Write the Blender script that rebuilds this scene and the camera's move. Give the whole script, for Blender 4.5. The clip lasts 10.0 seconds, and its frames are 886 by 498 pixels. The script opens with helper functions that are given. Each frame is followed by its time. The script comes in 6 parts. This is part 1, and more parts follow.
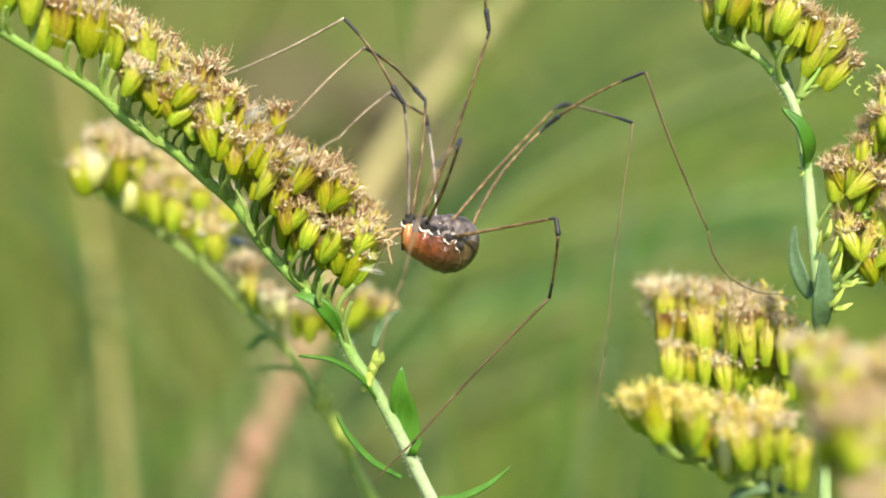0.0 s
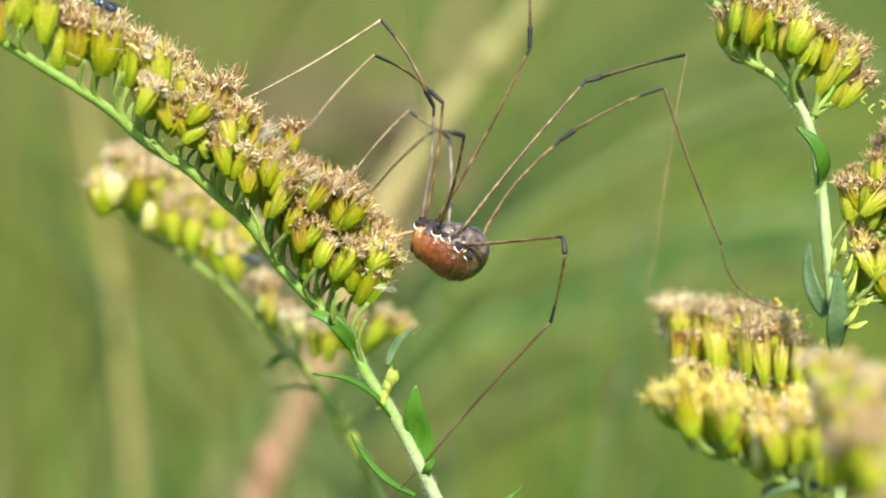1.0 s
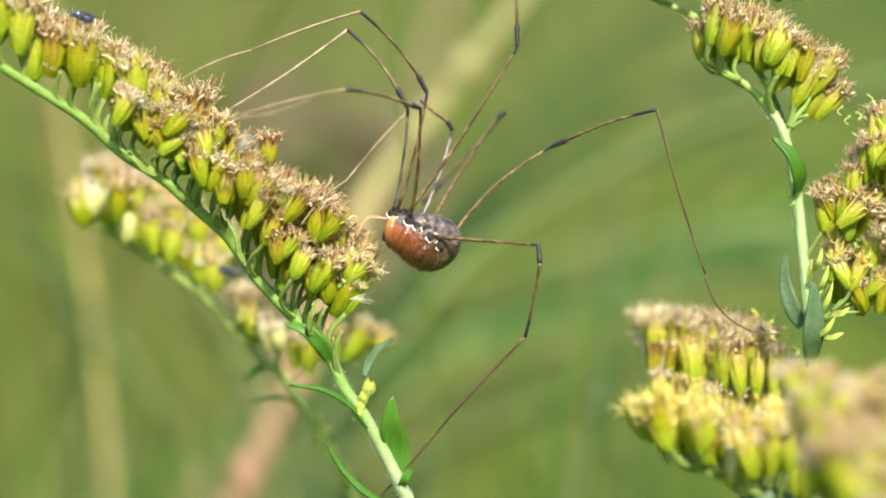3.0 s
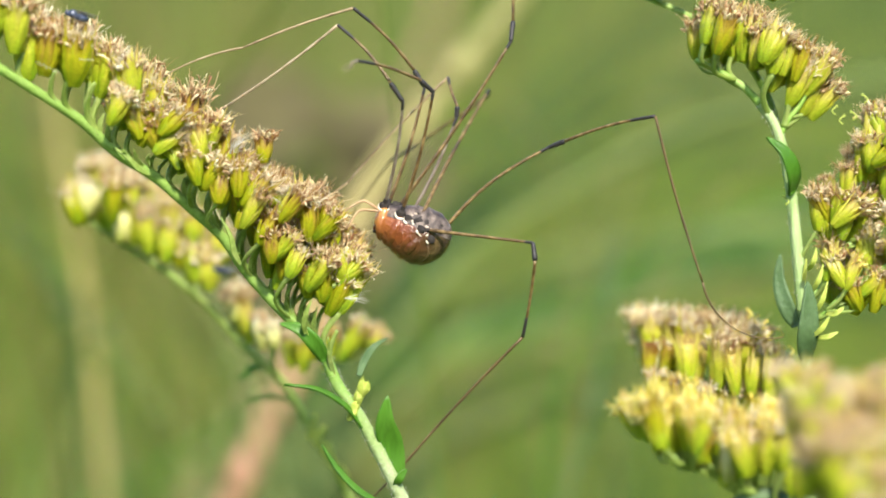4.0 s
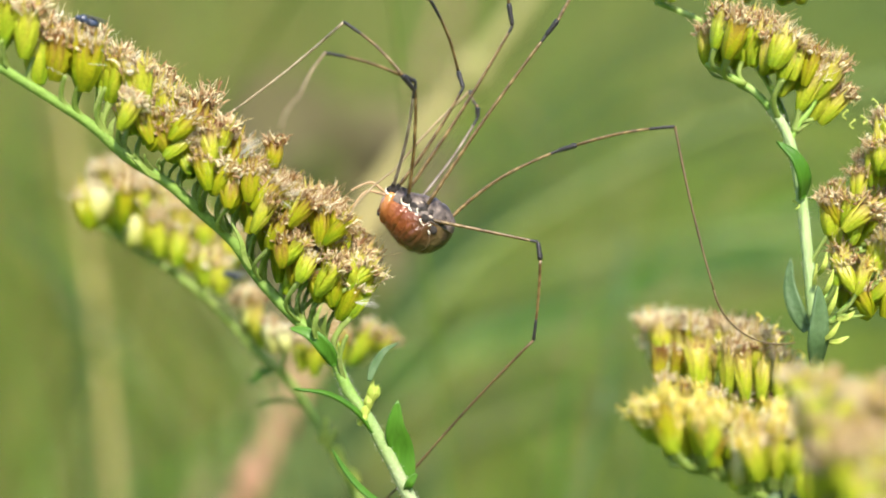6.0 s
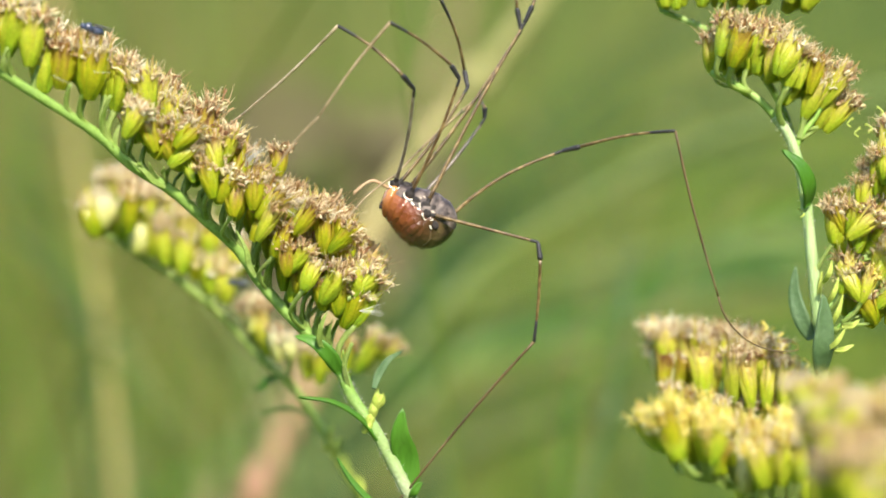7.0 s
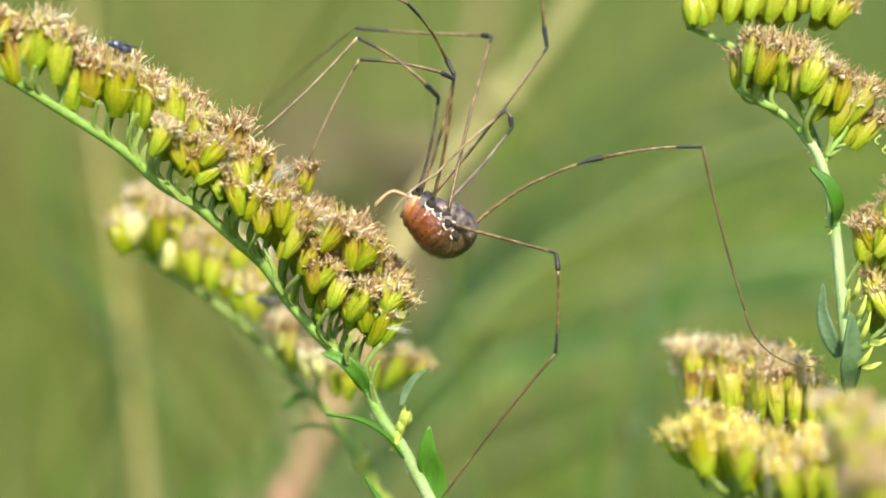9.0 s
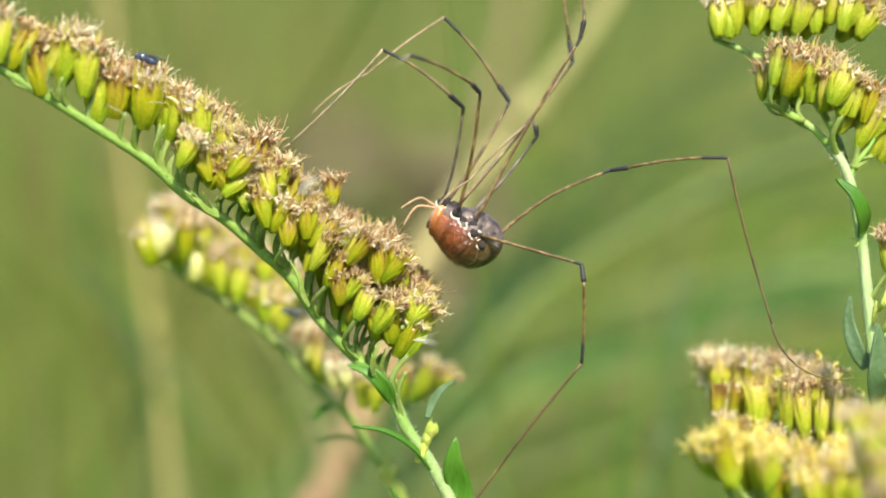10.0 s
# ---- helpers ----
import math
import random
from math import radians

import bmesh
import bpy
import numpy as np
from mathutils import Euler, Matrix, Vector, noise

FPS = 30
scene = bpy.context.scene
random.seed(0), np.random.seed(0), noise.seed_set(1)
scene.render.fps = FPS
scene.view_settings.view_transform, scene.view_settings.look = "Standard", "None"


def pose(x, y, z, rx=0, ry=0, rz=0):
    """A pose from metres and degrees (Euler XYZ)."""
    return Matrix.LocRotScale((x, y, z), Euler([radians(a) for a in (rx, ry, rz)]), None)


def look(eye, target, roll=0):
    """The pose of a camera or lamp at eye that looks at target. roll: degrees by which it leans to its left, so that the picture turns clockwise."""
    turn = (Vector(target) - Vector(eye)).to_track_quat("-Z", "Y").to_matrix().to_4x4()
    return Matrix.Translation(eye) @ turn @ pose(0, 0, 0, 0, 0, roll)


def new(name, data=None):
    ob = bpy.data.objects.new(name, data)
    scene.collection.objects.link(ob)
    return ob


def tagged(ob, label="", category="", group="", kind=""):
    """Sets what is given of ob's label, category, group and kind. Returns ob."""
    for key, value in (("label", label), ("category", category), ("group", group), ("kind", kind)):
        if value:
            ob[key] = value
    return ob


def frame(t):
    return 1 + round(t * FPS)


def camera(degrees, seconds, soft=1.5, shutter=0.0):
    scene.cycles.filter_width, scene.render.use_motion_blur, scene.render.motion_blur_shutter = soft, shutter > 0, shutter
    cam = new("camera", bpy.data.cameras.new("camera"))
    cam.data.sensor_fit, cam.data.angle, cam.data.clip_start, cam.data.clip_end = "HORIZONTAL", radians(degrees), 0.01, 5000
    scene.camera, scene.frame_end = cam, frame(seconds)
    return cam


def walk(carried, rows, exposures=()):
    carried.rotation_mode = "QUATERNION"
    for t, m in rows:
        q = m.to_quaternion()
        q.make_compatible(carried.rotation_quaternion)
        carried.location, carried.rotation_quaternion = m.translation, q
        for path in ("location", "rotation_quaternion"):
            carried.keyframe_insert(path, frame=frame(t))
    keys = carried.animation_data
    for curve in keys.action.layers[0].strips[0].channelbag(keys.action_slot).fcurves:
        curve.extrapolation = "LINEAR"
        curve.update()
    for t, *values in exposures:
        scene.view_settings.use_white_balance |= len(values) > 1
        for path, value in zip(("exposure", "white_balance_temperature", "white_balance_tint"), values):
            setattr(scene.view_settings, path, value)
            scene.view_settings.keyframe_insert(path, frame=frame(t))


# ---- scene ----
FOV, REACH, HEIGHT = 20.0, 0.2223, 0.9      # lens, distance to the animal, height of the flowers over the ground

cam = camera(FOV, 10.0, soft=1.9, shutter=0.5)
cam.data.dof.use_dof = True
cam.data.dof.focus_distance = 0.2205
cam.data.dof.aperture_fstop = 14.5
cam.data.dof.aperture_blades = 0
# seconds, yaw, pitch of the hand-held camera
AIM = [(0, 0.258, -0.683), (0.5, 0.5, -0.436), (1, 0.58, -0.271), (1.5, 0.58, -0.189), (2, 0.494, -0.039), (2.5, 0.241, -0.009), (4, -0.071, -0.026), (4.5, -0.071, -0.021), (5, 0.0, 0.0), (5.5, 0.099, 0.019), (7, 0.271, 0.264), (7.5, 0.352, 0.346), (8, 0.402, 0.436), (8.5, 0.595, 0.543), (9, 0.887, 0.659), (9.5, 1.196, 0.782), (10, 1.484, 0.928)]
walk(cam, [(t, pose(0, -REACH, HEIGHT, 90 + p, 0, a)) for t, a, p in AIM])

# ---- light ----
SUN_EL, SUN_AZ = radians(41), radians(166)      # azimuth clockwise from +Y
world = bpy.data.worlds.new("sky")
scene.world = world
world.use_nodes = True
sky = world.node_tree.nodes.new("ShaderNodeTexSky")
sky.sky_type, sky.sun_disc = "NISHITA", False
sky.sun_elevation, sky.sun_rotation = SUN_EL, SUN_AZ
back = world.node_tree.nodes["Background"]
back.inputs["Strength"].default_value = 0.15
world.node_tree.links.new(sky.outputs[0], back.inputs["Color"])
sun = new("sun", bpy.data.lights.new("sun", "SUN"))
sun.data.energy, sun.data.angle, sun.data.color = 3.7, radians(3.0), (1.0, 0.92, 0.76)
sun.matrix_world = look((10 * math.sin(SUN_AZ) * math.cos(SUN_EL), 10 * math.cos(SUN_AZ) * math.cos(SUN_EL), 10 * math.sin(SUN_EL)), (0, 0, 0))
scene.view_settings.exposure = 1.26


# ---- materials ----
def ramp_node(nt, stops):
    n = nt.nodes.new("ShaderNodeValToRGB")
    while len(n.color_ramp.elements) < len(stops):
        n.color_ramp.elements.new(0.5)
    for e, (p, c) in zip(n.color_ramp.elements, stops):
        e.position, e.color = p, (*c, 1)
    return n


def surface(name, stops, scale=900.0, rough=0.55, through_light=0.0, by="noise", bump=0.3, random_mix=0.0, stretch=(1, 1, 1), sheen=0.4, fine=3.0, along=None, vary=0.0, spots=0.45):
    """A grained surface. stops: colours over a noise (scale per metre), or over a random number per piece (by='island' or 'object').
    through_light: how much light passes through it. along: (low, high, axis) colours instead run along a local axis, broken up by noise."""
    m = bpy.data.materials.new(name)
    m.use_nodes = True
    nt = m.node_tree
    link = nt.links.new
    bsdf, out = nt.nodes["Principled BSDF"], nt.nodes["Material Output"]
    co = nt.nodes.new("ShaderNodeTexCoord")
    mp = nt.nodes.new("ShaderNodeMapping")
    mp.inputs["Scale"].default_value = stretch
    link(co.outputs["Object"], mp.inputs["Vector"])
    big = nt.nodes.new("ShaderNodeTexNoise")
    big.inputs["Scale"].default_value, big.inputs["Detail"].default_value = scale, 4
    small = nt.nodes.new("ShaderNodeTexNoise")
    small.inputs["Scale"].default_value, small.inputs["Detail"].default_value = scale * fine * 2, 3
    for n in (big, small):
        link(mp.outputs[0], n.inputs["Vector"])
    col = ramp_node(nt, stops)
    if by == "noise":
        link(big.outputs["Fac"], col.inputs["Fac"])
    else:
        if by == "island":
            g = nt.nodes.new("ShaderNodeNewGeometry")
            src = g.outputs["Random Per Island"]
        else:
            g = nt.nodes.new("ShaderNodeObjectInfo")
            src = g.outputs["Random"]
        mixer = nt.nodes.new("ShaderNodeMath")
        mixer.operation = "MULTIPLY_ADD"
        mixer.inputs[1].default_value = spots
        link(big.outputs["Fac"], mixer.inputs[0])
        half = nt.nodes.new("ShaderNodeMath")
        half.operation = "MULTIPLY_ADD"
        half.inputs[1].default_value, half.inputs[2].default_value = 1.3 - spots, -0.15 * (1.3 - spots) / 0.85
        link(src, half.inputs[0])
        link(half.outputs[0], mixer.inputs[2])
        link(mixer.outputs[0], col.inputs["Fac"])
    if along:
        sep = nt.nodes.new("ShaderNodeSeparateXYZ")
        link(co.outputs["Object"], sep.inputs[0])
        span = nt.nodes.new("ShaderNodeMapRange")
        span.inputs["From Min"].default_value, span.inputs["From Max"].default_value = along[0], along[1]
        link(sep.outputs[along[2]], span.inputs["Value"])
        add = nt.nodes.new("ShaderNodeMath")
        add.operation = "MULTIPLY_ADD"
        add.inputs[1].default_value, add.inputs[2].default_value = 0.5, -0.25
        link(big.outputs["Fac"], add.inputs[0])
        both = nt.nodes.new("ShaderNodeMath")
        both.operation = "ADD"
        link(span.outputs[0], both.inputs[0])
        link(add.outputs[0], both.inputs[1])
        if vary:
            g = nt.nodes.new("ShaderNodeNewGeometry")
            jit = nt.nodes.new("ShaderNodeMath")
            jit.operation = "MULTIPLY_ADD"
            jit.inputs[1].default_value = vary
            link(g.outputs["Random Per Island"], jit.inputs[0])
            link(both.outputs[0], jit.inputs[2])
            info = nt.nodes.new("ShaderNodeObjectInfo")
            age = nt.nodes.new("ShaderNodeMath")
            age.operation = "MULTIPLY_ADD"
            age.inputs[1].default_value = vary * 1.1
            link(info.outputs["Random"], age.inputs[0])
            link(jit.outputs[0], age.inputs[2])
            both = age
        link(both.outputs[0], col.inputs["Fac"])
    shade = nt.nodes.new("ShaderNodeMix")
    shade.data_type, shade.blend_type = "RGBA", "MULTIPLY"
    shade.inputs["Factor"].default_value = 0.35
    grain = ramp_node(nt, [(0.3, (0.55, 0.55, 0.55)), (0.7, (1.25, 1.25, 1.25))])
    link(small.outputs["Fac"], grain.inputs["Fac"])
    link(col.outputs[0], shade.inputs["A"])
    link(grain.outputs[0], shade.inputs["B"])
    link(shade.outputs["Result"], bsdf.inputs["Base Color"])
    bsdf.inputs["Roughness"].default_value = rough
    bsdf.inputs["Specular IOR Level"].default_value = sheen
    if bump:
        b = nt.nodes.new("ShaderNodeBump")
        b.inputs["Strength"].default_value, b.inputs["Distance"].default_value = bump, 0.15 / scale
        link(small.outputs["Fac"], b.inputs["Height"])
        link(b.outputs[0], bsdf.inputs["Normal"])
    if through_light:
        tr = nt.nodes.new("ShaderNodeBsdfTranslucent")
        link(shade.outputs["Result"], tr.inputs["Color"])
        mx = nt.nodes.new("ShaderNodeMixShader")
        mx.inputs[0].default_value = through_light
        link(bsdf.outputs[0], mx.inputs[1])
        link(tr.outputs[0], mx.inputs[2])
        link(mx.outputs[0], out.inputs["Surface"])
    return m


M_BRACT = surface("bract", [(0.0, (0.26, 0.43, 0.016)), (0.26, (0.47, 0.54, 0.016)), (0.54, (0.60, 0.58, 0.025)), (0.78, (0.58, 0.45, 0.06)), (1.0, (0.34, 0.18, 0.055))], 900, 0.28, 0.62, by="noise", along=(0.0004, 0.0056, "Z"), vary=0.30, bump=0.25, sheen=0.7)
# yellower bracts, brightened in colour to stand in for sun on the bells
M_BRACT_SUNLIT = surface("sunlit_yellow_bract", [(0.0, (0.30, 0.50, 0.03)), (0.24, (0.52, 0.64, 0.035)), (0.55, (0.70, 0.71, 0.07)), (0.8, (0.76, 0.68, 0.20)), (1.0, (0.58, 0.40, 0.14))], 900, 0.30, 0.62, by="noise", along=(0.0004, 0.0056, "Z"), vary=0.24, bump=0.25, sheen=0.7)
M_BRACT_PALE = surface("pale_bract", [(0.0, (0.42, 0.48, 0.06)), (0.4, (0.74, 0.73, 0.30)), (1.0, (0.90, 0.87, 0.68))], 700, 0.45, 0.35, along=(-0.0005, 0.0040, "Z"), bump=0.25)
M_TUFT = surface("withered_floret", [(0.0, (0.16, 0.068, 0.028)), (0.15, (0.40, 0.21, 0.10)), (0.34, (0.63, 0.42, 0.23)), (0.56, (0.78, 0.62, 0.37)), (0.86, (0.93, 0.86, 0.60)), (1.0, (0.90, 0.68, 0.14))], 1500, 0.42, 0.45, by="island", bump=0.3)
M_TUFT_WHITE = surface("faded_floret", [(0.0, (0.46, 0.27, 0.14)), (0.18, (0.71, 0.53, 0.32)), (0.5, (0.87, 0.77, 0.52)), (0.8, (0.95, 0.90, 0.74)), (1.0, (0.92, 0.80, 0.36))], 1500, 0.42, 0.5, by="island", bump=0.3)
M_TUFT_GOLD = surface("golden_floret", [(0.0, (0.60, 0.42, 0.10)), (0.2, (0.88, 0.72, 0.10)), (0.65, (0.93, 0.84, 0.24)), (1.0, (0.94, 0.90, 0.70))], 1500, 0.55, 0.35, by="island", bump=0.3)
M_STEM = surface("green_stem", [(0.25, (0.15, 0.30, 0.035)), (0.5, (0.25, 0.43, 0.07)), (0.8, (0.42, 0.56, 0.20))], 400, 0.5, 0.15, stretch=(1, 1, 0.25), bump=0.4)
M_STEM_PALE = surface("pale_downy_stem", [(0.25, (0.24, 0.38, 0.12)), (0.5, (0.36, 0.50, 0.20)), (0.8, (0.55, 0.62, 0.38))], 500, 0.6, 0.15, stretch=(1, 1, 0.25), bump=0.6)
M_STALK = surface("flower_stalk", [(0.25, (0.26, 0.40, 0.065)), (0.5, (0.37, 0.50, 0.12)), (0.8, (0.51, 0.60, 0.22))], 500, 0.45, 0.5, bump=0.3)
M_LEAF = surface("leaf", [(0.25, (0.05, 0.16, 0.010)), (0.55, (0.085, 0.235, 0.02)), (0.8, (0.15, 0.33, 0.05))], 300, 0.42, 0.35, stretch=(1, 1, 0.2), bump=0.3)
M_LEAF_GREY = surface("grey_green_leaf", [(0.25, (0.075, 0.15, 0.05)), (0.8, (0.16, 0.26, 0.12))], 400, 0.5, 0.35, bump=0.3)
M_BUD = surface("bud", [(0.2, (0.40, 0.52, 0.07)), (0.8, (0.60, 0.66, 0.16))], 600, 0.5, 0.3, bump=0.2)
M_HAIR = surface("pale_hair", [(0.2, (0.7, 0.68, 0.6)), (0.8, (0.85, 0.83, 0.78))], 600, 0.5, 0.3, bump=0)
M_FEMUR = surface("brown_leg", [(0.34, (0.052, 0.029, 0.009)), (0.5, (0.112, 0.068, 0.022)), (0.66, (0.25, 0.17, 0.068))], 2200, 0.40, stretch=(1, 1, 0.6), bump=0.3, sheen=0.45)
M_FEMUR_GREY = surface("grey_leg", [(0.34, (0.12, 0.09, 0.068)), (0.5, (0.19, 0.15, 0.12)), (0.66, (0.30, 0.25, 0.20))], 2200, 0.35, stretch=(1, 1, 0.6), bump=0.3, sheen=0.5)
M_PATELLA = surface("black_knee", [(0.3, (0.012, 0.011, 0.012)), (0.6, (0.03, 0.028, 0.03)), (0.85, (0.10, 0.09, 0.09))], 900, 0.5, bump=0.3, sheen=0.35)
M_TARSUS = surface("straw_leg", [(0.3, (0.12, 0.078, 0.04)), (0.5, (0.25, 0.185, 0.10)), (0.75, (0.42, 0.34, 0.21))], 1400, 0.5, stretch=(1, 1, 0.5), bump=0.2, sheen=0.3)
M_TARSUS_PALE = surface("pale_leg_end", [(0.3, (0.20, 0.145, 0.085)), (0.5, (0.38, 0.30, 0.19)), (0.75, (0.58, 0.49, 0.35))], 1400, 0.5, stretch=(1, 1, 0.5), bump=0.2, sheen=0.3)
M_TARSUS_DUSKY = surface("dusky_leg_end", [(0.3, (0.10, 0.08, 0.035)), (0.55, (0.17, 0.135, 0.06)), (0.8, (0.27, 0.22, 0.11))], 1400, 0.6, stretch=(1, 1, 0.5), bump=0.2, sheen=0.2)
M_TARSUS_DARK = surface("dark_leg_end", [(0.3, (0.055, 0.036, 0.013)), (0.6, (0.12, 0.082, 0.031)), (0.85, (0.28, 0.21, 0.095))], 1400, 0.5, stretch=(1, 1, 0.5), bump=0.2, sheen=0.3)
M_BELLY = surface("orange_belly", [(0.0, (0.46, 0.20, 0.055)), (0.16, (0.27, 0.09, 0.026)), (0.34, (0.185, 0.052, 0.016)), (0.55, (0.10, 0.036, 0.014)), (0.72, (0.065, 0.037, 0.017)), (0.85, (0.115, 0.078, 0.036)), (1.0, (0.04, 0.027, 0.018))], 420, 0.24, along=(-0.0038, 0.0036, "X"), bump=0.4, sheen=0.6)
M_BELLY_PALE = surface("olive_belly_fold", [(0.3, (0.08, 0.045, 0.02)), (0.6, (0.14, 0.085, 0.036)), (0.8, (0.21, 0.14, 0.065))], 700, 0.3, bump=0.4, sheen=0.6)
M_BACK = surface("grey_back", [(0.36, (0.030, 0.022, 0.019)), (0.47, (0.07, 0.052, 0.045)), (0.57, (0.12, 0.092, 0.078)), (0.66, (0.185, 0.145, 0.12)), (0.76, (0.34, 0.28, 0.225))], 1700, 0.5, bump=1.0, sheen=0.45, stretch=(1, 0.6, 0.6))
M_COXA = surface("black_coxa", [(0.3, (0.01, 0.009, 0.009)), (0.8, (0.05, 0.04, 0.036))], 1500, 0.65, bump=0.5, sheen=0.25)
M_IVORY = surface("ivory_rim", [(0.3, (0.55, 0.48, 0.36)), (0.7, (0.85, 0.80, 0.68))], 900, 0.4, bump=0.2)
M_PALP = surface("tan_palp", [(0.3, (0.42, 0.25, 0.12)), (0.7, (0.64, 0.46, 0.28))], 900, 0.4, 0.2, bump=0.2)
M_PALE_MARK = surface("tan_fleck", [(0.3, (0.28, 0.22, 0.17)), (0.7, (0.46, 0.38, 0.30))], 900, 0.6, bump=0.3)
M_FLY = surface("blue_black_fly", [(0.3, (0.012, 0.016, 0.03)), (0.7, (0.05, 0.07, 0.13))], 900, 0.3, bump=0.2, sheen=0.6)
M_WING = surface("smoky_wing", [(0.3, (0.20, 0.21, 0.22)), (0.7, (0.35, 0.36, 0.36))], 900, 0.3, 0.5, bump=0.1)
M_STRAW = surface("dry_straw", [(0.2, (0.36, 0.30, 0.095)), (0.8, (0.50, 0.42, 0.165))], 60, 0.6, 0.2, bump=0.2)
M_PALE_GRASS = surface("pale_sage_grass", [(0.0, (0.20, 0.29, 0.08)), (0.5, (0.29, 0.37, 0.13)), (1.0, (0.42, 0.44, 0.19))], 4.5, 0.7, 0.4, by="island", spots=0.7, bump=0, sheen=0.2)
M_ROSY = surface("rosy_stem", [(0.2, (0.34, 0.22, 0.13)), (0.8, (0.46, 0.31, 0.19))], 60, 0.6, 0.2, bump=0.2)
M_GRASS = surface("meadow_grass", [(0.0, (0.075, 0.165, 0.018)), (0.35, (0.105, 0.205, 0.024)), (0.6, (0.155, 0.23, 0.032)), (0.85, (0.22, 0.238, 0.046)), (1.0, (0.32, 0.29, 0.075))], 4.5, 0.7, 0.4, by="island", spots=1.0, bump=0, sheen=0.2)
M_TAWNY = surface("tawny_grass", [(0.0, (0.10, 0.105, 0.02)), (0.5, (0.165, 0.155, 0.038)), (1.0, (0.24, 0.205, 0.06))], 4.5, 0.6, 0.3, by="island", spots=0.6, bump=0)
M_DARK = surface("dark_blade", [(0.2, (0.032, 0.078, 0.015)), (0.8, (0.058, 0.12, 0.025))], 60, 0.6, 0.3, bump=0.2)
M_BROWN = surface("withered_brown", [(0.2, (0.072, 0.064, 0.022)), (0.8, (0.12, 0.10, 0.038))], 60, 0.7, 0.2, bump=0.2)
M_OLIVE = surface("olive_blade", [(0.2, (0.17, 0.19, 0.045)), (0.8, (0.26, 0.26, 0.08))], 60, 0.6, 0.3, bump=0.2)
M_DRY = surface("dry_stem", [(0.0, (0.52, 0.28, 0.18)), (0.25, (0.48, 0.30, 0.17)), (0.5, (0.56, 0.44, 0.20)), (0.72, (0.52, 0.44, 0.19)), (1.0, (0.34, 0.33, 0.12))], 60, 0.6, 0.2, along=(0.874, 0.934, "Z"), bump=0.2)
M_STEM_MAIN = surface("downy_green_stem", [(0.0, (0.46, 0.54, 0.31)), (0.35, (0.37, 0.49, 0.20)), (0.65, (0.25, 0.42, 0.085)), (1.0, (0.28, 0.45, 0.09))], 500, 0.5, 0.3, along=(0.876, 0.896, "Z"), bump=0.5)
M_GROUND = surface("meadow_ground", [(0.25, (0.09, 0.15, 0.025)), (0.5, (0.17, 0.23, 0.05)), (0.8, (0.27, 0.26, 0.10))], 1.5, 0.9, bump=0.5)
M_WOODS = surface("far_woods", [(0.25, (0.03, 0.056, 0.006)), (0.5, (0.053, 0.076, 0.011)), (0.8, (0.098, 0.10, 0.024))], 0.35, 0.9, bump=0.4)

MM = 0.001


def at(x, y, z):
    """Millimetres from the middle of the scene: across, away from the viewer, up."""
    return Vector((x * MM, y * MM, HEIGHT + z * MM))


# ---- shaping ----
def part(name, bm, material, parent=None, label="", smooth=True):
    me = bpy.data.meshes.new(name)
    bm.to_mesh(me)
    bm.free()
    return mesh_part(name, me, material, parent, label, smooth)


def mesh_part(name, me, material, parent=None, label="", smooth=True):
    if material and not me.materials:
        me.materials.append(material)
    if smooth:
        me.polygons.foreach_set("use_smooth", [True] * len(me.polygons))
    ob = new(name, me)
    ob.parent = parent
    return tagged(ob, label) if label else ob


def sweep(bm, points, radii, sides=8, flat=1.0, cap=True):
    """A round (or flattened) tube along points into bm."""
    points = [Vector(p) for p in points]
    rings, side = [], None
    for i, p in enumerate(points):
        d = (points[min(i + 1, len(points) - 1)] - points[max(i - 1, 0)]).normalized()
        if side is None:
            side = d.cross(Vector((0, 1, 0.013)))
            side = side if side.length > 1e-3 else d.cross(Vector((1, 0, 0)))
        side = (side - d * side.dot(d)).normalized()
        up = d.cross(side)
        r = radii[i] if hasattr(radii, "__len__") else radii
        rings.append([bm.verts.new(p + (side * math.cos(a) + up * math.sin(a) * flat) * r) for a in [2 * math.pi * k / sides for k in range(sides)]])
    for a, b in zip(rings, rings[1:]):
        for k in range(sides):
            bm.faces.new((a[k], a[(k + 1) % sides], b[(k + 1) % sides], b[k]))
    if cap:
        bm.faces.new(rings[0][::-1])
        bm.faces.new(rings[-1])


def spline(points, steps=6):
    """A smooth line through points, however uneven their spacing."""
    pts = [Vector(p) for p in points]
    n = len(pts)
    gap = [max((b - a).length, 1e-9) for a, b in zip(pts, pts[1:])]
    slope = []
    for i in range(n):
        if i == 0 or i == n - 1:
            k = min(i, n - 2)
            slope.append((pts[k + 1] - pts[k]) / gap[k])
        else:
            a, b = (pts[i] - pts[i - 1]) / gap[i - 1], (pts[i + 1] - pts[i]) / gap[i]
            slope.append((a * gap[i] + b * gap[i - 1]) / (gap[i] + gap[i - 1]))
    out = []
    for i in range(n - 1):
        for k in range(steps):
            u, h = k / steps, gap[i]
            out.append((2 * u ** 3 - 3 * u * u + 1) * pts[i] + (u ** 3 - 2 * u * u + u) * h * slope[i] + (3 * u * u - 2 * u ** 3) * pts[i + 1] + (u ** 3 - u * u) * h * slope[i + 1])
    return out + [pts[-1]]


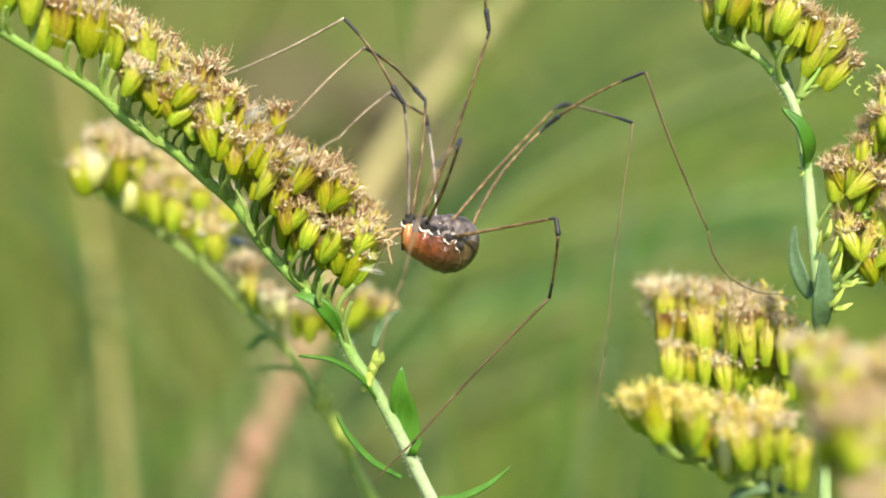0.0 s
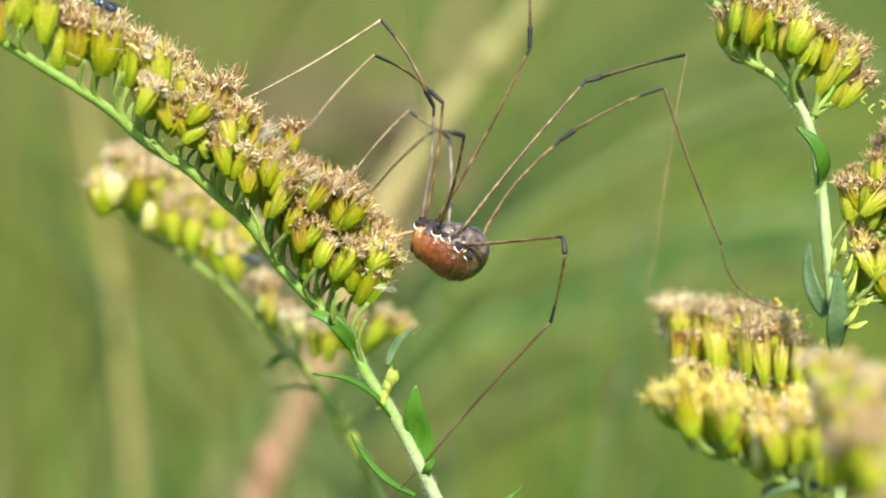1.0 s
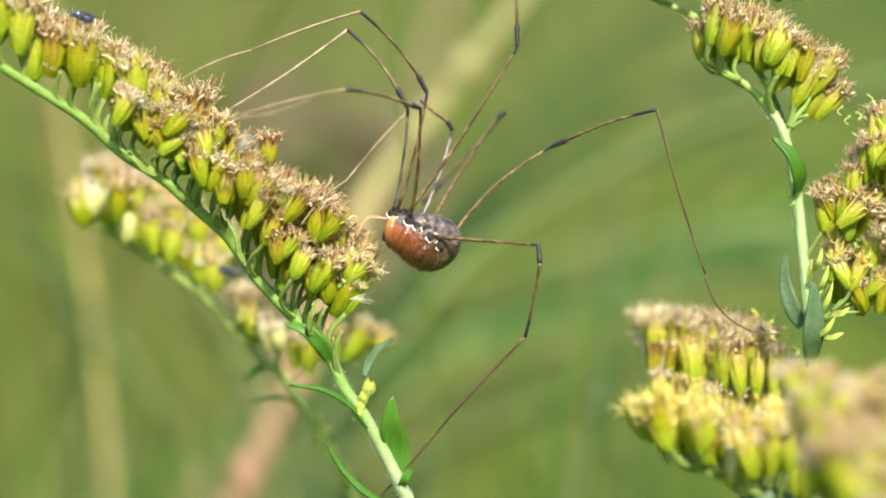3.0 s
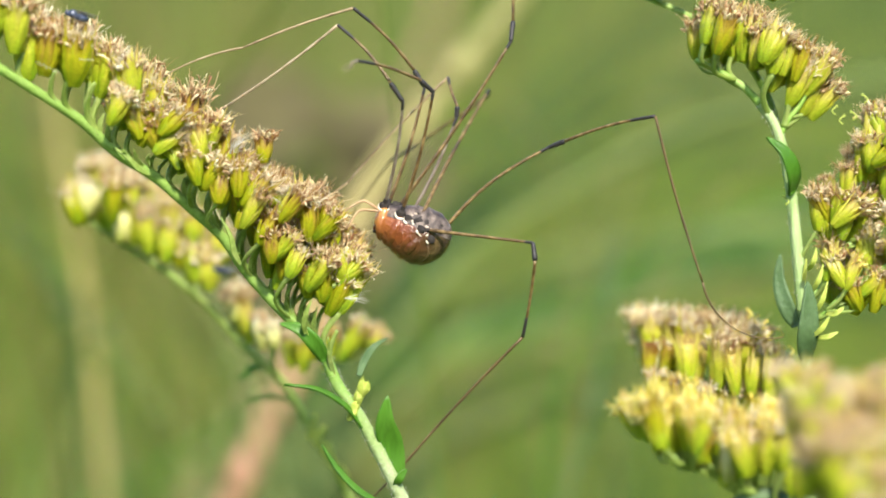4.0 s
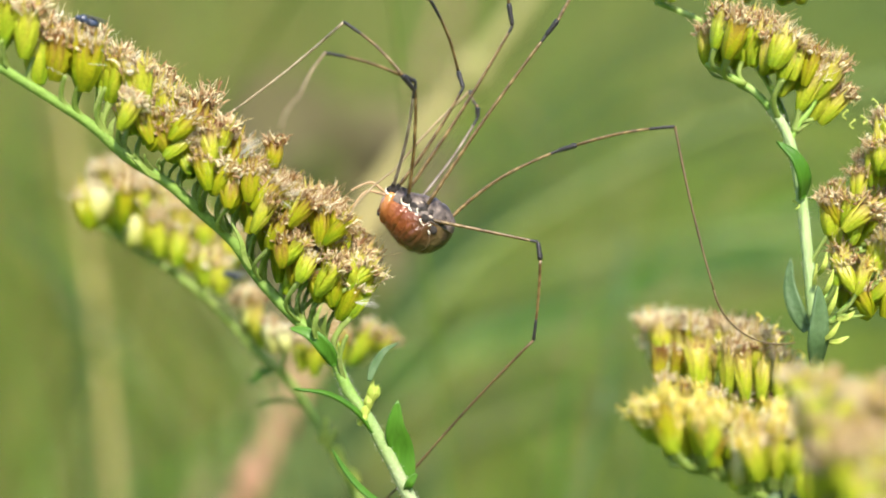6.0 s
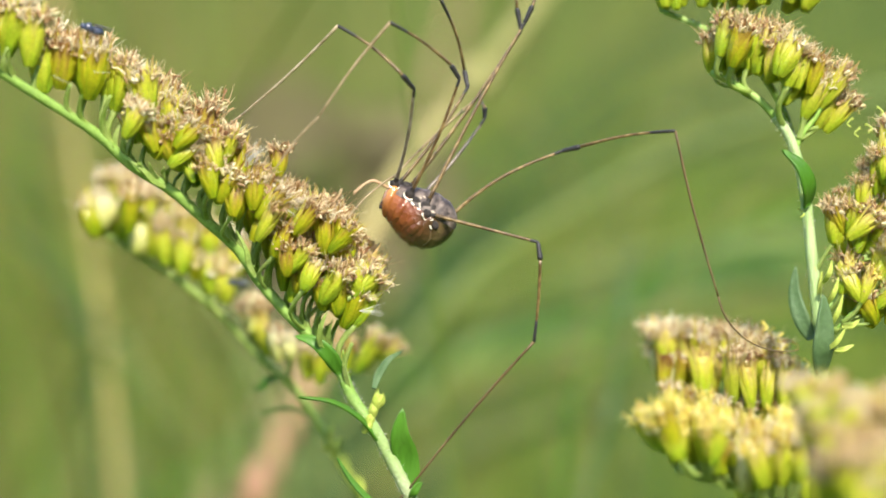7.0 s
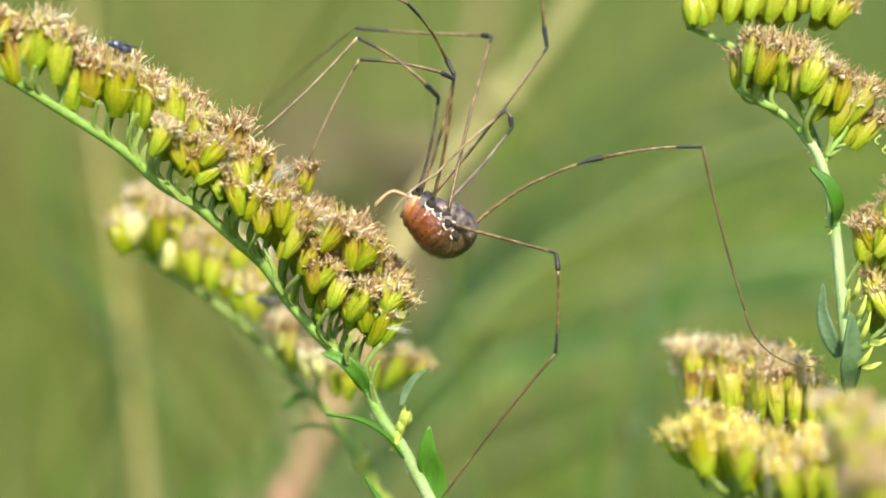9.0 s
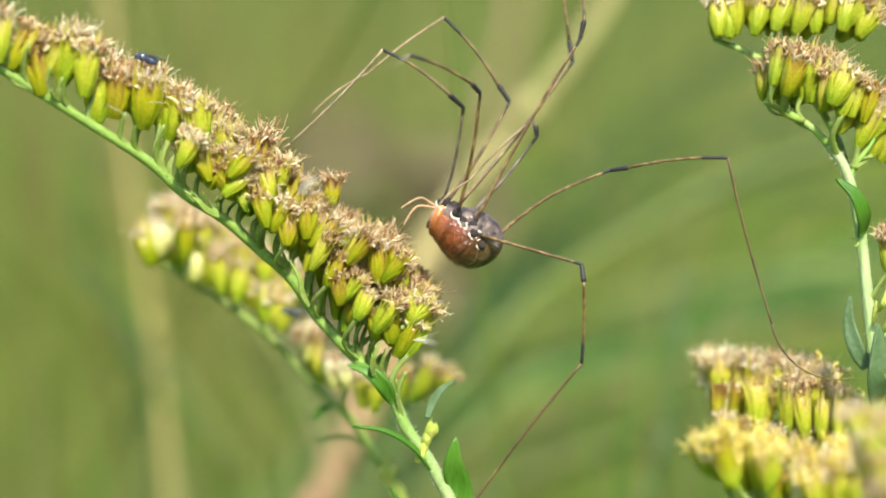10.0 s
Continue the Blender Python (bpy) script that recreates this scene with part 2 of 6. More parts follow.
def blade(bm, spine, widths, normal, fold=0.25, thick=0.00012):
    """A leaf: a folded lamina with thickness along a spine."""
    rows = []
    n = len(spine)
    for i, p in enumerate(spine):
        d = (spine[min(i + 1, n - 1)] - spine[max(i - 1, 0)]).normalized()
        s = d.cross(normal).normalized()
        up = s.cross(d).normalized()
        w = widths[i]
        lift = fold * w
        top = [p - s * w + up * lift, p - s * w * 0.5 + up * lift * 0.4, p, p + s * w * 0.5 + up * lift * 0.4, p + s * w + up * lift]
        rows.append(([bm.verts.new(q + up * thick) for q in top], [bm.verts.new(q - up * thick) for q in top]))
    for (a, a2), (b, b2) in zip(rows, rows[1:]):
        for k in range(4):
            bm.faces.new((a[k], a[k + 1], b[k + 1], b[k]))
            bm.faces.new((a2[k + 1], a2[k], b2[k], b2[k + 1]))
        bm.faces.new((a2[0], a[0], b[0], b2[0]))
        bm.faces.new((a[4], a2[4], b2[4], b[4]))
    for end in (rows[0], rows[-1]):
        bm.faces.new([*end[0], *end[1][::-1]])


# ---- the flower heads of goldenrod: a bell of bracts and a tuft of withered florets ----
def bell(z, flare=0.03):
    """Radius of the bell at height z, in millimetres."""
    return 0.17 + 0.42 * math.sin(min(z / 2.0, 1) * 1.5708) ** 0.85 + flare * max(0, z - 1.9)


def involucre_mesh(rng, slim=1.0, flare=0.03):
    """A bell of narrow, keeled bracts that overlap like shingles, their tips loose."""
    bm = bmesh.new()
    core = []
    for i in range(7):
        z = 3.2 * i / 6
        core.append([bm.verts.new((bell(z, flare) * 0.74 * slim * math.cos(a) * MM, bell(z, flare) * 0.74 * slim * math.sin(a) * MM, z * MM)) for a in [k * math.pi / 5 for k in range(10)]])
    for a, b in zip(core, core[1:]):
        for k in range(10):
            bm.faces.new((a[k], a[(k + 1) % 10], b[(k + 1) % 10], b[k]))
    bm.faces.new(core[0][::-1])
    bm.faces.new(core[-1])
    for count, z0, z1, w, lift, loose in ((4, 0.0, 1.6, 0.25, 0.07, 0.02), (5, 0.05, 2.5, 0.26, 0.05, 0.03), (7, 0.3, 3.3, 0.22, 0.03, 0.06), (8, 0.7, 3.9, 0.16, 0.0, 0.14)):
        turn = rng.random() * 6
        for k in range(count):
            a0 = turn + 2 * math.pi * (k + rng.uniform(-0.3, 0.3)) / count
            top = z1 * rng.uniform(0.76, 1.14)
            skew, out_tip = rng.gauss(0, 0.16), loose * rng.uniform(-0.5, 1.8)
            broad = w * rng.uniform(0.75, 1.2)
            grid = []
            for i in range(8):
                t = i / 7
                z = z0 + (top - z0) * t
                half = broad * (0.7 + 0.3 * math.sin(math.pi * min(t * 1.1, 1))) * (1 - t ** 4) + 0.012
                r = (bell(z, flare) + lift + out_tip * t ** 3) * slim
                row = []
                for q, out in ((-1, -0.06), (-0.5, 0.0), (0, 0.035), (0.5, 0.0), (1, -0.06)):
                    a = a0 + skew * t + q * half / max(r, 0.3)
                    row.append(bm.verts.new(((r + out * (1 - 0.6 * t)) * math.cos(a) * MM, (r + out * (1 - 0.6 * t)) * math.sin(a) * MM, z * MM)))
                grid.append(row)
            for a, b in zip(grid, grid[1:]):
                for q in range(4):
                    bm.faces.new((a[q], a[q + 1], b[q + 1], b[q]))
    me = bpy.data.meshes.new("involucre")
    bm.to_mesh(me)
    bm.free()
    return me


def tuft_mesh(rng, count=34, hairs=22, gold=False):
    """Withered florets: crumpled ribbons, many of them curled over in hooks and rings, above darker stubs, and a few hairs."""
    bm = bmesh.new()
    for k in range(count):
        a, r = rng.random() * 6.283, 0.72 * math.sqrt(rng.random())
        stub = rng.random() < 0.16
        p = Vector((r * math.cos(a), r * math.sin(a), rng.uniform(2.6, 3.2) if stub else rng.uniform(2.7, 3.6)))
        d = Vector((math.cos(a) * r * 0.5 + rng.gauss(0, 0.2), math.sin(a) * r * 0.5 + rng.gauss(0, 0.2), 1)).normalized()
        side = d.cross(Vector((rng.gauss(0, 1), rng.gauss(0, 1), 0.2))).normalized()
        kind = rng.random()
        total = rng.uniform(2.4, 5.2) if kind < (0.5 if gold else 0.32) else rng.uniform(0.7, 2.2) if kind < 0.75 else rng.uniform(0, 0.6)
        length = rng.uniform(0.4, 0.7) if stub else rng.uniform(0.5, 1.05)
        n = 9
        pts = []
        for i in range(n):
            pts.append(p * MM)
            p = p + d * (length / (n - 1))
            step = total / (n - 1) * (0.25 + 1.5 * i / (n - 1))
            d = (d * math.cos(step) + side.cross(d) * math.sin(step) + Vector((rng.gauss(0, 0.07), rng.gauss(0, 0.07), rng.gauss(0, 0.05)))).normalized()
        w = (rng.uniform(0.09, 0.15) if stub else rng.uniform(0.024, 0.066)) * MM
        sweep(bm, pts, [w * f for f in (0.7, 0.9, 1.0, 1.05, 1.1, 1.2, 1.25, 1.0, 0.45)], 4, rng.uniform(0.22, 0.6))
    for k in range(hairs):
        a, r = rng.random() * 6.283, 0.65 * math.sqrt(rng.random())
        p = Vector((r * math.cos(a), r * math.sin(a), 3.2))
        d = Vector((math.cos(a) * r * 0.8 + rng.gauss(0, 0.2), math.sin(a) * r * 0.8 + rng.gauss(0, 0.2), 1)).normalized()
        e = p + d * rng.uniform(0.9, 1.7)
        mid = (p + e) / 2 + Vector((rng.gauss(0, 0.08), rng.gauss(0, 0.08), 0))
        sweep(bm, [p * MM, mid * MM, e * MM], [0.018 * MM, 0.016 * MM, 0.008 * MM], 3, cap=False)
    me = bpy.data.meshes.new("tuft")
    bm.to_mesh(me)
    bm.free()
    return me


rng = random.Random(7)
BELLS = [involucre_mesh(rng, w, f) for w, f in ((1.05, 0.0), (0.9, 0.06), (1.1, -0.03), (0.92, 0.10), (1.0, 0.03), (1.12, 0.0), (0.86, 0.10), (1.0, 0.04))]
# brighter copies of the bells; the sunlight on them is in their colour
SUNLIT_BELLS = [involucre_mesh(rng, w, f) for w, f in ((1.0, 0.03), (0.9, 0.09), (1.08, 0.0), (0.95, 0.05))]
for me in SUNLIT_BELLS:
    me.materials.append(M_BRACT_SUNLIT)
TUFTS = [tuft_mesh(rng, rng.randint(72, 100), rng.randint(12, 26)) for _ in range(9)]
WHITES = [tuft_mesh(rng, rng.randint(64, 88), rng.randint(12, 26)) for _ in range(5)]
for me in WHITES:
    me.materials.append(M_TUFT_WHITE)
GOLDS = [tuft_mesh(rng, 44, 6, True) for _ in range(3)]
PALE_BELLS = [involucre_mesh(rng, 1.1) for _ in range(2)]
for me in BELLS:
    me.materials.append(M_BRACT)
BUD_BELLS = [involucre_mesh(rng, 1.15, -0.27) for _ in range(2)]
for me in BUD_BELLS:
    me.materials.append(M_BUD)
for me in PALE_BELLS:
    me.materials.append(M_BRACT_PALE)
for me in TUFTS:
    me.materials.append(M_TUFT)
for me in GOLDS:
    me.materials.append(M_TUFT_GOLD)
HEAD_LENGTH = 4.35


def flower_head(plant, base, axis, length, foot, gold=0.0, pale=False, slim=1.0, bare=False, bud=False, white=0.0, sunlit=0.0, lead=None):
    """A flower head at base along axis, length millimetres from base to the tuft's top, with its stalk down to foot. Places are in the plant's space."""
    turn = axis.to_track_quat("Z", "Y") @ Euler((0, 0, rng.random() * 6.28)).to_quaternion()
    size = length / HEAD_LENGTH
    girth = (0.45 + 0.55 * size) * rng.uniform(1.12, 1.45) * slim
    head = mesh_part("flower_head", rng.choice(BUD_BELLS if bud else PALE_BELLS if pale else SUNLIT_BELLS if rng.random() < sunlit else BELLS), None, plant)
    oval = rng.uniform(0.9, 1.1)
    head.matrix_basis = Matrix.LocRotScale(base, turn, (girth * oval, girth / oval, size))
    if not bare:
        tuft = mesh_part("tuft", rng.choice(GOLDS) if rng.random() < gold else rng.choice(WHITES) if rng.random() < white else rng.choice(TUFTS), None, head)
        wide = rng.uniform(0.96, 1.22)
        tuft.scale = (wide, wide * rng.uniform(0.9, 1.1), rng.uniform(0.82, 1.02))
    if foot is not None:
        bm = bmesh.new()
        span, thick = (base - foot).length, rng.uniform(0.75, 1.2)
        mid = (foot + lead * span * 0.45 if lead else (base + foot) / 2).lerp(base - axis * span * 0.4, 0.5)
        inv = head.matrix_basis.inverted()
        line = [inv @ p for p in spline([foot, mid, base + axis * 0.0002], 4)]
        sweep(bm, line, [0.19 * MM * thick * f for f in (1.4, 1.15, 1.0, 0.95, 0.9, 0.9, 0.95, 1.1, 1.3)][:len(line)], 6)
        part("flower_stalk", bm, M_STALK, head)
    return head


def down(plant, line, radius, count, seed):
    """Short pale hairs that stand off a stem."""
    r = random.Random(seed)
    bm = bmesh.new()
    for _ in range(count):
        i = r.randrange(len(line) - 1)
        p = line[i].lerp(line[i + 1], r.random())
        d = (line[i + 1] - line[i]).normalized()
        a = r.random() * 6.283
        side = d.cross(Vector((0.1, 1, 0.2))).normalized()
        out = side * math.cos(a) + d.cross(side) * math.sin(a)
        sweep(bm, [p + out * radius * MM * 0.9, p + out * (radius + r.uniform(0.12, 0.3)) * MM + d * r.uniform(-0.1, 0.1) * MM], [0.016 * MM, 0.006 * MM], 3, cap=False)
    return part("downy_hairs", bm, M_HAIR, plant, "short pale down on the stem")


def goldenrod(name, label, line, radii, ground, material=M_STEM, category="goldenrod"):
    """A plant whose stem runs from its tip down the line and on to the ground. Returns the plant and its stem line in its own space."""
    plant = tagged(new(name), label, category, group="goldenrod branches")
    plant.location = (ground[0], ground[1], 0)
    off = Vector((ground[0], ground[1], 0))
    low = Vector(line[-1])
    dip = (Vector(line[-1]) - Vector(line[-2])).normalized()
    way = [*line, low + dip * 0.03, Vector((low.x * 0.4 + ground[0] * 0.6, low.y * 0.4 + ground[1] * 0.6, low.z - 0.16)), Vector((ground[0], ground[1], HEIGHT * 0.4)), Vector((ground[0], ground[1], -0.01))]
    smooth_line = [p - off for p in spline(way, 7)]
    n, m = len(smooth_line), (len(line) - 1) * 7
    r = [(radii[0] + (radii[1] - radii[0]) * min(i / m, 1) + (max(0, i - m) / (n - m)) * 0.9) * MM * (1 + 0.02 * math.sin(i * 1.7)) for i in range(n)]
    bm = bmesh.new()
    sweep(bm, smooth_line, r, 12)
    part("stem", bm, material, plant)
    return plant, smooth_line[:m + 8], off


def leaf(plant, off, spine, width, normal=(0.2, -1, 0.3), material=M_LEAF, name="leaf", fold=0.25):
    pts = [p - off for p in spline(spine, 5)]
    n = len(pts)
    widths = [width * MM * (0.12 + math.sin(math.pi * (0.06 + 0.94 * i / (n - 1)) ** 0.75) ** 0.9) * (0.02 if i == n - 1 else 1) for i in range(n)]
    bm = bmesh.new()
    blade(bm, pts, widths, Vector(normal), fold)
    return part(name, bm, material, plant)


def root_of(line, p):
    """Where a stalk that ends at p leaves the stem, some way towards the root, and the stem's direction there, towards its tip."""
    k = min(range(len(line)), key=lambda i: (line[i] - p).length)
    go, want = 0.0, rng.uniform(0.8, 2.6) * MM
    while k + 1 < len(line) and go < want:
        step = (line[k + 1] - line[k]).length
        if step > 0.003:
            break
        go += step
        k += 1
    tip = (line[max(k - 1, 0)] - line[k])
    return line[k], tip.normalized() if 1e-7 < tip.length < 0.003 else None


def heads_on(plant, line, off, rows, depth, spread, gold=0.0, pale=(), slope=0.0, slim=1.0, bare=0.0, face=0.0, white=0.22, sunlit=0.0, stalks=0.4, near=3.6):
    """rows: x, z of the base, lean from upright in degrees, length; millimetres."""
    for i, (x, z, lean, length) in enumerate(rows):
        y = depth + slope * (x - rows[0][0]) + rng.uniform(-spread, spread)
        base = at(x, y, z) - off
        a = radians(lean + rng.uniform(-8, 8))
        axis = Vector((math.sin(a), rng.uniform(-0.15, 0.32) - face, math.cos(a))).normalized()
        foot, lead = root_of(line, base - axis * 0.0008)
        far = (foot - base).length
        if far > 0.0075 or (far > near * MM and rng.random() > stalks):
            foot = None
        flower_head(plant, base, axis, length, foot, gold, i in pale, slim, rng.random() < bare, white=white, sunlit=sunlit, lead=lead)


def branchlets(plant, line, first, last, count, seed, up, reach=(2.0, 3.6)):
    """Short green side branches that leave the stem at a slant and carry the heads; up is the side on which they stand."""
    r = random.Random(seed)
    for i in range(count):
        k = first + int((last - first) * (i + r.uniform(0.1, 0.9)) / count)
        tip = (line[k - 1] - line[k]).normalized()
        n = r.uniform(*reach) * MM
        side = (Vector(up) + Vector((0, r.uniform(-0.75, 0.45), 0))).normalized()
        way = spline([line[k], line[k] + tip * n * 0.45 + side * n * 0.2, line[k] + tip * n * 0.6 + side * n * 0.65, line[k] + tip * n * 0.62 + side * n * 1.1], 4)
        bm = bmesh.new()
        sweep(bm, way, [r.uniform(0.95, 1.05) * (0.30 - 0.14 * q / len(way)) * MM for q in range(len(way))], 8)
        part("branchlet", bm, M_STALK, plant)


def bractlets(plant, line, first, last, count, seed, size=(1.6, 3.4), material=None):
    """Small narrow leaflets along a stem, between the stalks, that point to its tip."""
    r = random.Random(seed)
    for _ in range(count):
        k = r.randrange(first, last)
        tip = (line[k - 1] - line[k]).normalized()
        out = Vector((r.gauss(0.25, 0.45), r.uniform(-0.9, 0.3), r.uniform(0.1, 0.9))).normalized()
        n = r.uniform(*size) * MM
        p = line[k] + out * 0.35 * MM
        spine = spline([p, p + (tip * 0.6 + out * 0.5) * n * 0.5, p + (tip * 0.5 + out * 0.6) * n + Vector((0, 0, r.uniform(-0.1, 0.25) * n))], 4)
        m = len(spine)
        bm = bmesh.new()
        blade(bm, spine, [r.uniform(0.9, 1.1) * 0.2 * MM * (0.15 + math.sin(math.pi * (0.1 + 0.88 * i / (m - 1)) ** 0.8)) for i in range(m)], Vector((r.gauss(0, 0.5), -1, r.gauss(0.2, 0.5))), 0.3, 0.00006)
        part("bract_leaf", bm, material or M_STALK, plant)


# ---- ground and distance ----
def ground_sheet():
    bm = bmesh.new()
    n, size = 60, 400.0
    grid = []
    for j in range(n + 1):
        row = []
        for i in range(n + 1):
            u, v = 2 * i / n - 1, 2 * j / n - 1
            x, y = size * u * abs(u) ** 2, size * v * abs(v) ** 2
            row.append(bm.verts.new((x, y, 0.02 * noise.noise((x * 0.4, y * 0.4, 0)) * min(1, 8 / (1 + abs(x) + abs(y))))))
        grid.append(row)
    for a, b in zip(grid, grid[1:]):
        for k in range(n):
            bm.faces.new((a[k], a[k + 1], b[k + 1], b[k]))
    return tagged(part("ground", bm, M_GROUND), "green and brown meadow ground under tall grass", "ground", kind="structure")


def far_woods():
    """A ring of woods far behind the meadow."""
    bm = bmesh.new()
    n = 90
    low, high = [], []
    for k in range(n):
        a = 2 * math.pi * k / n
        r = 45 + 4 * noise.noise((math.cos(a) * 5, math.sin(a) * 5, 3))
        low.append(bm.verts.new((r * math.cos(a), r * math.sin(a), -0.1)))
        high.append(bm.verts.new((r * 1.03 * math.cos(a), r * 1.03 * math.sin(a), 9 + 3 * noise.noise((math.cos(a) * 9, math.sin(a) * 9, 1)))))
    for k in range(n):
        bm.faces.new((low[k], low[(k + 1) % n], high[(k + 1) % n], high[k]))
    return tagged(part("backdrop", bm, M_WOODS), "distant green woods beyond the meadow", "woods", kind="structure")


def grass_field(name, count, box, heights, width, lean, material, label, seed, clear=0.0, taper=2.5):
    """Many bent grass blades rooted in the ground over the box x0, x1, y0, y1, but for a clearing round the viewer."""
    r = random.Random(seed)
    verts, faces = [], []
    for _ in range(count):
        x, y = r.uniform(box[0], box[1]), r.uniform(box[2], box[3])
        if clear and (math.hypot(x, y + REACH) < clear * r.uniform(1, 1.3) or (y > 0 and abs(x) < 1.45 and y < 12)):
            continue
        h, a = r.uniform(*heights), r.uniform(0, 6.283)
        tip = Vector((math.cos(a), math.sin(a), 0)) * h * abs(r.gauss(0, lean))
        w = width * r.uniform(0.6, 1.5)
        side = Vector((math.cos(a + 1.57), math.sin(a + 1.57), 0)) * w
        side.rotate(Euler((0, 0, r.uniform(-1, 1))))
        base = len(verts)
        steps = 7
        for i in range(steps):
            t = i / (steps - 1)
            p = Vector((x, y, -0.01)) + tip * t * t + Vector((0, 0, h * (t - 0.18 * t * t * min(1, tip.length / h * 2))))
            s = side * (1 - t ** taper) + side * 0.04
            verts += [p - s, p + s]
        for i in range(steps - 1):
            k = base + 2 * i
            faces.append((k, k + 1, k + 3, k + 2))
    me = bpy.data.meshes.new(name)
    me.from_pydata(verts, [], faces)
    return tagged(mesh_part(name, me, material), label, "grass", kind="stuff")


ground_sheet()
far_woods()
grass_field("meadow_grass", 6200, (-1.5, 1.5, 0.45, 3.2), (0.55, 1.25), 0.003, 0.6, M_GRASS, "tall green meadow grass with some dry blades", 3)
grass_field("far_meadow_grass", 14000, (-5, 5, 3.2, 12), (0.7, 1.5), 0.007, 0.3, M_GRASS, "tall green and straw meadow grass farther off", 4)
grass_field("meadow_grass_around", 16000, (-5, 5, -4.5, 3.2), (0.5, 1.1), 0.004, 0.5, M_GRASS, "tall green meadow grass on all sides of the clearing", 8, clear=0.75)
grass_field("wispy_grass", 600, (-0.35, 0.45, 0.2, 0.6), (0.75, 1.2), 0.0012, 0.9, M_GRASS, "thin wispy green grass blades behind the flowers", 5)
grass_field("hair_grass", 130, (-0.10, 0.13, 0.10, 0.30), (0.84, 1.06), 0.0005, 0.45, M_OLIVE, "very thin hair-like grass arcs just behind the flowers", 6)
grass_field("tawny_grass", 480, (-0.5, -0.04, 1.0, 2.2), (0.9, 1.5), 0.003, 0.35, M_TAWNY, "tawny half-dry grass among the green meadow", 14)
grass_field("pale_grass", 112, (-0.095, 0.0, 0.21, 0.34), (0.85, 0.908), 0.0011, 0.03, M_PALE_GRASS, "pale sage and straw grass low behind the branches", 16, taper=10)
grass_field("dark_grass", 30, (0.014, 0.05, 0.2, 0.3), (0.895, 0.935), 0.0013, 0.03, M_DARK, "dark green grass clump behind the legs", 17, taper=10)
grass_field("arching_grass", 200, (-0.1, 0.35, 0.35, 0.7), (0.85, 1.2), 0.0012, 1.0, M_GRASS, "thin green blades arching over behind the flowers", 15)


def stalk(name, label, points, radius, material, category="grass stalk"):
    ob = tagged(new(name), label, category, group={"grass_blade": "grass blades behind the flowers", "dry_reed": "dry reeds"}.get(name, ""))
    foot = Vector(points[-1])
    ob.location = foot
    line = [p - foot for p in spline(points, 6)]
    bm = bmesh.new()
    n = len(line)
    sweep(bm, line, [radius * MM * (0.75 + 0.4 * i / n) for i in range(n)], 8)
    part("culm", bm, material, ob)
    for i in range(n // 5, n, n // 4):
        bm = bmesh.new()
        d = (line[min(i + 1, n - 1)] - line[i - 1]).normalized()
        sweep(bm, [line[i] - d * 0.003, line[i] - d * 0.001, line[i] + d * 0.001, line[i] + d * 0.003], [radius * MM * f for f in (0.95, 1.25, 1.25, 0.95)], 8)
        part("node", bm, material, ob)
    return ob


def dry_weed(top):
    """A withered brown weed, rooted in the ground."""
    ob = tagged(new("dry_weed"), "withered brown weed with drooping leaves among the grass", "weed")
    ob.location = (top.x + 0.05, top.y, 0)
    off = Vector(ob.location)
    r = random.Random(12)
    line = [p - off for p in spline([top, Vector((top.x + 0.02, top.y, top.z - 0.2)), Vector((top.x + 0.05, top.y, -0.01))], 8)]
    bm = bmesh.new()
    sweep(bm, line, [0.002 + 0.002 * i / len(line) for i in range(len(line))], 8)
    part("stem", bm, M_BROWN, ob)
    for k in range(18):
        root = line[0].lerp(line[2], k / 18)
        a = r.uniform(0, 6.283)
        d = Vector((math.cos(a), math.sin(a), r.uniform(-0.6, 0.5)))
        spine = [root, root + d * 0.018, root + d * 0.032 + Vector((0, 0, -0.006)), root + d * 0.04 + Vector((0, 0, -0.018))]
        bm = bmesh.new()
        blade(bm, spline(spine, 3), [0.0075 * math.sin(math.pi * (0.08 + 0.9 * i / 9)) for i in range(10)], Vector((0.2, -1, 0.5)), 0.3, 0.0003)
        part("leaf", bm, M_BROWN, ob)
    return ob


# x, y, z in metres from the top down to the root
dry_weed(Vector((-0.0365, 0.56, 0.948)))
stalk("straw_stalk", "blurred upright dry straw stalk behind the flowers", [at(-70.40, 210.0, 72.05), at(-67.97, 210.0, 37.05), at(-64.08, 210.0, 10.80), at(-60.19, 210.0, -15.46), at(-57.27, 210.0, -44.63), Vector((-0.0388, 0.210, 0.35)), Vector((-0.0279, 0.210, -0.01))], 0.85, M_STRAW, "grass stalk")
stalk("dry_reed", "thick dry stem leaning behind the harvestman, straw above and reddish below", [at(25.59, 190.0, 64.08), at(13.54, 190.0, 42.75), at(1.48, 190.0, 26.99), at(-8.72, 190.0, 14.00), at(-17.06, 190.0, -0.83), at(-24.14, 190.0, -20.77), at(-31.39, 190.0, -35.14), at(-35.63, 190.0, -45.34), Vector((-0.0783, 0.19, 0.35)), Vector((-0.1428, 0.19, -0.01))], 2.0, M_DRY, "grass stalk")
stalk("dry_reed", "faint reddish dry stem far behind the legs", [at(10.58, 800.0, 170.38), at(1.38, 800.0, 101.4), at(-7.82, 800.0, 71.51), at(-26.21, 800.0, 32.42), at(-44.61, 800.0, -2.07), at(-67.6, 800.0, -51.51), at(-90.6, 800.0, -87.15), at(-104.39, 800.0, -112.44), Vector((-0.1641, 0.8, 0.35)), Vector((-0.2547, 0.8, -0.01))], 3.2, M_ROSY, "grass stalk")
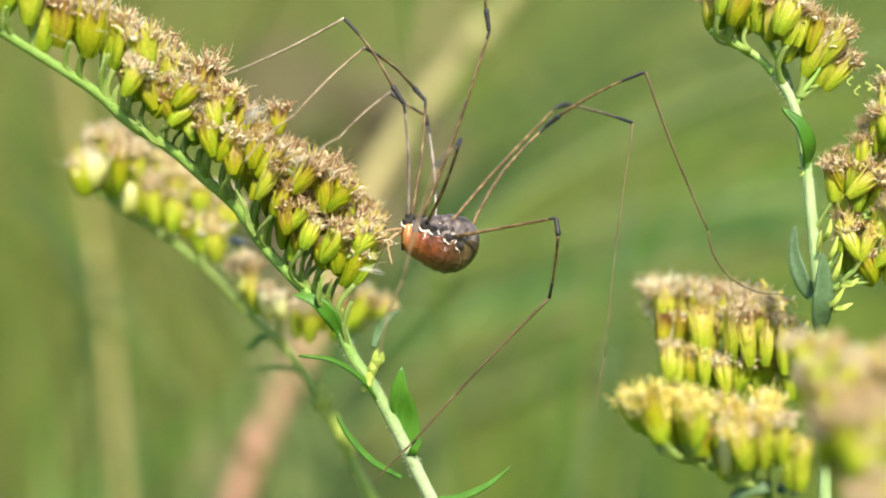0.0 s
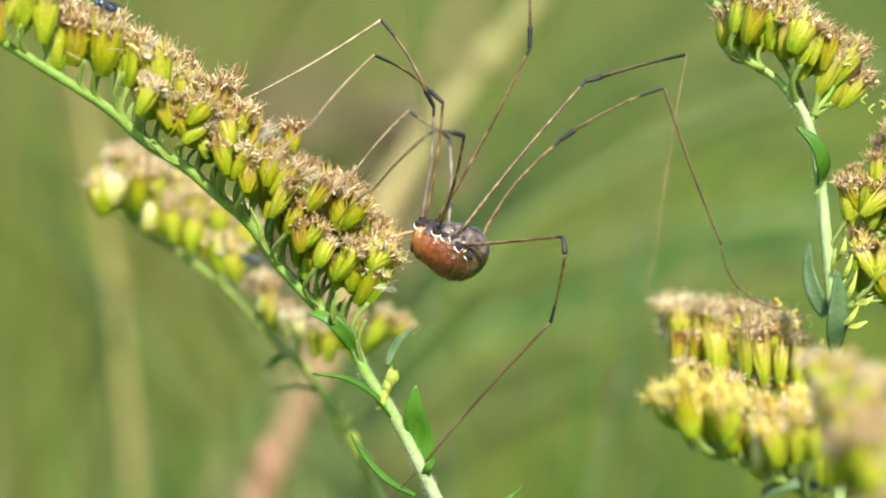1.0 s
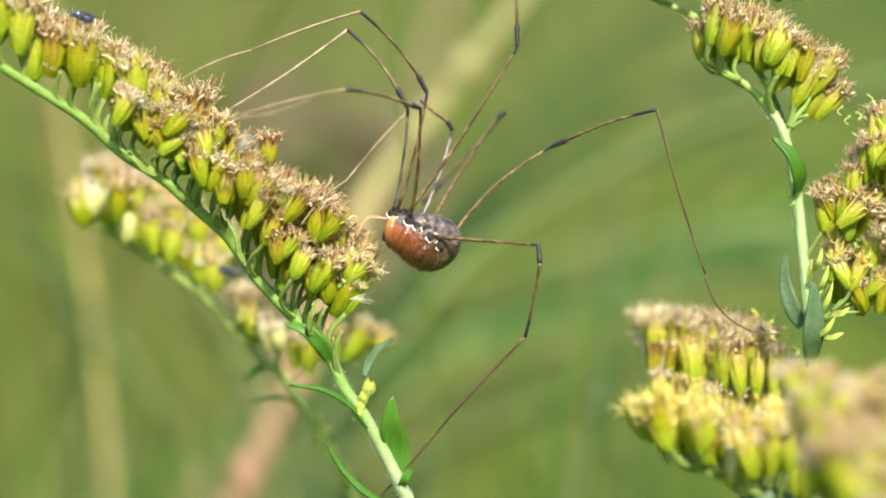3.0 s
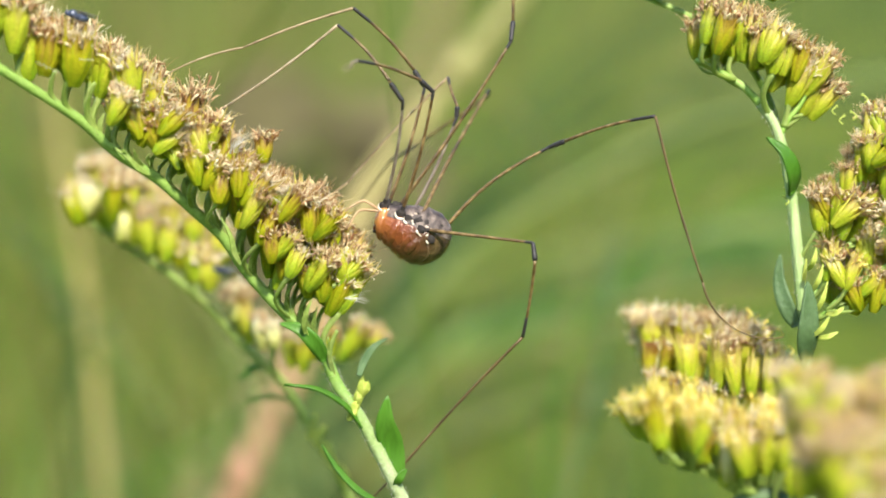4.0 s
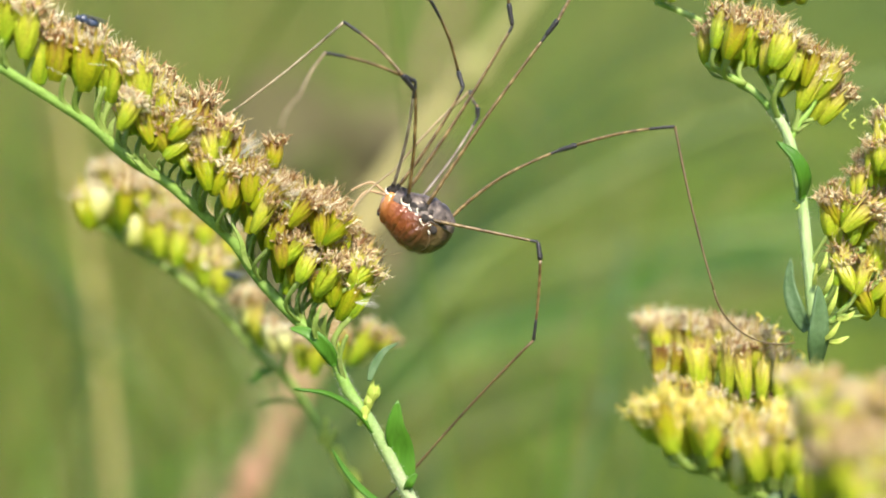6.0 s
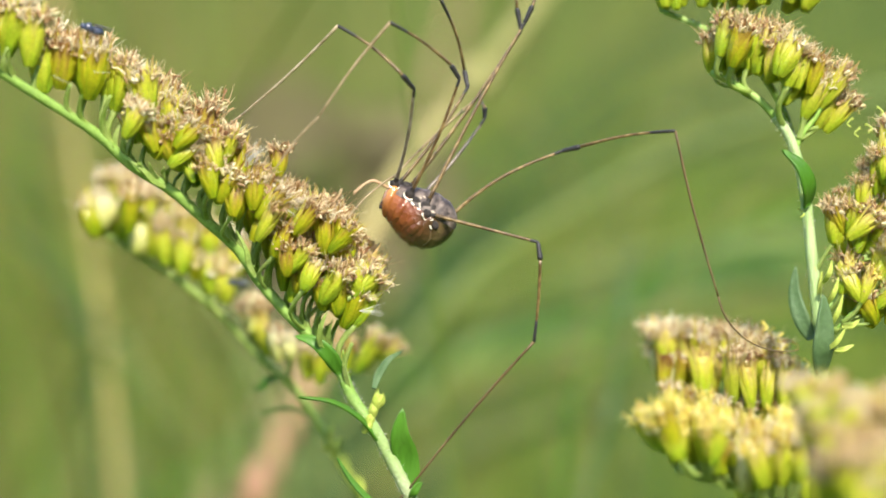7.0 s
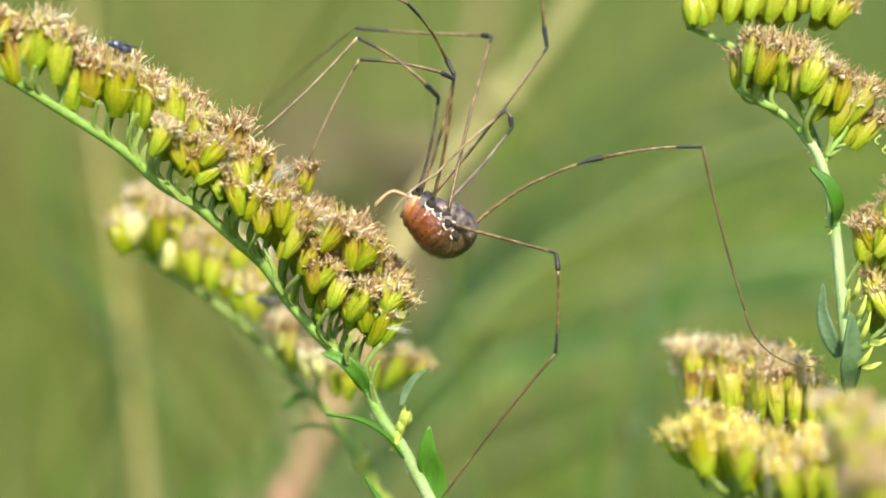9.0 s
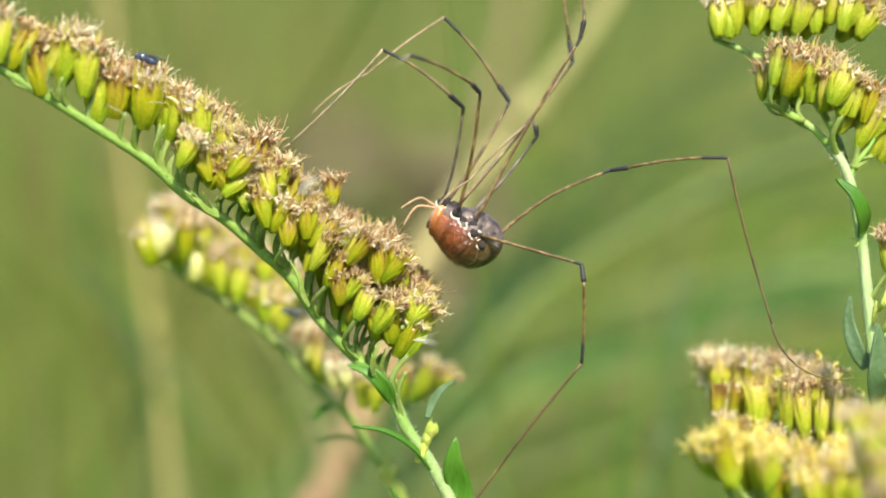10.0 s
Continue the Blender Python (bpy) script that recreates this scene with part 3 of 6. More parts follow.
stalk("green_stalk", "blurred pale green stalk behind the flowers", [at(25.00, 130.0, 2.55), at(23.86, 130.0, -5.10), at(22.58, 130.0, -15.76), at(20.60, 130.0, -25.26), at(17.35, 130.0, -35.40), Vector((0.0006, 0.130, 0.35)), Vector((-0.0228, 0.130, -0.01))], 0.45, M_LEAF_GREY, "grass stalk")
stalk("grass_blade", "long green grass blade arching behind", [at(112.11, 420.0, 8.81), at(88.99, 420.0, 1.59), at(52.87, 420.0, -9.97), at(16.76, 420.0, -21.53), at(-9.25, 420.0, -30.19), at(-41.03, 420.0, -40.31), Vector((-0.4415, 0.42, 0.35)), Vector((-0.9867, 0.42, -0.01))], 1.8, M_LEAF, "grass stalk")
stalk("grass_blade", "long yellow-green grass blade arching behind", [at(67.32, 420.0, -28.75), at(38.43, 420.0, -37.42), at(16.76, 420.0, -43.2), at(-3.47, 420.0, -51.86), at(-26.58, 420.0, -63.42), Vector((-0.2699, 0.42, 0.35)), Vector((-0.6122, 0.42, -0.01))], 2.8, M_OLIVE, "grass stalk")
stalk("grass_blade", "long olive grass blade arching behind", [at(136.24, 520.0, -4.84), at(94.5, 520.0, -9.85), at(61.11, 520.0, -18.2), at(27.72, 520.0, -29.89), at(-14.02, 520.0, -46.58), at(-37.4, 520.0, -59.94), Vector((-0.2518, 0.52, 0.35)), Vector((-0.5519, 0.52, -0.01))], 3.0, M_OLIVE, "grass stalk")
stalk("grass_blade", "long dark green grass blade arching behind", [at(132.06, 480.0, 22.27), at(97.3, 480.0, 8.06), at(65.71, 480.0, -4.58), at(34.12, 480.0, -15.64), at(2.53, 480.0, -26.7), at(-22.75, 480.0, -39.33), Vector((-0.2781, 0.48, 0.35)), Vector((-0.6252, 0.48, -0.01))], 3.4, M_DARK, "grass stalk")
stalk("grass_blade", "long dark green grass blade arching behind", [at(143.58, 560.0, -20.94), at(111.91, 560.0, -6.86), at(90.79, 560.0, -5.1), at(64.4, 560.0, -10.38), at(38.01, 560.0, -22.7), at(20.41, 560.0, -36.77), Vector((-0.14, 0.56, 0.35)), Vector((-0.3573, 0.56, -0.01))], 4.0, M_DARK, "grass stalk")
stalk("grass_blade", "long olive grass blade arching behind", [at(95.44, 600.0, 70.47), at(76.94, 600.0, 51.97), at(62.14, 600.0, 26.08), at(51.05, 600.0, -1.66), at(41.8, 600.0, -36.81), at(32.55, 600.0, -84.89), Vector((0.0102, 0.6, 0.35)), Vector((-0.0223, 0.6, -0.01))], 3.0, M_OLIVE, "grass stalk")
stalk("grass_blade", "thin green grass blade arching behind", [at(-85.05, 300.0, 30.66), at(-89.75, 300.0, 16.56), at(-85.05, 300.0, 1.29), at(-76.83, 300.0, -13.98), at(-70.96, 300.0, -30.43), Vector((-0.0246, 0.3, 0.35)), Vector((0.0377, 0.3, -0.01))], 1.2, M_DARK, "grass stalk")
stalk("grass_blade", "fine green grass blade arching behind the legs", [at(72.0, 170.0, 9.79), at(58.77, 170.0, 8.47), at(45.53, 170.0, 4.94), at(34.94, 170.0, 0.09), at(26.12, 170.0, -6.97), at(19.94, 170.0, -17.56), at(17.29, 170.0, -31.68), Vector((-0.007, 0.17, 0.35)), Vector((-0.0397, 0.17, -0.01))], 0.45, M_LEAF, "grass stalk")
stalk("grass_blade", "fine olive grass blade arching behind the legs", [at(53.26, 150.0, 15.99), at(43.21, 150.0, 9.29), at(35.67, 150.0, 0.92), at(30.65, 150.0, -8.29), at(27.3, 150.0, -21.69), at(25.62, 150.0, -35.09), Vector((0.0095, 0.15, 0.35)), Vector((-0.0122, 0.15, -0.01))], 0.3, M_OLIVE, "grass stalk")
stalk("grass_blade", "fine dark grass blade bending behind the branches", [at(-67.33, 150.0, 5.11), at(-62.3, 150.0, 0.92), at(-58.11, 150.0, -4.94), at(-55.18, 150.0, -13.31), at(-53.09, 150.0, -26.71), Vector((-0.0326, 0.15, 0.35)), Vector((-0.0053, 0.15, -0.01))], 0.35, M_DARK, "grass stalk")
stalk("grass_blade", "fine dark grass blade bending behind the branches", [at(-43.52, 140.0, -9.7), at(-49.22, 140.0, -12.14), at(-52.48, 140.0, -16.22), at(-53.7, 140.0, -22.74), at(-53.29, 140.0, -34.14), Vector((-0.0487, 0.14, 0.35)), Vector((-0.0425, 0.14, -0.01))], 0.25, M_DARK, "grass stalk")
stalk("grass_blade", "fine olive grass blade arching behind the legs", [at(-24.3, 260.0, 32.65), at(-11.28, 260.0, 35.91), at(1.74, 260.0, 33.74), at(12.58, 260.0, 27.23), at(21.26, 260.0, 15.3), at(25.6, 260.0, -4.23), at(26.69, 260.0, -28.1), Vector((0.0326, 0.26, 0.35)), Vector((0.0406, 0.26, -0.01))], 0.5, M_OLIVE, "grass stalk")
stalk("grass_blade", "bent green grass blade behind the flowers", [at(-80.48, 240.0, 21.94), at(-75.28, 240.0, 11.54), at(-71.12, 240.0, 1.14), at(-66.96, 240.0, -8.21), at(-58.65, 240.0, -26.93), Vector((-0.0005, 0.24, 0.35)), Vector((0.0772, 0.24, -0.01))], 0.9, M_GRASS, "grass stalk")

def long_blades():
    """Long blades that lean across the meadow behind the flowers, light and dark ones in turn."""
    r = random.Random(51)
    for k in range(18):
        y = r.uniform(200, 330)
        wide = (222.3 + y) / 222.3
        low, high = r.uniform(-24, 12), r.uniform(4, 22)
        x0, x1 = r.uniform(-8, 6), r.uniform(34, 52)
        bow = r.uniform(1.5, 5)
        pts = [at((x0 + (x1 - x0) * t) * wide, y, (low + high * t + bow * math.sin(math.pi * t)) * wide) for t in (1, 0.75, 0.5, 0.25, 0)]
        foot = pts[-1].x - r.uniform(0.0, 0.05)
        stalk("grass_blade", "dark green grass blade leaning across behind" if k % 6 else "pale green grass blade leaning across behind", [*pts, Vector(((pts[-1].x + foot) / 2, y * MM, 0.6)), Vector((foot, y * MM, -0.01))], r.uniform(0.45, 0.9), M_DARK if k % 6 else M_PALE_GRASS, "grass stalk")
    for k in range(9):
        y = r.uniform(120, 240)
        wide = (222.3 + y) / 222.3
        x0, z0 = r.uniform(-40, -22), r.uniform(-4, 14)
        pts = [at((x0 + t * r.uniform(9, 14)) * wide, y, (z0 - 16 * t - 5 * t * t) * wide) for t in (0, 0.3, 0.65, 1)]
        foot = pts[-1].x + r.uniform(0.0, 0.1)
        stalk("grass_blade", "thin dark grass blade bending down behind the branches" if k % 3 else "thin pale grass blade bending down behind the branches", [*pts, Vector(((pts[-1].x + foot) / 2, y * MM, 0.6)), Vector((foot, y * MM, -0.01))], r.uniform(0.2, 0.45), M_DARK if k % 3 else M_PALE_GRASS, "grass stalk")


long_blades()

# ---- goldenrod plants ----
def lump(size, stretch=(1, 1, 1), sub=2):
    bm = bmesh.new()
    bmesh.ops.create_icosphere(bm, subdivisions=sub, radius=size * MM)
    for v in bm.verts:
        v.co = Vector((v.co.x * stretch[0], v.co.y * stretch[1], v.co.z * stretch[2])) * (1 + 0.08 * noise.noise(v.co * 3000))
    return bm



def buds_on(plant, off, places):
    """Small closed heads, green and upright."""
    for p in places:
        a = radians(rng.uniform(-5, 35))
        axis = Vector((math.sin(a), rng.uniform(-0.3, 0.2), math.cos(a))).normalized()
        bud = flower_head(plant, p - off - axis * 0.0006, axis, rng.uniform(1.4, 2.2), None, 0.0, False, 0.68, True, True)
        bud.name = "bud"


def twig(plant, off, line, points, radius):
    bm = bmesh.new()
    pts = [p - off for p in spline(points, 5)]
    sweep(bm, pts, [radius * MM * (1.1 - 0.4 * i / len(pts)) for i in range(len(pts))], 8)
    part("twig", bm, M_STEM, plant)
    line.extend(pts[::-1])


def curls(plant, off, places, material=M_BUD):
    """Thin curled styles."""
    for p in places:
        bm = bmesh.new()
        s = rng.choice((-1, 1))
        pts = [p - off + Vector((s * 0.4 * math.sin(a) * (1 - a / 9), 0.05 * a, 0.22 * a if a < 4 else 0.88 + 0.2 * math.sin(a))) * MM for a in [k * 0.55 for k in range(12)]]
        sweep(bm, pts, 0.075 * MM, 5)
        part("curled_style", bm, material, plant)


branch, line, off = goldenrod("goldenrod", "arching green goldenrod branch with rows of withered yellow-green flower heads", [at(-51.78, -15.64, 21.89), at(-48.01, -13.84, 20.91), at(-44.6, -12.24, 19.51), at(-41.79, -10.94, 18.02), at(-39.38, -9.84, 16.49), at(-38.14, -9.28, 15.72), at(-34.92, -7.84, 13.65), at(-30.84, -6.04, 10.9), at(-27.84, -4.74, 8.12), at(-25.04, -3.54, 6.35), at(-21.74, -2.14, 3.42), at(-19.11, -1.04, 0.95), at(-17.18, -0.24, -1.95), at(-14.7, 0.0, -4.8), at(-11.95, 0.0, -7.55), at(-10.35, 0.0, -9.35), at(-9.1, 0.0, -12.05), at(-7.2, 0.0, -14.8), at(-5.55, 0.0, -17.8), at(-3.9, 0.0, -21.05), at(-3.1, 0.0, -22.7)], (0.360, 0.594), (0.012, 0.02), M_STEM_MAIN)
heads_on(branch, line, off, [(-35.2, 14.28, 5, 5.63), (-33.81, 14.66, 13, 5.41), (-31.36, 13.72, 5, 6.04), (-29.44, 12.94, 11, 5.56), (-27.46, 10.21, -13, 4.26), (-26.62, 11.79, 4, 5.92),
    (-25.31, 10.74, 8, 5.25), (-39.64, 16.44, -12, 5.31), (-38.05, 17.26, 14, 6.16), (-41.6, 18.45, 6, 4.14), (-39.64, 17.77, 11, 5.45), (-36.05, 16.37, 8, 6.21),
    (-42.77, 18.97, 4, 5.13), (-44.07, 19.77, 6, 5.13), (-45.56, 20.17, 9, 5.04), (-42.12, 18.62, 26, 5.19), (-23.67, 7.97, 15, 5.45), (-22.4, 7.7, 11, 7.62),
    (-21.21, 6.82, 2, 2.99), (-20.74, 7.87, 13, 4.84), (-19.45, 6.0, 11, 5.14), (-17.63, 4.78, 11, 4.04), (-15.64, 7.45, 8, 3.21)], -8.5, 1.6, slope=0.4, slim=1.17, sunlit=0.4, stalks=0.12, near=2.0)
heads_on(branch, line, off, [(-17.46, 2.54, -9, 5.36), (-16.26, 2.2, 7, 5.06), (-15.22, 2.74, 18, 4.21), (-13.92, 2.29, 11, 4.15), (-12.32, 2.74, -2, 4.02), (-11.62, 2.89, 16, 2.69),
    (-10.43, 1.55, 16, 3.2), (-15.17, -2.69, 2, 5.03), (-14.47, -3.74, 23, 4.6), (-12.42, -3.54, 15, 4.37), (-10.33, -4.59, 11, 4.2), (-9.83, -5.94, 20, 5.19),
    (-8.88, -5.74, 26, 5.94), (-13.17, -1.45, 16, 4.69), (-11.17, -1.45, 28, 4.49), (-9.18, -2.94, 24, 5.21)], -0.5, 1.6, sunlit=0.4, stalks=0.12, near=2.0)
heads_on(branch, line, off, [(-35.68, 15.83, 24, 5.6), (-35.99, 15.67, 13, 4.93), (-34.03, 15.64, 27, 5.02), (-34.32, 15.65, -9, 5.42), (-32.3, 14.52, 12, 5.61), (-32.32, 15.15, -17, 5.48),
    (-30.21, 14.1, -5, 5.81), (-29.75, 13.75, 17, 5.14), (-28.26, 12.51, -2, 5.77), (-28.41, 12.56, 14, 5.1), (-26.53, 11.47, 22, 5.63), (-26.45, 11.38, -13, 5.62),
    (-24.29, 9.87, -2, 5.21), (-24.64, 9.85, -24, 4.8), (-22.61, 8.88, -30, 4.43), (-22.62, 8.77, 7, 5.22), (-21.18, 7.24, 20, 4.74), (-21.28, 7.08, 44, 4.56),
    (-19.78, 6.01, 2, 4.64), (-19.42, 5.99, 50, 4.36)], -5.8, 1.5, slope=0.4, sunlit=0.4, stalks=0.12, near=2.0)
heads_on(branch, line, off, [(-17.52, 4.36, -28, 4.94), (-17.85, 4.17, 16, 5.33), (-16.14, 3.14, 4, 5.12), (-16.44, 3.09, 16, 5.24), (-14.85, 1.65, 11, 4.77), (-14.68, 2.33, -24, 4.24),
    (-12.74, 1.58, 40, 5.25), (-12.69, 1.46, 2, 5.3), (-11.58, 0.04, 23, 5.22), (-11.0, 0.01, 3, 4.25), (-9.76, -1.21, 2, 4.7), (-9.9, -1.28, -30, 5.08),
    (-8.94, -2.97, -24, 4.96), (-8.93, -3.34, 7, 4.94), (-11.12, -3.09, 8, 4.65), (-11.31, -3.37, 20, 4.4), (-13.53, -2.15, 20, 4.48), (-13.58, -2.18, 10, 4.25)], 2.2, 1.5, sunlit=0.4, stalks=0.12, near=2.0)
heads_on(branch, line, off, [(-28.22, 10.44, 22, 3.99), (-27.87, 10.54, 16, 3.93), (-25.98, 8.8, 36, 4.46), (-25.75, 9.32, -12, 4.03), (-24.16, 8.31, -14, 3.91), (-24.56, 8.1, 37, 4.12),
    (-22.63, 6.89, 0, 3.57), (-22.54, 6.74, -14, 3.46), (-20.8, 5.31, -13, 4.24), (-20.47, 5.04, 30, 4.4), (-19.18, 3.47, 23, 3.78), (-19.14, 3.78, 0, 3.77),
    (-17.7, 1.69, 37, 3.86), (-17.15, 1.69, 23, 4.54), (-15.98, 0.11, 13, 3.57), (-15.76, 0.3, 28, 4.17), (-14.58, -1.09, 34, 4.01), (-14.65, -1.38, -2, 3.64),
    (-13.2, -2.62, 18, 3.49), (-13.83, -2.9, 16, 3.62), (-11.58, -3.78, 30, 4.37), (-11.5, -4.39, -7, 3.79), (-10.25, -4.76, 4, 3.66), (-10.48, -5.0, 36, 4.03)], -7, 1.5, slope=0.3, sunlit=0.4, stalks=0.12, near=2.0)
heads_on(branch, line, off, [(-24.01, 9.66, -17, 3.71), (-24.06, 9.64, 42, 3.98), (-20.58, 7.58, -7, 4.02), (-20.75, 7.03, -19, 3.59), (-17.2, 3.66, 46, 4.19), (-17.48, 4.36, 1, 4.28),
    (-13.93, 2.2, 42, 4.32), (-14.21, 2.05, 24, 4.04), (-11.34, 0.51, 4, 4.37), (-10.94, 0.67, 52, 4.35), (-8.91, -3.19, 55, 4.25), (-8.29, -3.09, -27, 4.19)], -6, 0.8, slope=0.22, sunlit=0.4, stalks=0.12, near=2.0)
heads_on(branch, line, off, [(-23.03, 8.78, 2, 3.84), (-23.42, 9.02, 4, 4.52), (-23.41, 8.65, 24, 3.73), (-21.3, 7.52, 25, 4.09), (-21.68, 7.35, 2, 4.17), (-21.36, 7.18, -30, 4.54),
    (-19.39, 6.03, 34, 3.98), (-19.37, 5.89, 3, 4.8), (-19.96, 5.98, 24, 3.83), (-17.91, 4.18, 49, 4.37), (-18.16, 4.07, -25, 5.03), (-17.64, 3.73, 27, 4.2),
    (-16.02, 2.83, 19, 5.05), (-16.23, 3.3, -12, 4.55), (-16.24, 3.18, 7, 4.53), (-14.31, 2.09, -10, 4.56), (-14.83, 2.23, 2, 5.09), (-14.85, 2.22, 18, 3.7),
    (-12.89, 1.0, 31, 3.65), (-12.9, 1.64, 44, 4.27), (-12.96, 1.41, 4, 3.88), (-11.6, 0.48, 22, 4.06), (-11.69, -0.04, -11, 4.36), (-11.23, 0.16, 8, 5.02),
    (-9.88, -1.01, 31, 4.13), (-9.7, -1.28, 3, 3.71), (-9.56, -1.39, -21, 4.56), (-8.49, -2.97, 8, 3.76), (-9.05, -2.63, -1, 3.92), (-9.0, -2.97, 28, 4.72),
    (-11.02, -3.26, 18, 4.45), (-11.67, -3.57, 39, 3.79), (-11.68, -3.04, -24, 5.01), (-13.64, -2.18, -19, 3.72), (-13.56, -1.98, 29, 4.92), (-14.1, -2.01, -2, 4.58)], 1.5, 1.2, slope=0.15, sunlit=0.4, stalks=0.12, near=2.0)
heads_on(branch, line, off, [(-26.87, 9.7, 13, 4.84), (-26.68, 9.47, -10, 4.42), (-25.09, 8.67, 41, 4.31), (-24.57, 7.88, 25, 4.5), (-22.84, 6.54, -17, 3.81), (-23.31, 7.0, 33, 3.86),
    (-21.32, 5.31, -6, 4.49), (-20.96, 5.0, -1, 4.53), (-19.27, 3.51, -15, 4.09), (-19.27, 3.5, 43, 4.48), (-17.5, 1.62, 42, 4.49), (-17.6, 1.9, -10, 4.04),
    (-16.5, 0.06, -4, 3.93), (-16.15, 0.16, 32, 3.8), (-15.09, -1.5, -22, 3.89), (-15.18, -1.15, 44, 4.45), (-13.69, -3.08, 17, 3.75), (-13.73, -2.56, -10, 3.85),
    (-12.06, -4.1, 9, 4.25), (-11.94, -3.97, 35, 4.01), (-10.43, -5.08, -6, 4.38), (-10.82, -4.64, 13, 4.71)], -1.0, 1.2, slope=0.2, sunlit=0.4, stalks=0.12, near=2.0)
leaf(branch, off, [at(-3.75, 0.7, -20.5), at(-4.4, 0.4, -17.4), at(-4.85, -0.6, -15.35), at(-4.6, -1.0, -12.98)], 1.0, normal=(0.1, -1, 0.1))
leaf(branch, off, [at(-10.08, -0.5, -9.93), at(-10.89, -1.2, -8.5), at(-12.37, -1.5, -7.15), at(-14.14, -1.0, -6.67)], 0.62, normal=(-0.5, -1, 0.5))
leaf(branch, off, [at(-6.45, 0.0, -16.45), at(-8.16, -1.0, -14.14), at(-10.6, -2.0, -12.49), at(-13.64, -2.5, -11.96)], 0.28, normal=(0.3, -0.6, 1))
leaf(branch, off, [at(-7.23, 1.0, -11.4), at(-6.76, 2.0, -10.04), at(-5.88, 3.0, -8.82), at(-4.56, 3.0, -8.01)], 0.32, normal=(0.3, -1, 0.3), material=M_LEAF_GREY)
leaf(branch, off, [at(-3.95, 0.0, -21.05), at(-3.58, -1.0, -20.36), at(-3.19, -1.0, -19.76), at(-2.84, -1.0, -19.51)], 0.32, normal=(0.2, -1, 0.1))
leaf(branch, off, [at(-4.7, 0.0, -22.95), at(-7.23, 1.0, -21.65), at(-9.28, 2.0, -19.62), at(-10.59, 3.0, -17.69)], 0.3, normal=(0.3, -0.6, 1))
leaf(branch, off, [at(-25.17, -4.6, 6.32), at(-26.1, -5.2, 6.86), at(-26.76, -5.6, 7.6), at(-28.22, -5.6, 8.72)], 0.22, normal=(0.2, -1, 0.4), material=M_STALK)
leaf(branch, off, [at(-17.46, -3.0, -1.43), at(-17.93, -3.6, -0.42), at(-18.12, -4.0, 0.79), at(-19.1, -4.0, 2.75)], 0.22, normal=(0.2, -1, 0.4), material=M_STALK)
leaf(branch, off, [at(-11.85, -1.85, -7.49), at(-11.89, -2.45, -6.65), at(-11.65, -2.85, -5.63), at(-11.16, -2.85, -4.39)], 0.22, normal=(0.2, -1, 0.4), material=M_STALK)
leaf(branch, off, [at(-2.6, 0.0, -25.0), at(0.5, -0.5, -24.6), at(3.2, -1.0, -23.3), at(5.0, -1.0, -21.8)], 0.28, normal=(0.3, -0.8, 0.6))
buds_on(branch, off, [at(-7.79, -0.4, -14.72), at(-7.49, -0.4, -14.02), at(-7.19, -0.4, -13.23), at(-6.89, -0.4, -12.63), at(-6.59, -0.4, -12.43)])
branchlets(branch, line, 8, 112, 24, 41, (0.45, 0, 0.9))
bractlets(branch, line, 10, 104, 22, 31)
bractlets(branch, line, 96, 112, 10, 32, (2.2, 4.2))
down(branch, line[-50:], 0.6, 420, 3)
rear_plant, line, off = goldenrod("goldenrod", "pale goldenrod branch with withered flower heads behind the near branch", [at(-36.90, 27.81, 3.88), at(-35.63, 27.61, 3.15), at(-31.62, 26.98, 0.51), at(-27.05, 26.26, -2.30), at(-22.80, 25.59, -5.80), at(-19.14, 25.00, -9.68), at(-15.80, 25.00, -12.74), at(-13.58, 25.00, -16.07), at(-11.34, 25.00, -19.97), at(-9.12, 25.00, -23.86), at(-8.01, 25.00, -26.08)], (0.26, 0.50), (0.02, 0.06), M_STALK)
heads_on(rear_plant, line, off, [(-34.13, 5.10, -6, 4.69), (-33.06, 4.52, -8, 5.34), (-32.04, 4.11, -1, 4.69), (-30.33, 3.15, 0, 4.65), (-28.59, 2.48, -3, 5.03), (-27.58, 1.65, 2, 5.03),
    (-25.87, 1.38, 2, 4.20), (-24.45, 0.27, 1, 4.48), (-22.66, -1.01, -1, 4.92), (-21.74, -1.77, 4, 4.60), (-33.90, 5.71, 11, 4.13), (-31.09, 3.90, 5, 4.66),
    (-26.54, 1.38, 7, 4.51)], 28.20, 2.5, white=0.95, pale=(8,), slim=1.2, slope=-0.18, sunlit=0.9, stalks=0.06, near=1.6)
heads_on(rear_plant, line, off, [(-35.64, 2.25, -5, 5.39), (-34.52, 1.97, -4, 5.74), (-33.11, 1.68, -1, 5.25), (-31.43, 0.56, 0, 5.45), (-30.02, 0.28, -2, 5.25), (-28.62, -0.56, 0, 5.05),
    (-26.94, -1.41, -2, 5.06), (-25.53, -1.97, 0, 4.85), (-24.13, -3.37, -2, 5.25), (-22.72, -4.22, 0, 4.85), (-35.08, 3.09, 14, 4.58), (-32.27, 1.40, 2, 5.06),
    (-28.06, -0.84, 5, 4.87)], 27.60, 2.0, white=0.95, pale=(3, 10), slim=1.2, slope=-0.18, sunlit=0.9, stalks=0.06, near=1.6)
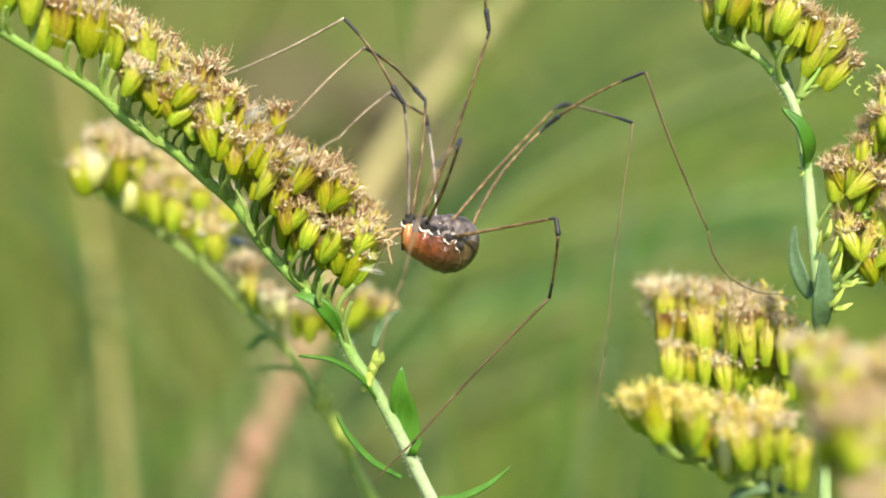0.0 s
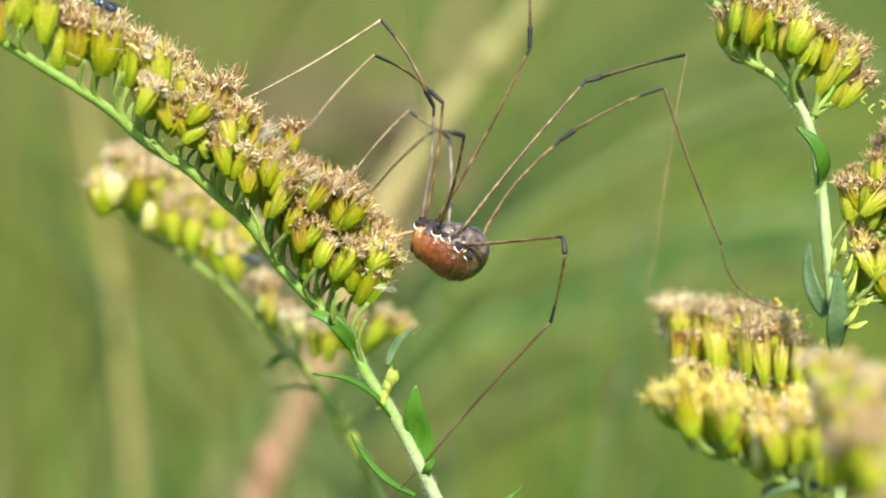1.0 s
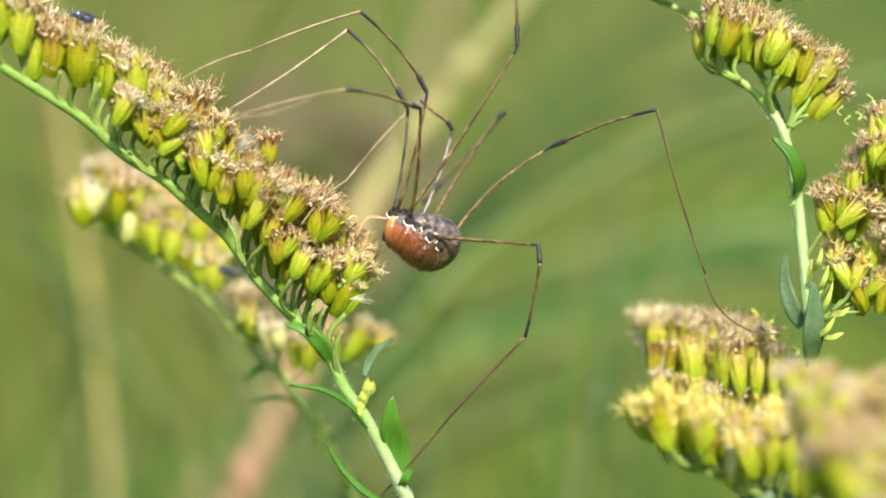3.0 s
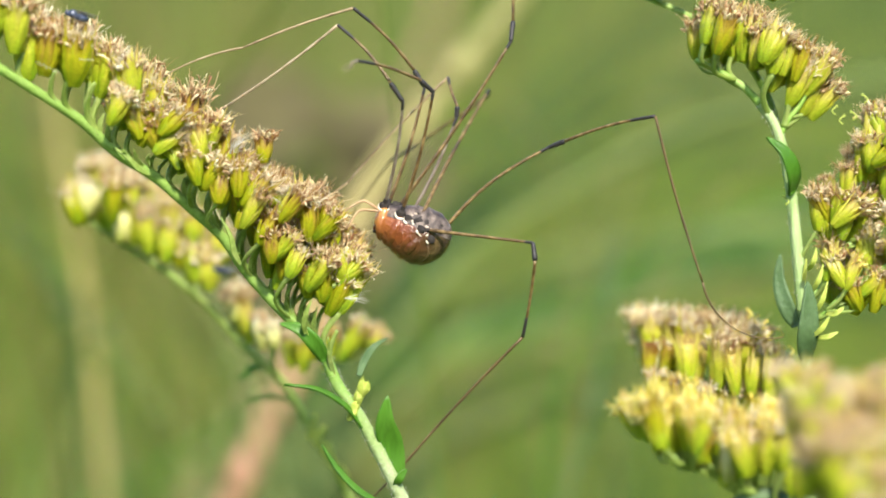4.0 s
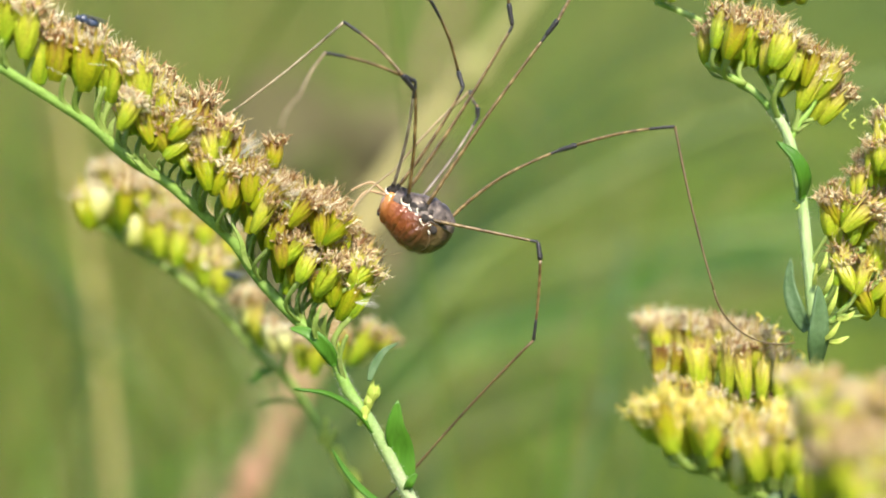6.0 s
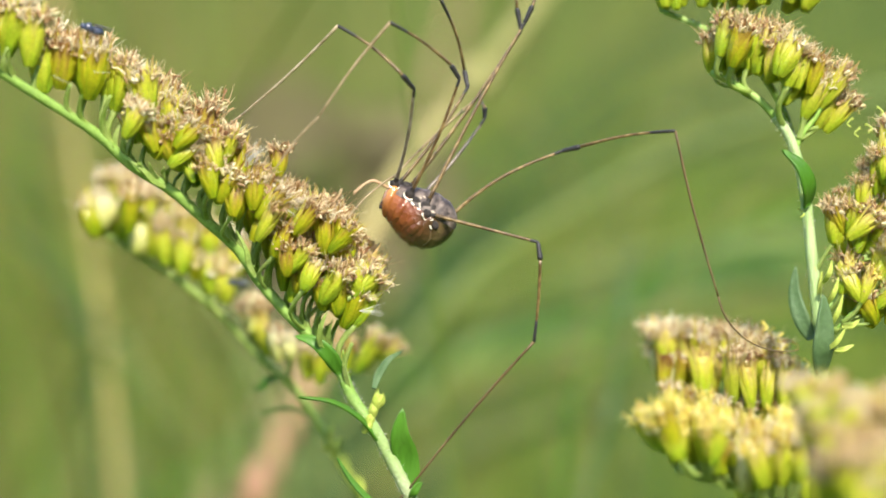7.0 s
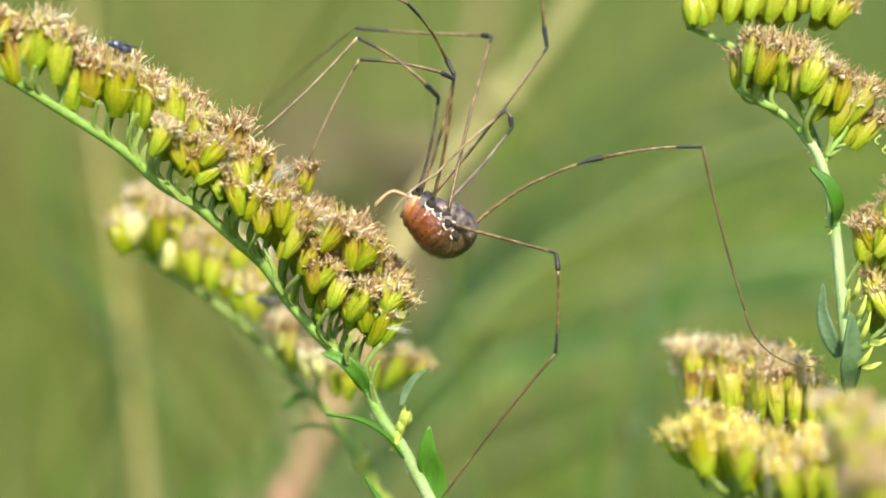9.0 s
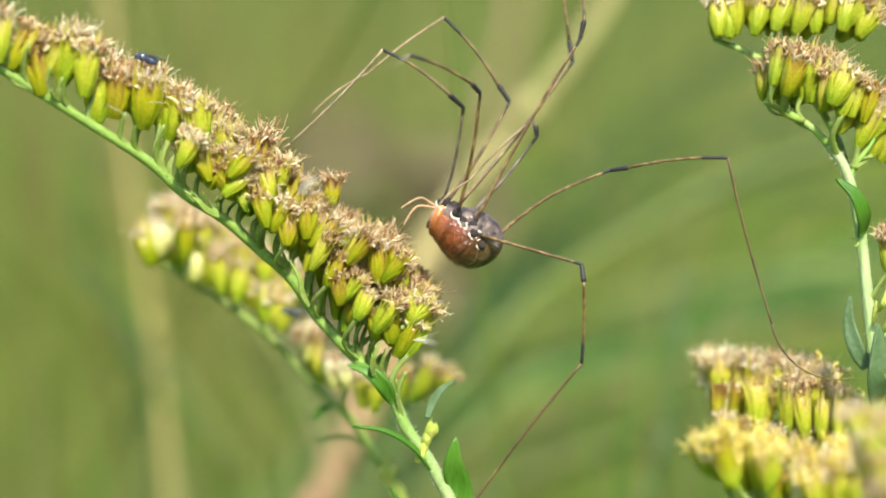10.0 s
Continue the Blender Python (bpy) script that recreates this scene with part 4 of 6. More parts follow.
heads_on(rear_plant, line, off, [(-19.36, -8.57, -16, 6.13), (-18.41, -9.35, -9, 6.21), (-19.97, -7.17, 0, 4.71), (-11.18, -11.91, 6, 5.34), (-9.79, -11.07, 26, 5.51), (-9.12, -11.07, 37, 5.43),
    (-12.46, -11.07, 7, 4.75), (-8.01, -9.96, 48, 3.96), (-14.68, -11.91, -4, 4.14), (-13.58, -12.18, 4, 4.72)], 25.00, 2.0, pale=(2, 5), slim=1.0, sunlit=0.9, stalks=0.06, near=1.6)
heads_on(rear_plant, line, off, [(-17.26, -9.84, -5, 3.97), (-15.93, -9.84, -6, 3.52), (-31.82, 2.53, 6, 5.86)], 22.00, 0.5, pale=(0, 1), slim=0.95, sunlit=0.9, stalks=0.06, near=1.6)
leaf(rear_plant, off, [at(-17.47, 25.00, -11.63), at(-18.57, 25.00, -11.91), at(-19.14, 25.00, -12.63), at(-19.97, 25.00, -12.84)], 0.4)
leaf(rear_plant, off, [at(-13.58, 25.00, -15.80), at(-14.68, 25.00, -15.08), at(-16.90, 25.00, -14.68), at(-19.14, 25.00, -15.08)], 0.25, normal=(0.2, -0.5, 1))
buds_on(rear_plant, off, [at(-12.63, 24.00, -18.23), at(-12.07, 24.00, -18.89), at(-11.41, 24.00, -19.67), at(-10.86, 24.00, -20.22), at(-10.52, 24.00, -21.10), at(-9.86, 24.00, -21.88), at(-12.30, 24.00, -17.23), at(-9.31, 24.00, -22.65), at(-11.75, 24.00, -18.23)])
right_plant, line, off = goldenrod("goldenrod", "tall downy goldenrod stem with tan withered flower clusters", [at(28.55, 2.0, 12.86), at(29.66, 2.0, 11.4), at(30.47, 2.0, 9.38), at(31.28, 2.0, 5.6), at(31.68, 2.0, 2.07), at(32.09, 2.0, -1.97), at(32.44, 2.0, -6.0), at(32.74, 2.0, -10.04), at(32.99, 2.0, -16.09), at(33.1, 2.0, -23.16)], (0.42, 0.62), (0.045, 0.03), M_STEM_PALE)
twig(right_plant, off, line, [at(29.26, 2.0, 11.91), at(28.3, 2.0, 13.17), at(27.04, 2.0, 14.43), at(25.02, 2.0, 15.69), at(22.8, 2.0, 16.8)], 0.36)
twig(right_plant, off, line, [at(30.32, 2.0, 9.89), at(31.08, 2.0, 11.4), at(32.09, 2.0, 12.66), at(33.1, 2.0, 14.68), at(33.6, 2.0, 16.7)], 0.26)
heads_on(right_plant, line, off, [(22.95, 16.85, -7, 4.26), (23.81, 17.05, 7, 4.58), (25.53, 16.35, 26, 4.23), (26.94, 16.55, 20, 5.4), (28.3, 16.19, 23, 4.77), (29.36, 13.92, 25, 4.31),
    (31.43, 14.78, 17, 5.04), (32.49, 11.86, 27, 4.81), (33.2, 11.5, 34, 4.73), (32.59, 13.67, 39, 5.75), (26.03, 16.95, 0, 4.81), (30.32, 15.19, 16, 4.74),
    (31.08, 12.66, 30, 5.27), (33.1, 13.17, 31, 4.68), (27.8, 15.94, 7, 4.31), (24.77, 16.7, 10, 4.77)], 2, 2.0, gold=0.12, white=0.55, sunlit=0.9, stalks=0.15, near=2.2)
down(right_plant, line[:60], 0.5, 420, 4)
bractlets(right_plant, line, 36, 60, 14, 33, (1.2, 2.6), M_BUD)
heads_on(right_plant, line, off, [(26.2, 16.7, -11, 3.88), (25.72, 16.7, 40, 3.62), (28.07, 16.16, 36, 4.31), (28.07, 16.35, 58, 3.7), (30.36, 14.38, 3, 3.73), (30.51, 14.64, 43, 4.11),
    (32.55, 13.02, -10, 4.57), (32.28, 12.81, 41, 3.85), (33.26, 12.27, 17, 3.84), (33.45, 12.11, 36, 4.25), (24.68, 16.6, 12, 3.69), (24.78, 17.15, 44, 4.15)], 5, 2.0, gold=0.15, white=0.55, sunlit=0.9, stalks=0.15, near=2.2)
twig(right_plant, off, line, [at(31.24, 6.0, 8.4), at(30.0, 6.5, 13.4), at(26.8, 7.0, 18.4), at(22.7, 7.0, 21.2), at(18.7, 7.0, 22.9)], 0.34)
for depth in (4.5, 7.5):
    heads_on(right_plant, line, off, [(19.0 + 0.98 * k + rng.uniform(-0.4, 0.4), 23.2 + 0.8 * math.sin(math.pi * k / 14) - 0.05 * k + rng.uniform(-0.8, 0.8), rng.uniform(-16, 18) + 1.6 * k, rng.uniform(3.9, 4.8)) for k in range(14)], depth, 1.0, white=0.3, sunlit=0.85, slim=1.12, stalks=0.08, near=1.2)
heads_on(right_plant, line, off, [(23.4 + 1.0 * k, 17.6 - 0.03 * k - 0.045 * k * k + rng.uniform(-0.8, 0.9), rng.uniform(-22, 24) + 3.4 * k, rng.uniform(4.3, 5.4)) for k in range(9)], 0.5, 2.0, white=0.45, gold=0.1, sunlit=0.9, slim=1.18, stalks=0.15, near=1.5)
twig(right_plant, off, line, [at(32.34, 2.0, -6.0), at(33.6, 2.0, -3.99), at(35.11, 2.0, -1.46), at(37.13, 2.0, 1.06), at(39.65, 2.0, 5.6), at(42.18, 2.0, 11.15)], 0.28)
twig(right_plant, off, line, [at(32.34, 1.0, -7.48), at(33.95, 1.0, -5.98), at(35.96, 1.0, -3.97), at(38.97, 1.0, -1.96), at(41.99, 1.0, 0.05)], 0.15)
heads_on(right_plant, line, off, [(35.62, -5.4, 11, 4.25), (36.88, -6.0, 18, 4.23), (38.39, -5.75, 19, 4.82), (34.61, -2.47, 0, 4.28), (36.12, -1.97, 9, 4.33), (37.64, -2.98, 13, 4.67),
    (39.15, -2.98, 23, 4.07), (39.91, -4.49, 24, 4.67), (33.65, 1.46, -3, 5.03), (34.91, 2.32, 13, 4.01), (35.62, 0.66, 17, 3.81), (36.37, 0.55, 23, 4.65),
    (37.53, -1.21, 16, 4.17), (36.12, 4.34, 0, 3.74), (37.13, 5.85, 7, 3.61), (38.14, 6.61, 8, 4.05), (38.39, 7.62, 10, 5.42), (35.11, 4.84, -16, 2.0),
    (36.12, -3.99, 27, 4.19), (37.13, -4.49, 39, 3.42), (38.9, 1.06, 17, 4.48), (39.65, 4.09, 13, 4.93), (41.17, 5.6, 11, 5.45), (34.2, -2.98, 13, 4.12),
    (35.11, -4.99, 14, 4.41), (40.66, -0.45, 23, 4.07), (41.17, -3.99, 34, 3.86), (39.15, -4.99, 45, 3.03), (34.61, 0.05, 7, 4.31), (34.1, 0.81, 5, 4.83),
    (37.13, 2.07, 17, 4.48), (40.66, 2.07, 18, 5.07), (38.14, 3.08, 14, 4.41)], 2, 2.5, gold=0.1, white=0.55, sunlit=0.8, near=3.0)
heads_on(right_plant, line, off, [(35.19, 0.63, -14, 4.63), (34.94, 0.48, 24, 4.08), (36.78, 0.05, 21, 4.32), (36.49, -0.29, -3, 3.66), (38.08, -1.89, -1, 4.31), (37.96, -2.0, 49, 3.59),
    (39.42, -3.58, -21, 4.14), (39.71, -3.53, 12, 4.34), (36.58, 2.96, -12, 3.66), (36.66, 2.99, 50, 4.28), (38.54, 1.53, 12, 4.25), (38.7, 2.08, 32, 4.0),
    (37.81, 5.18, 19, 4.71), (37.44, 5.8, 0, 4.78), (39.32, 4.52, 28, 4.18), (39.15, 5.05, -23, 4.53), (40.3, 7.05, -6, 4.52), (40.62, 6.71, -1, 4.73)], 4, 3.0, gold=0.2, white=0.55, sunlit=0.8, near=3.0)
heads_on(right_plant, line, off, [(35.86, -3.6, -22, 3.99), (35.89, -3.77, 24, 3.74), (37.28, -5.59, -19, 3.57), (37.6, -4.87, 46, 3.96), (40.49, 0.91, 31, 3.45), (40.27, 0.89, -24, 3.78),
    (39.11, 9.69, -7, 3.7), (38.97, 9.03, 45, 4.71), (40.99, 9.8, 36, 3.66), (40.91, 9.71, 31, 4.69), (34.74, 2.0, -24, 4.46), (34.71, 1.9, 51, 4.66),
    (38.0, 6.67, -1, 4.48), (37.99, 7.23, 54, 3.73), (41.54, 4.81, 41, 4.33), (41.72, 4.23, 4, 3.54), (41.3, -2.8, 8, 4.44), (41.0, -2.84, -16, 4.07)], 0, 2.0, gold=0.2, white=0.55, sunlit=0.8, near=3.0)
leaf(right_plant, off, [at(31.19, 1.0, 4.82), at(31.13, -0.5, 6.54), at(30.41, -1.0, 8.26), at(28.77, -1.0, 9.76)], 0.72, normal=(0.6, -1, 0.2))
leaf(right_plant, off, [at(32.45, 1.0, -9.99), at(32.33, -0.5, -7.93), at(32.45, -1.0, -5.18), at(32.4, -1.0, -2.94)], 0.9, normal=(0.4, -1, 0.0), material=M_LEAF_GREY)
leaf(right_plant, off, [at(31.76, 1.5, -7.0), at(30.91, 1.5, -5.24), at(30.32, 2.0, -2.98), at(30.42, 2.0, -0.45)], 0.65, normal=(-0.3, -1, 0.0), material=M_LEAF_GREY)
leaf(right_plant, off, [at(32.8, 0.0, -7.95), at(33.67, -1.0, -7.07), at(33.96, -1.0, -6.64), at(34.39, -1.0, -5.92)], 0.2, material=M_BUD)
leaf(right_plant, off, [at(33.05, 0.0, -5.95), at(33.67, -1.0, -4.58), at(33.88, -1.0, -3.98), at(34.15, -1.0, -2.94)], 0.2, material=M_BUD)
leaf(right_plant, off, [at(32.8, 0.0, -3.95), at(33.35, -1.0, -2.84), at(33.53, -1.0, -2.32), at(33.75, -1.0, -1.44)], 0.2, material=M_BUD)
leaf(right_plant, off, [at(32.55, 0.0, -1.95), at(32.93, -1.0, -1.1), at(33.05, -1.0, -0.66), at(33.15, -1.0, 0.05)], 0.2, material=M_BUD)
leaf(right_plant, off, [at(33.3, 0.0, -7.95), at(34.3, -1.0, -7.81), at(34.63, -1.0, -7.63), at(35.14, -1.0, -7.42)], 0.2, material=M_BUD)
leaf(right_plant, off, [at(34.3, 0.0, -5.95), at(35.04, -1.0, -5.7), at(35.29, -1.0, -5.48), at(35.64, -1.0, -5.18)], 0.2, material=M_BUD)
curls(right_plant, off, [at(35.86, 1.0, 11.0), at(36.71, 1.0, 11.35), at(35.21, 1.0, 11.85), at(30.69, 1.0, 3.82), at(37.72, 1.0, 12.86)])
middle_plant, line, off = goldenrod("goldenrod", "goldenrod spray with a dense row of withered yellow-green heads", [at(20.42, 16.0, -11.85), at(22.3, 16.0, -12.17), at(26.05, 16.0, -12.81), at(29.26, 16.0, -13.61), at(32.48, 16.0, -14.69), at(35.16, 16.0, -17.1), at(36.77, 16.0, -21.39), at(37.3, 16.0, -25.67)], (0.22, 0.5), (0.04, -0.03), M_STEM)
heads_on(middle_plant, line, off, [(19.87, -10.13, 0, 5.38), (19.93, -10.95, -2, 6.34), (19.44, -11.18, 3, 5.12), (20.14, -10.23, -5, 4.39), (20.57, -11.22, -7, 4.36), (21.95, -10.74, -10, 5.60),
    (22.83, -10.93, 6, 5.99), (24.27, -10.99, 1, 4.79), (25.86, -11.52, 8, 6.42), (27.01, -12.19, 8, 6.67), (28.06, -11.36, 2, 4.27), (29.34, -11.93, 11, 4.38),
    (30.05, -12.22, 29, 3.94), (30.87, -13.02, 12, 3.44), (20.37, -10.21, -2, 4.66), (20.95, -11.40, -1, 5.03), (23.40, -11.75, 5, 6.49), (25.43, -11.19, 6, 5.71),
    (27.44, -12.39, 5, 6.83), (28.46, -12.15, 4, 5.32), (29.64, -13.28, 23, 5.03), (22.53, -11.71, 4, 6.10), (20.33, -11.53, -13, 5.19), (28.44, -11.66, 14, 5.40),
    (26.70, -10.65, 4, 4.80)], 18, 2.0, gold=0.08, pale=(0, 2), slope=-0.95, white=0.7, sunlit=0.8)
heads_on(middle_plant, line, off, [(19.21, -12.14, 0, 4.53), (20.72, -12.42, 3, 4.65), (22.32, -12.71, 2, 4.89), (23.72, -13.09, -1, 5.41), (25.45, -13.19, 4, 5.76), (26.93, -13.50, -2, 5.22),
    (28.40, -13.49, 0, 4.84), (29.86, -14.16, -1, 5.60), (31.06, -14.04, -1, 5.33), (22.97, -12.99, -1, 5.66), (26.19, -12.97, -3, 5.73)], 11, 1.5, gold=0.2, slope=-0.45, bare=0.85, white=0.9, sunlit=0.8)
curls(middle_plant, off, [at(28.98, 7.0, -6.91), at(29.81, 7.0, -7.43), at(31.0, 7.0, -8.2), at(31.98, 7.0, -9.75), at(31.67, 7.0, -11.04), at(30.94, 7.0, -12.33), at(30.22, 7.0, -8.46), at(28.16, 7.0, -6.4)], M_TUFT_GOLD)
heads_on(middle_plant, line, off, [(20.82, -12.95, 14, 4.08), (20.93, -13.08, -6, 4.88), (22.14, -13.25, -12, 4.55), (22.65, -11.71, 8, 4.23), (23.53, -12.72, -10, 4.43), (26.45, -12.68, 28, 4.14),
    (27.33, -12.60, 6, 4.35), (29.69, -12.93, 4, 4.69), (30.69, -12.64, -19, 4.35)], 14, 2.5, gold=0.2, pale=(0, 1), slim=0.85, slope=-0.7, white=0.6, sunlit=0.55)
heads_on(middle_plant, line, off, [(19.6 + 1.0 * k + rng.uniform(-0.3, 0.3), -15.0 - 0.12 * k + rng.uniform(-0.4, 0.4), rng.uniform(-10, 10), rng.uniform(4.0, 4.8)) for k in range(13)], 8, 2.0, gold=0.35, white=0.8, sunlit=0.9, stalks=0.1, near=1.5)
pulled_plant, line, off = goldenrod("goldenrod", "low goldenrod spray with golden florets that the foot pulled down", [at(17.82, -17.0, -16.12), at(19.44, -17.0, -17.27), at(21.52, -17.0, -18.05), at(23.83, -17.0, -18.89), at(26.14, -17.0, -20.04), at(28.44, -17.0, -22.58)], (0.13, 0.3), (0.03, -0.06), M_STEM)
heads_on(pulled_plant, line, off, [(17.79, -16.0, -21, 5.14), (18.38, -16.45, -29, 4.53), (19.53, -16.27, -25, 4.5), (20.32, -16.82, -16, 5.81), (20.67, -16.76, 9, 4.42), (22.13, -17.56, -7, 5.86),
    (23.73, -17.86, 3, 5.74), (24.37, -17.93, 2, 6.27), (25.4, -18.05, 14, 6.54), (26.73, -18.21, 8, 6.79), (20.2, -16.63, 6, 5.21), (24.38, -18.04, -3, 5.23),
    (25.64, -17.08, 15, 3.49), (21.16, -16.72, 14, 3.96), (18.59, -15.79, -12, 2.93)], -17, 3.0, gold=0.92, white=0.95, sunlit=0.8)
heads_on(pulled_plant, line, off, [(20.39, -16.57, 7, 3.92), (21.91, -17.61, -21, 4.18), (22.45, -18.06, 14, 3.9), (20.16, -16.69, 7, 4.42), (20.4, -17.06, 9, 4.57), (22.71, -17.02, 20, 4.24),
    (24.92, -17.64, 3, 3.45), (18.01, -17.01, -1, 4.65), (26.74, -17.79, 5, 4.2), (18.36, -16.57, 1, 3.62), (21.56, -17.68, -11, 3.43), (27.53, -17.07, -1, 3.36),
    (27.65, -17.71, -11, 4.61), (23.83, -17.4, 22, 4.05), (21.13, -17.5, 15, 3.09), (23.68, -17.7, 2, 3.97), (22.54, -17.13, -14, 3.07), (27.73, -18.24, -17, 3.39)], -15, 4.0, gold=0.85, white=0.95, slim=0.8, sunlit=0.8)
heads_on(pulled_plant, line, off, [(rng.uniform(23.0, 29.8), rng.uniform(-20.3, -17.8), rng.uniform(-10, 16), rng.uniform(4.2, 5.4)) for _ in range(12)], -19, 1.5, gold=0.5, white=0.8, sunlit=1.0, pale=(3,), slim=0.9)
heads_on(pulled_plant, line, off, [(16.6, -15.6, -30, 4.6), (17.2, -15.9, -16, 5.0), (17.9, -16.3, -24, 4.8), (18.6, -16.6, -8, 5.0), (19.4, -16.9, -18, 4.9), (21.2, -17.5, -4, 5.2)], -18, 2.0, gold=0.9, white=0.9, sunlit=1.0, stalks=0.0, near=1.0)
leaf(pulled_plant, off, [at(23.9, -17.0, -21.2), at(25.4, -17.4, -20.3), at(27.4, -17.6, -20.2), at(29.4, -17.2, -20.9)], 0.55, normal=(0.1, -1, 0.6), material=M_LEAF_GREY)
near_plant, line, off = goldenrod("goldenrod", "goldenrod cluster close to the viewer with tan withered florets", [at(25.26, -40.0, -13.08), at(26.9, -40.0, -15.95), at(28.54, -40.0, -18.0), at(29.36, -40.0, -20.05)], (0.4, 0.8), (0.03, -0.09), M_STEM_PALE)
heads_on(near_plant, line, off, [(29.84, -15.45, -3, 4.41), (25.73, -16.33, -5, 3.5), (30.67, -17.61, -2, 3.84), (32.01, -15.96, 17, 3.74), (27.82, -12.92, -4, 4.48), (30.99, -19.03, 5, 4.28),
    (26.59, -14.46, -5, 4.26), (29.47, -12.85, -3, 3.64), (28.2, -19.41, -8, 4.47), (33.6, -12.14, 15, 4.11), (25.88, -15.63, -5, 3.53), (31.05, -13.0, 8, 4.49),
    (27.5, -11.95, -13, 4.13), (25.83, -12.48, -11, 4.55), (29.46, -15.72, 5, 3.51), (30.9, -13.49, 8, 4.56), (26.16, -16.86, -10, 3.62), (28.09, -21.11, 7, 3.56),
    (32.03, -20.56, 7, 4.13), (26.06, -15.1, -8, 4.12)], -36, 4.0, gold=0.12, white=0.3, slim=0.85, face=0.08, pale=(4,), sunlit=1.0)
heads_on(near_plant, line, off, [(31.94, -12.25, 10, 4.38), (30.26, -15.71, 5, 4.46), (30.17, -11.81, 13, 3.8), (28.93, -13.69, 1, 3.69), (25.89, -17.19, -15, 4.37), (25.33, -18.5, -6, 3.91),
    (31.36, -13.77, 16, 3.96), (27.14, -20.33, -7, 3.77), (32.69, -14.73, 21, 3.77), (32.54, -13.74, 7, 4.47), (26.63, -20.12, 2, 4.02), (25.21, -11.99, -18, 3.95),
    (30.5, -20.33, 6, 3.5), (30.06, -12.89, -1, 3.95), (31.25, -12.13, 10, 4.19), (31.85, -14.93, 22, 3.79), (31.42, -18.48, 19, 4.1), (25.98, -11.95, -9, 3.56),
    (30.66, -12.36, 15, 3.7), (25.22, -13.03, -12, 4.05)], -38, 4.0, gold=0.12, white=0.3, slim=0.85, face=0.08, pale=(4,), sunlit=1.0)
heads_on(near_plant, line, off, [(32.24, -22.27, -2, 4.03), (28.56, -19.54, -2, 3.94), (26.75, -17.94, 0, 3.57), (28.34, -22.08, -10, 3.54), (31.16, -16.75, -4, 4.14), (29.64, -17.73, -9, 3.68),
    (27.25, -21.22, 8, 4.11), (31.96, -22.0, 7, 4.21), (32.47, -16.97, -4, 3.62), (29.63, -19.36, -3, 4.12), (28.03, -17.66, -4, 3.8), (29.68, -19.82, -1, 3.56),
    (28.05, -18.36, -6, 3.89), (26.38, -20.68, 3, 3.52)], -41, 3.0, white=0.3, gold=0.12, slim=0.85, face=0.1, sunlit=1.0)
heads_on(near_plant, line, off, [(27.47, -12.74, -1, 3.93), (28.6, -16.99, -6, 3.99), (31.32, -14.79, 12, 3.66), (31.48, -12.15, 15, 3.71), (26.79, -15.79, 1, 3.22), (29.86, -14.29, 6, 3.69),
    (24.89, -15.12, -11, 3.95), (26.26, -16.33, -1, 3.66), (31.22, -11.99, 13, 3.74), (29.7, -14.03, -3, 3.3), (29.16, -12.79, -4, 3.44), (28.1, -14.75, -8, 3.82),
    (27.05, -16.11, -11, 4.01), (29.02, -17.18, 13, 3.93), (25.3, -13.71, -13, 3.89), (25.96, -13.01, -15, 3.35)], -36, 3.0, white=0.3, slim=0.85, face=0.08, pale=(4,), sunlit=1.0)
for _ in range(78):
    z = rng.uniform(-23.5, -12.4)
    heads_on(near_plant, line, off, [(rng.uniform(26.2, 34.8), z, rng.uniform(-14, 20), rng.uniform(3.3, 4.3))], -39 + 0.9 * (z + 12.4), 1.5, gold=0.12, white=0.3, slim=1.05, face=0.08, sunlit=1.0)
heads_on(near_plant, line, off, [(rng.uniform(24.2, 28.5), rng.uniform(-18.5, -14.6), rng.uniform(-12, 12), rng.uniform(3.4, 4.2)) for _ in range(18)], -45, 1.5, gold=0.1, white=0.3, slim=1.0, face=0.1, sunlit=1.0)
near_plant.location.x += 1.6 * MM


def small_fly(place, turn, size):
    fly = tagged(new("small_fly"), "tiny blue-black fly sitting on a withered flower head", "fly", group="small flies")
    fly.matrix_world = Matrix.Translation(place) @ pose(0, 0, 0, 0, 15, turn) @ Matrix.Scale(size, 4)
    part("abdomen", lump(0.45, (1.5, 0.9, 0.8)), M_FLY, fly)
    chest = part("thorax", lump(0.38, (1.1, 1.0, 1.0)), M_FLY, fly)
    chest.location = (-0.8 * MM, 0, 0.1 * MM)
    head = part("head", lump(0.27, (0.8, 1.2, 1.0)), M_FLY, fly)
    head.location = (-1.3 * MM, 0, 0.05 * MM)
    for s in (-1, 1):
        bm = bmesh.new()
        blade(bm, [Vector((-0.7 + 0.5 * k, s * (0.2 + 0.13 * k), 0.45 - 0.02 * k)) * MM for k in range(5)], [w * MM for w in (0.08, 0.26, 0.32, 0.28, 0.05)], Vector((0, 0, 1)), 0.1, 0.00001)
        part("wing", bm, M_WING, fly)
        for k in range(3):
            bm = bmesh.new()
            sweep(bm, [Vector((-1.0 + 0.3 * k, s * 0.2, 0)) * MM, Vector((-1.15 + 0.45 * k, s * 0.6, 0.1)) * MM, Vector((-1.3 + 0.6 * k, s * 0.8, -0.55)) * MM], [0.05 * MM, 0.04 * MM, 0.02 * MM], 5)
            part("leg", bm, M_FLY, fly)
    return fly


small_fly(at(-30.63, -7.5, 19.66), 20, 1.0)
small_fly(at(-20.85, 21.00, -2.35), -30, 0.9)


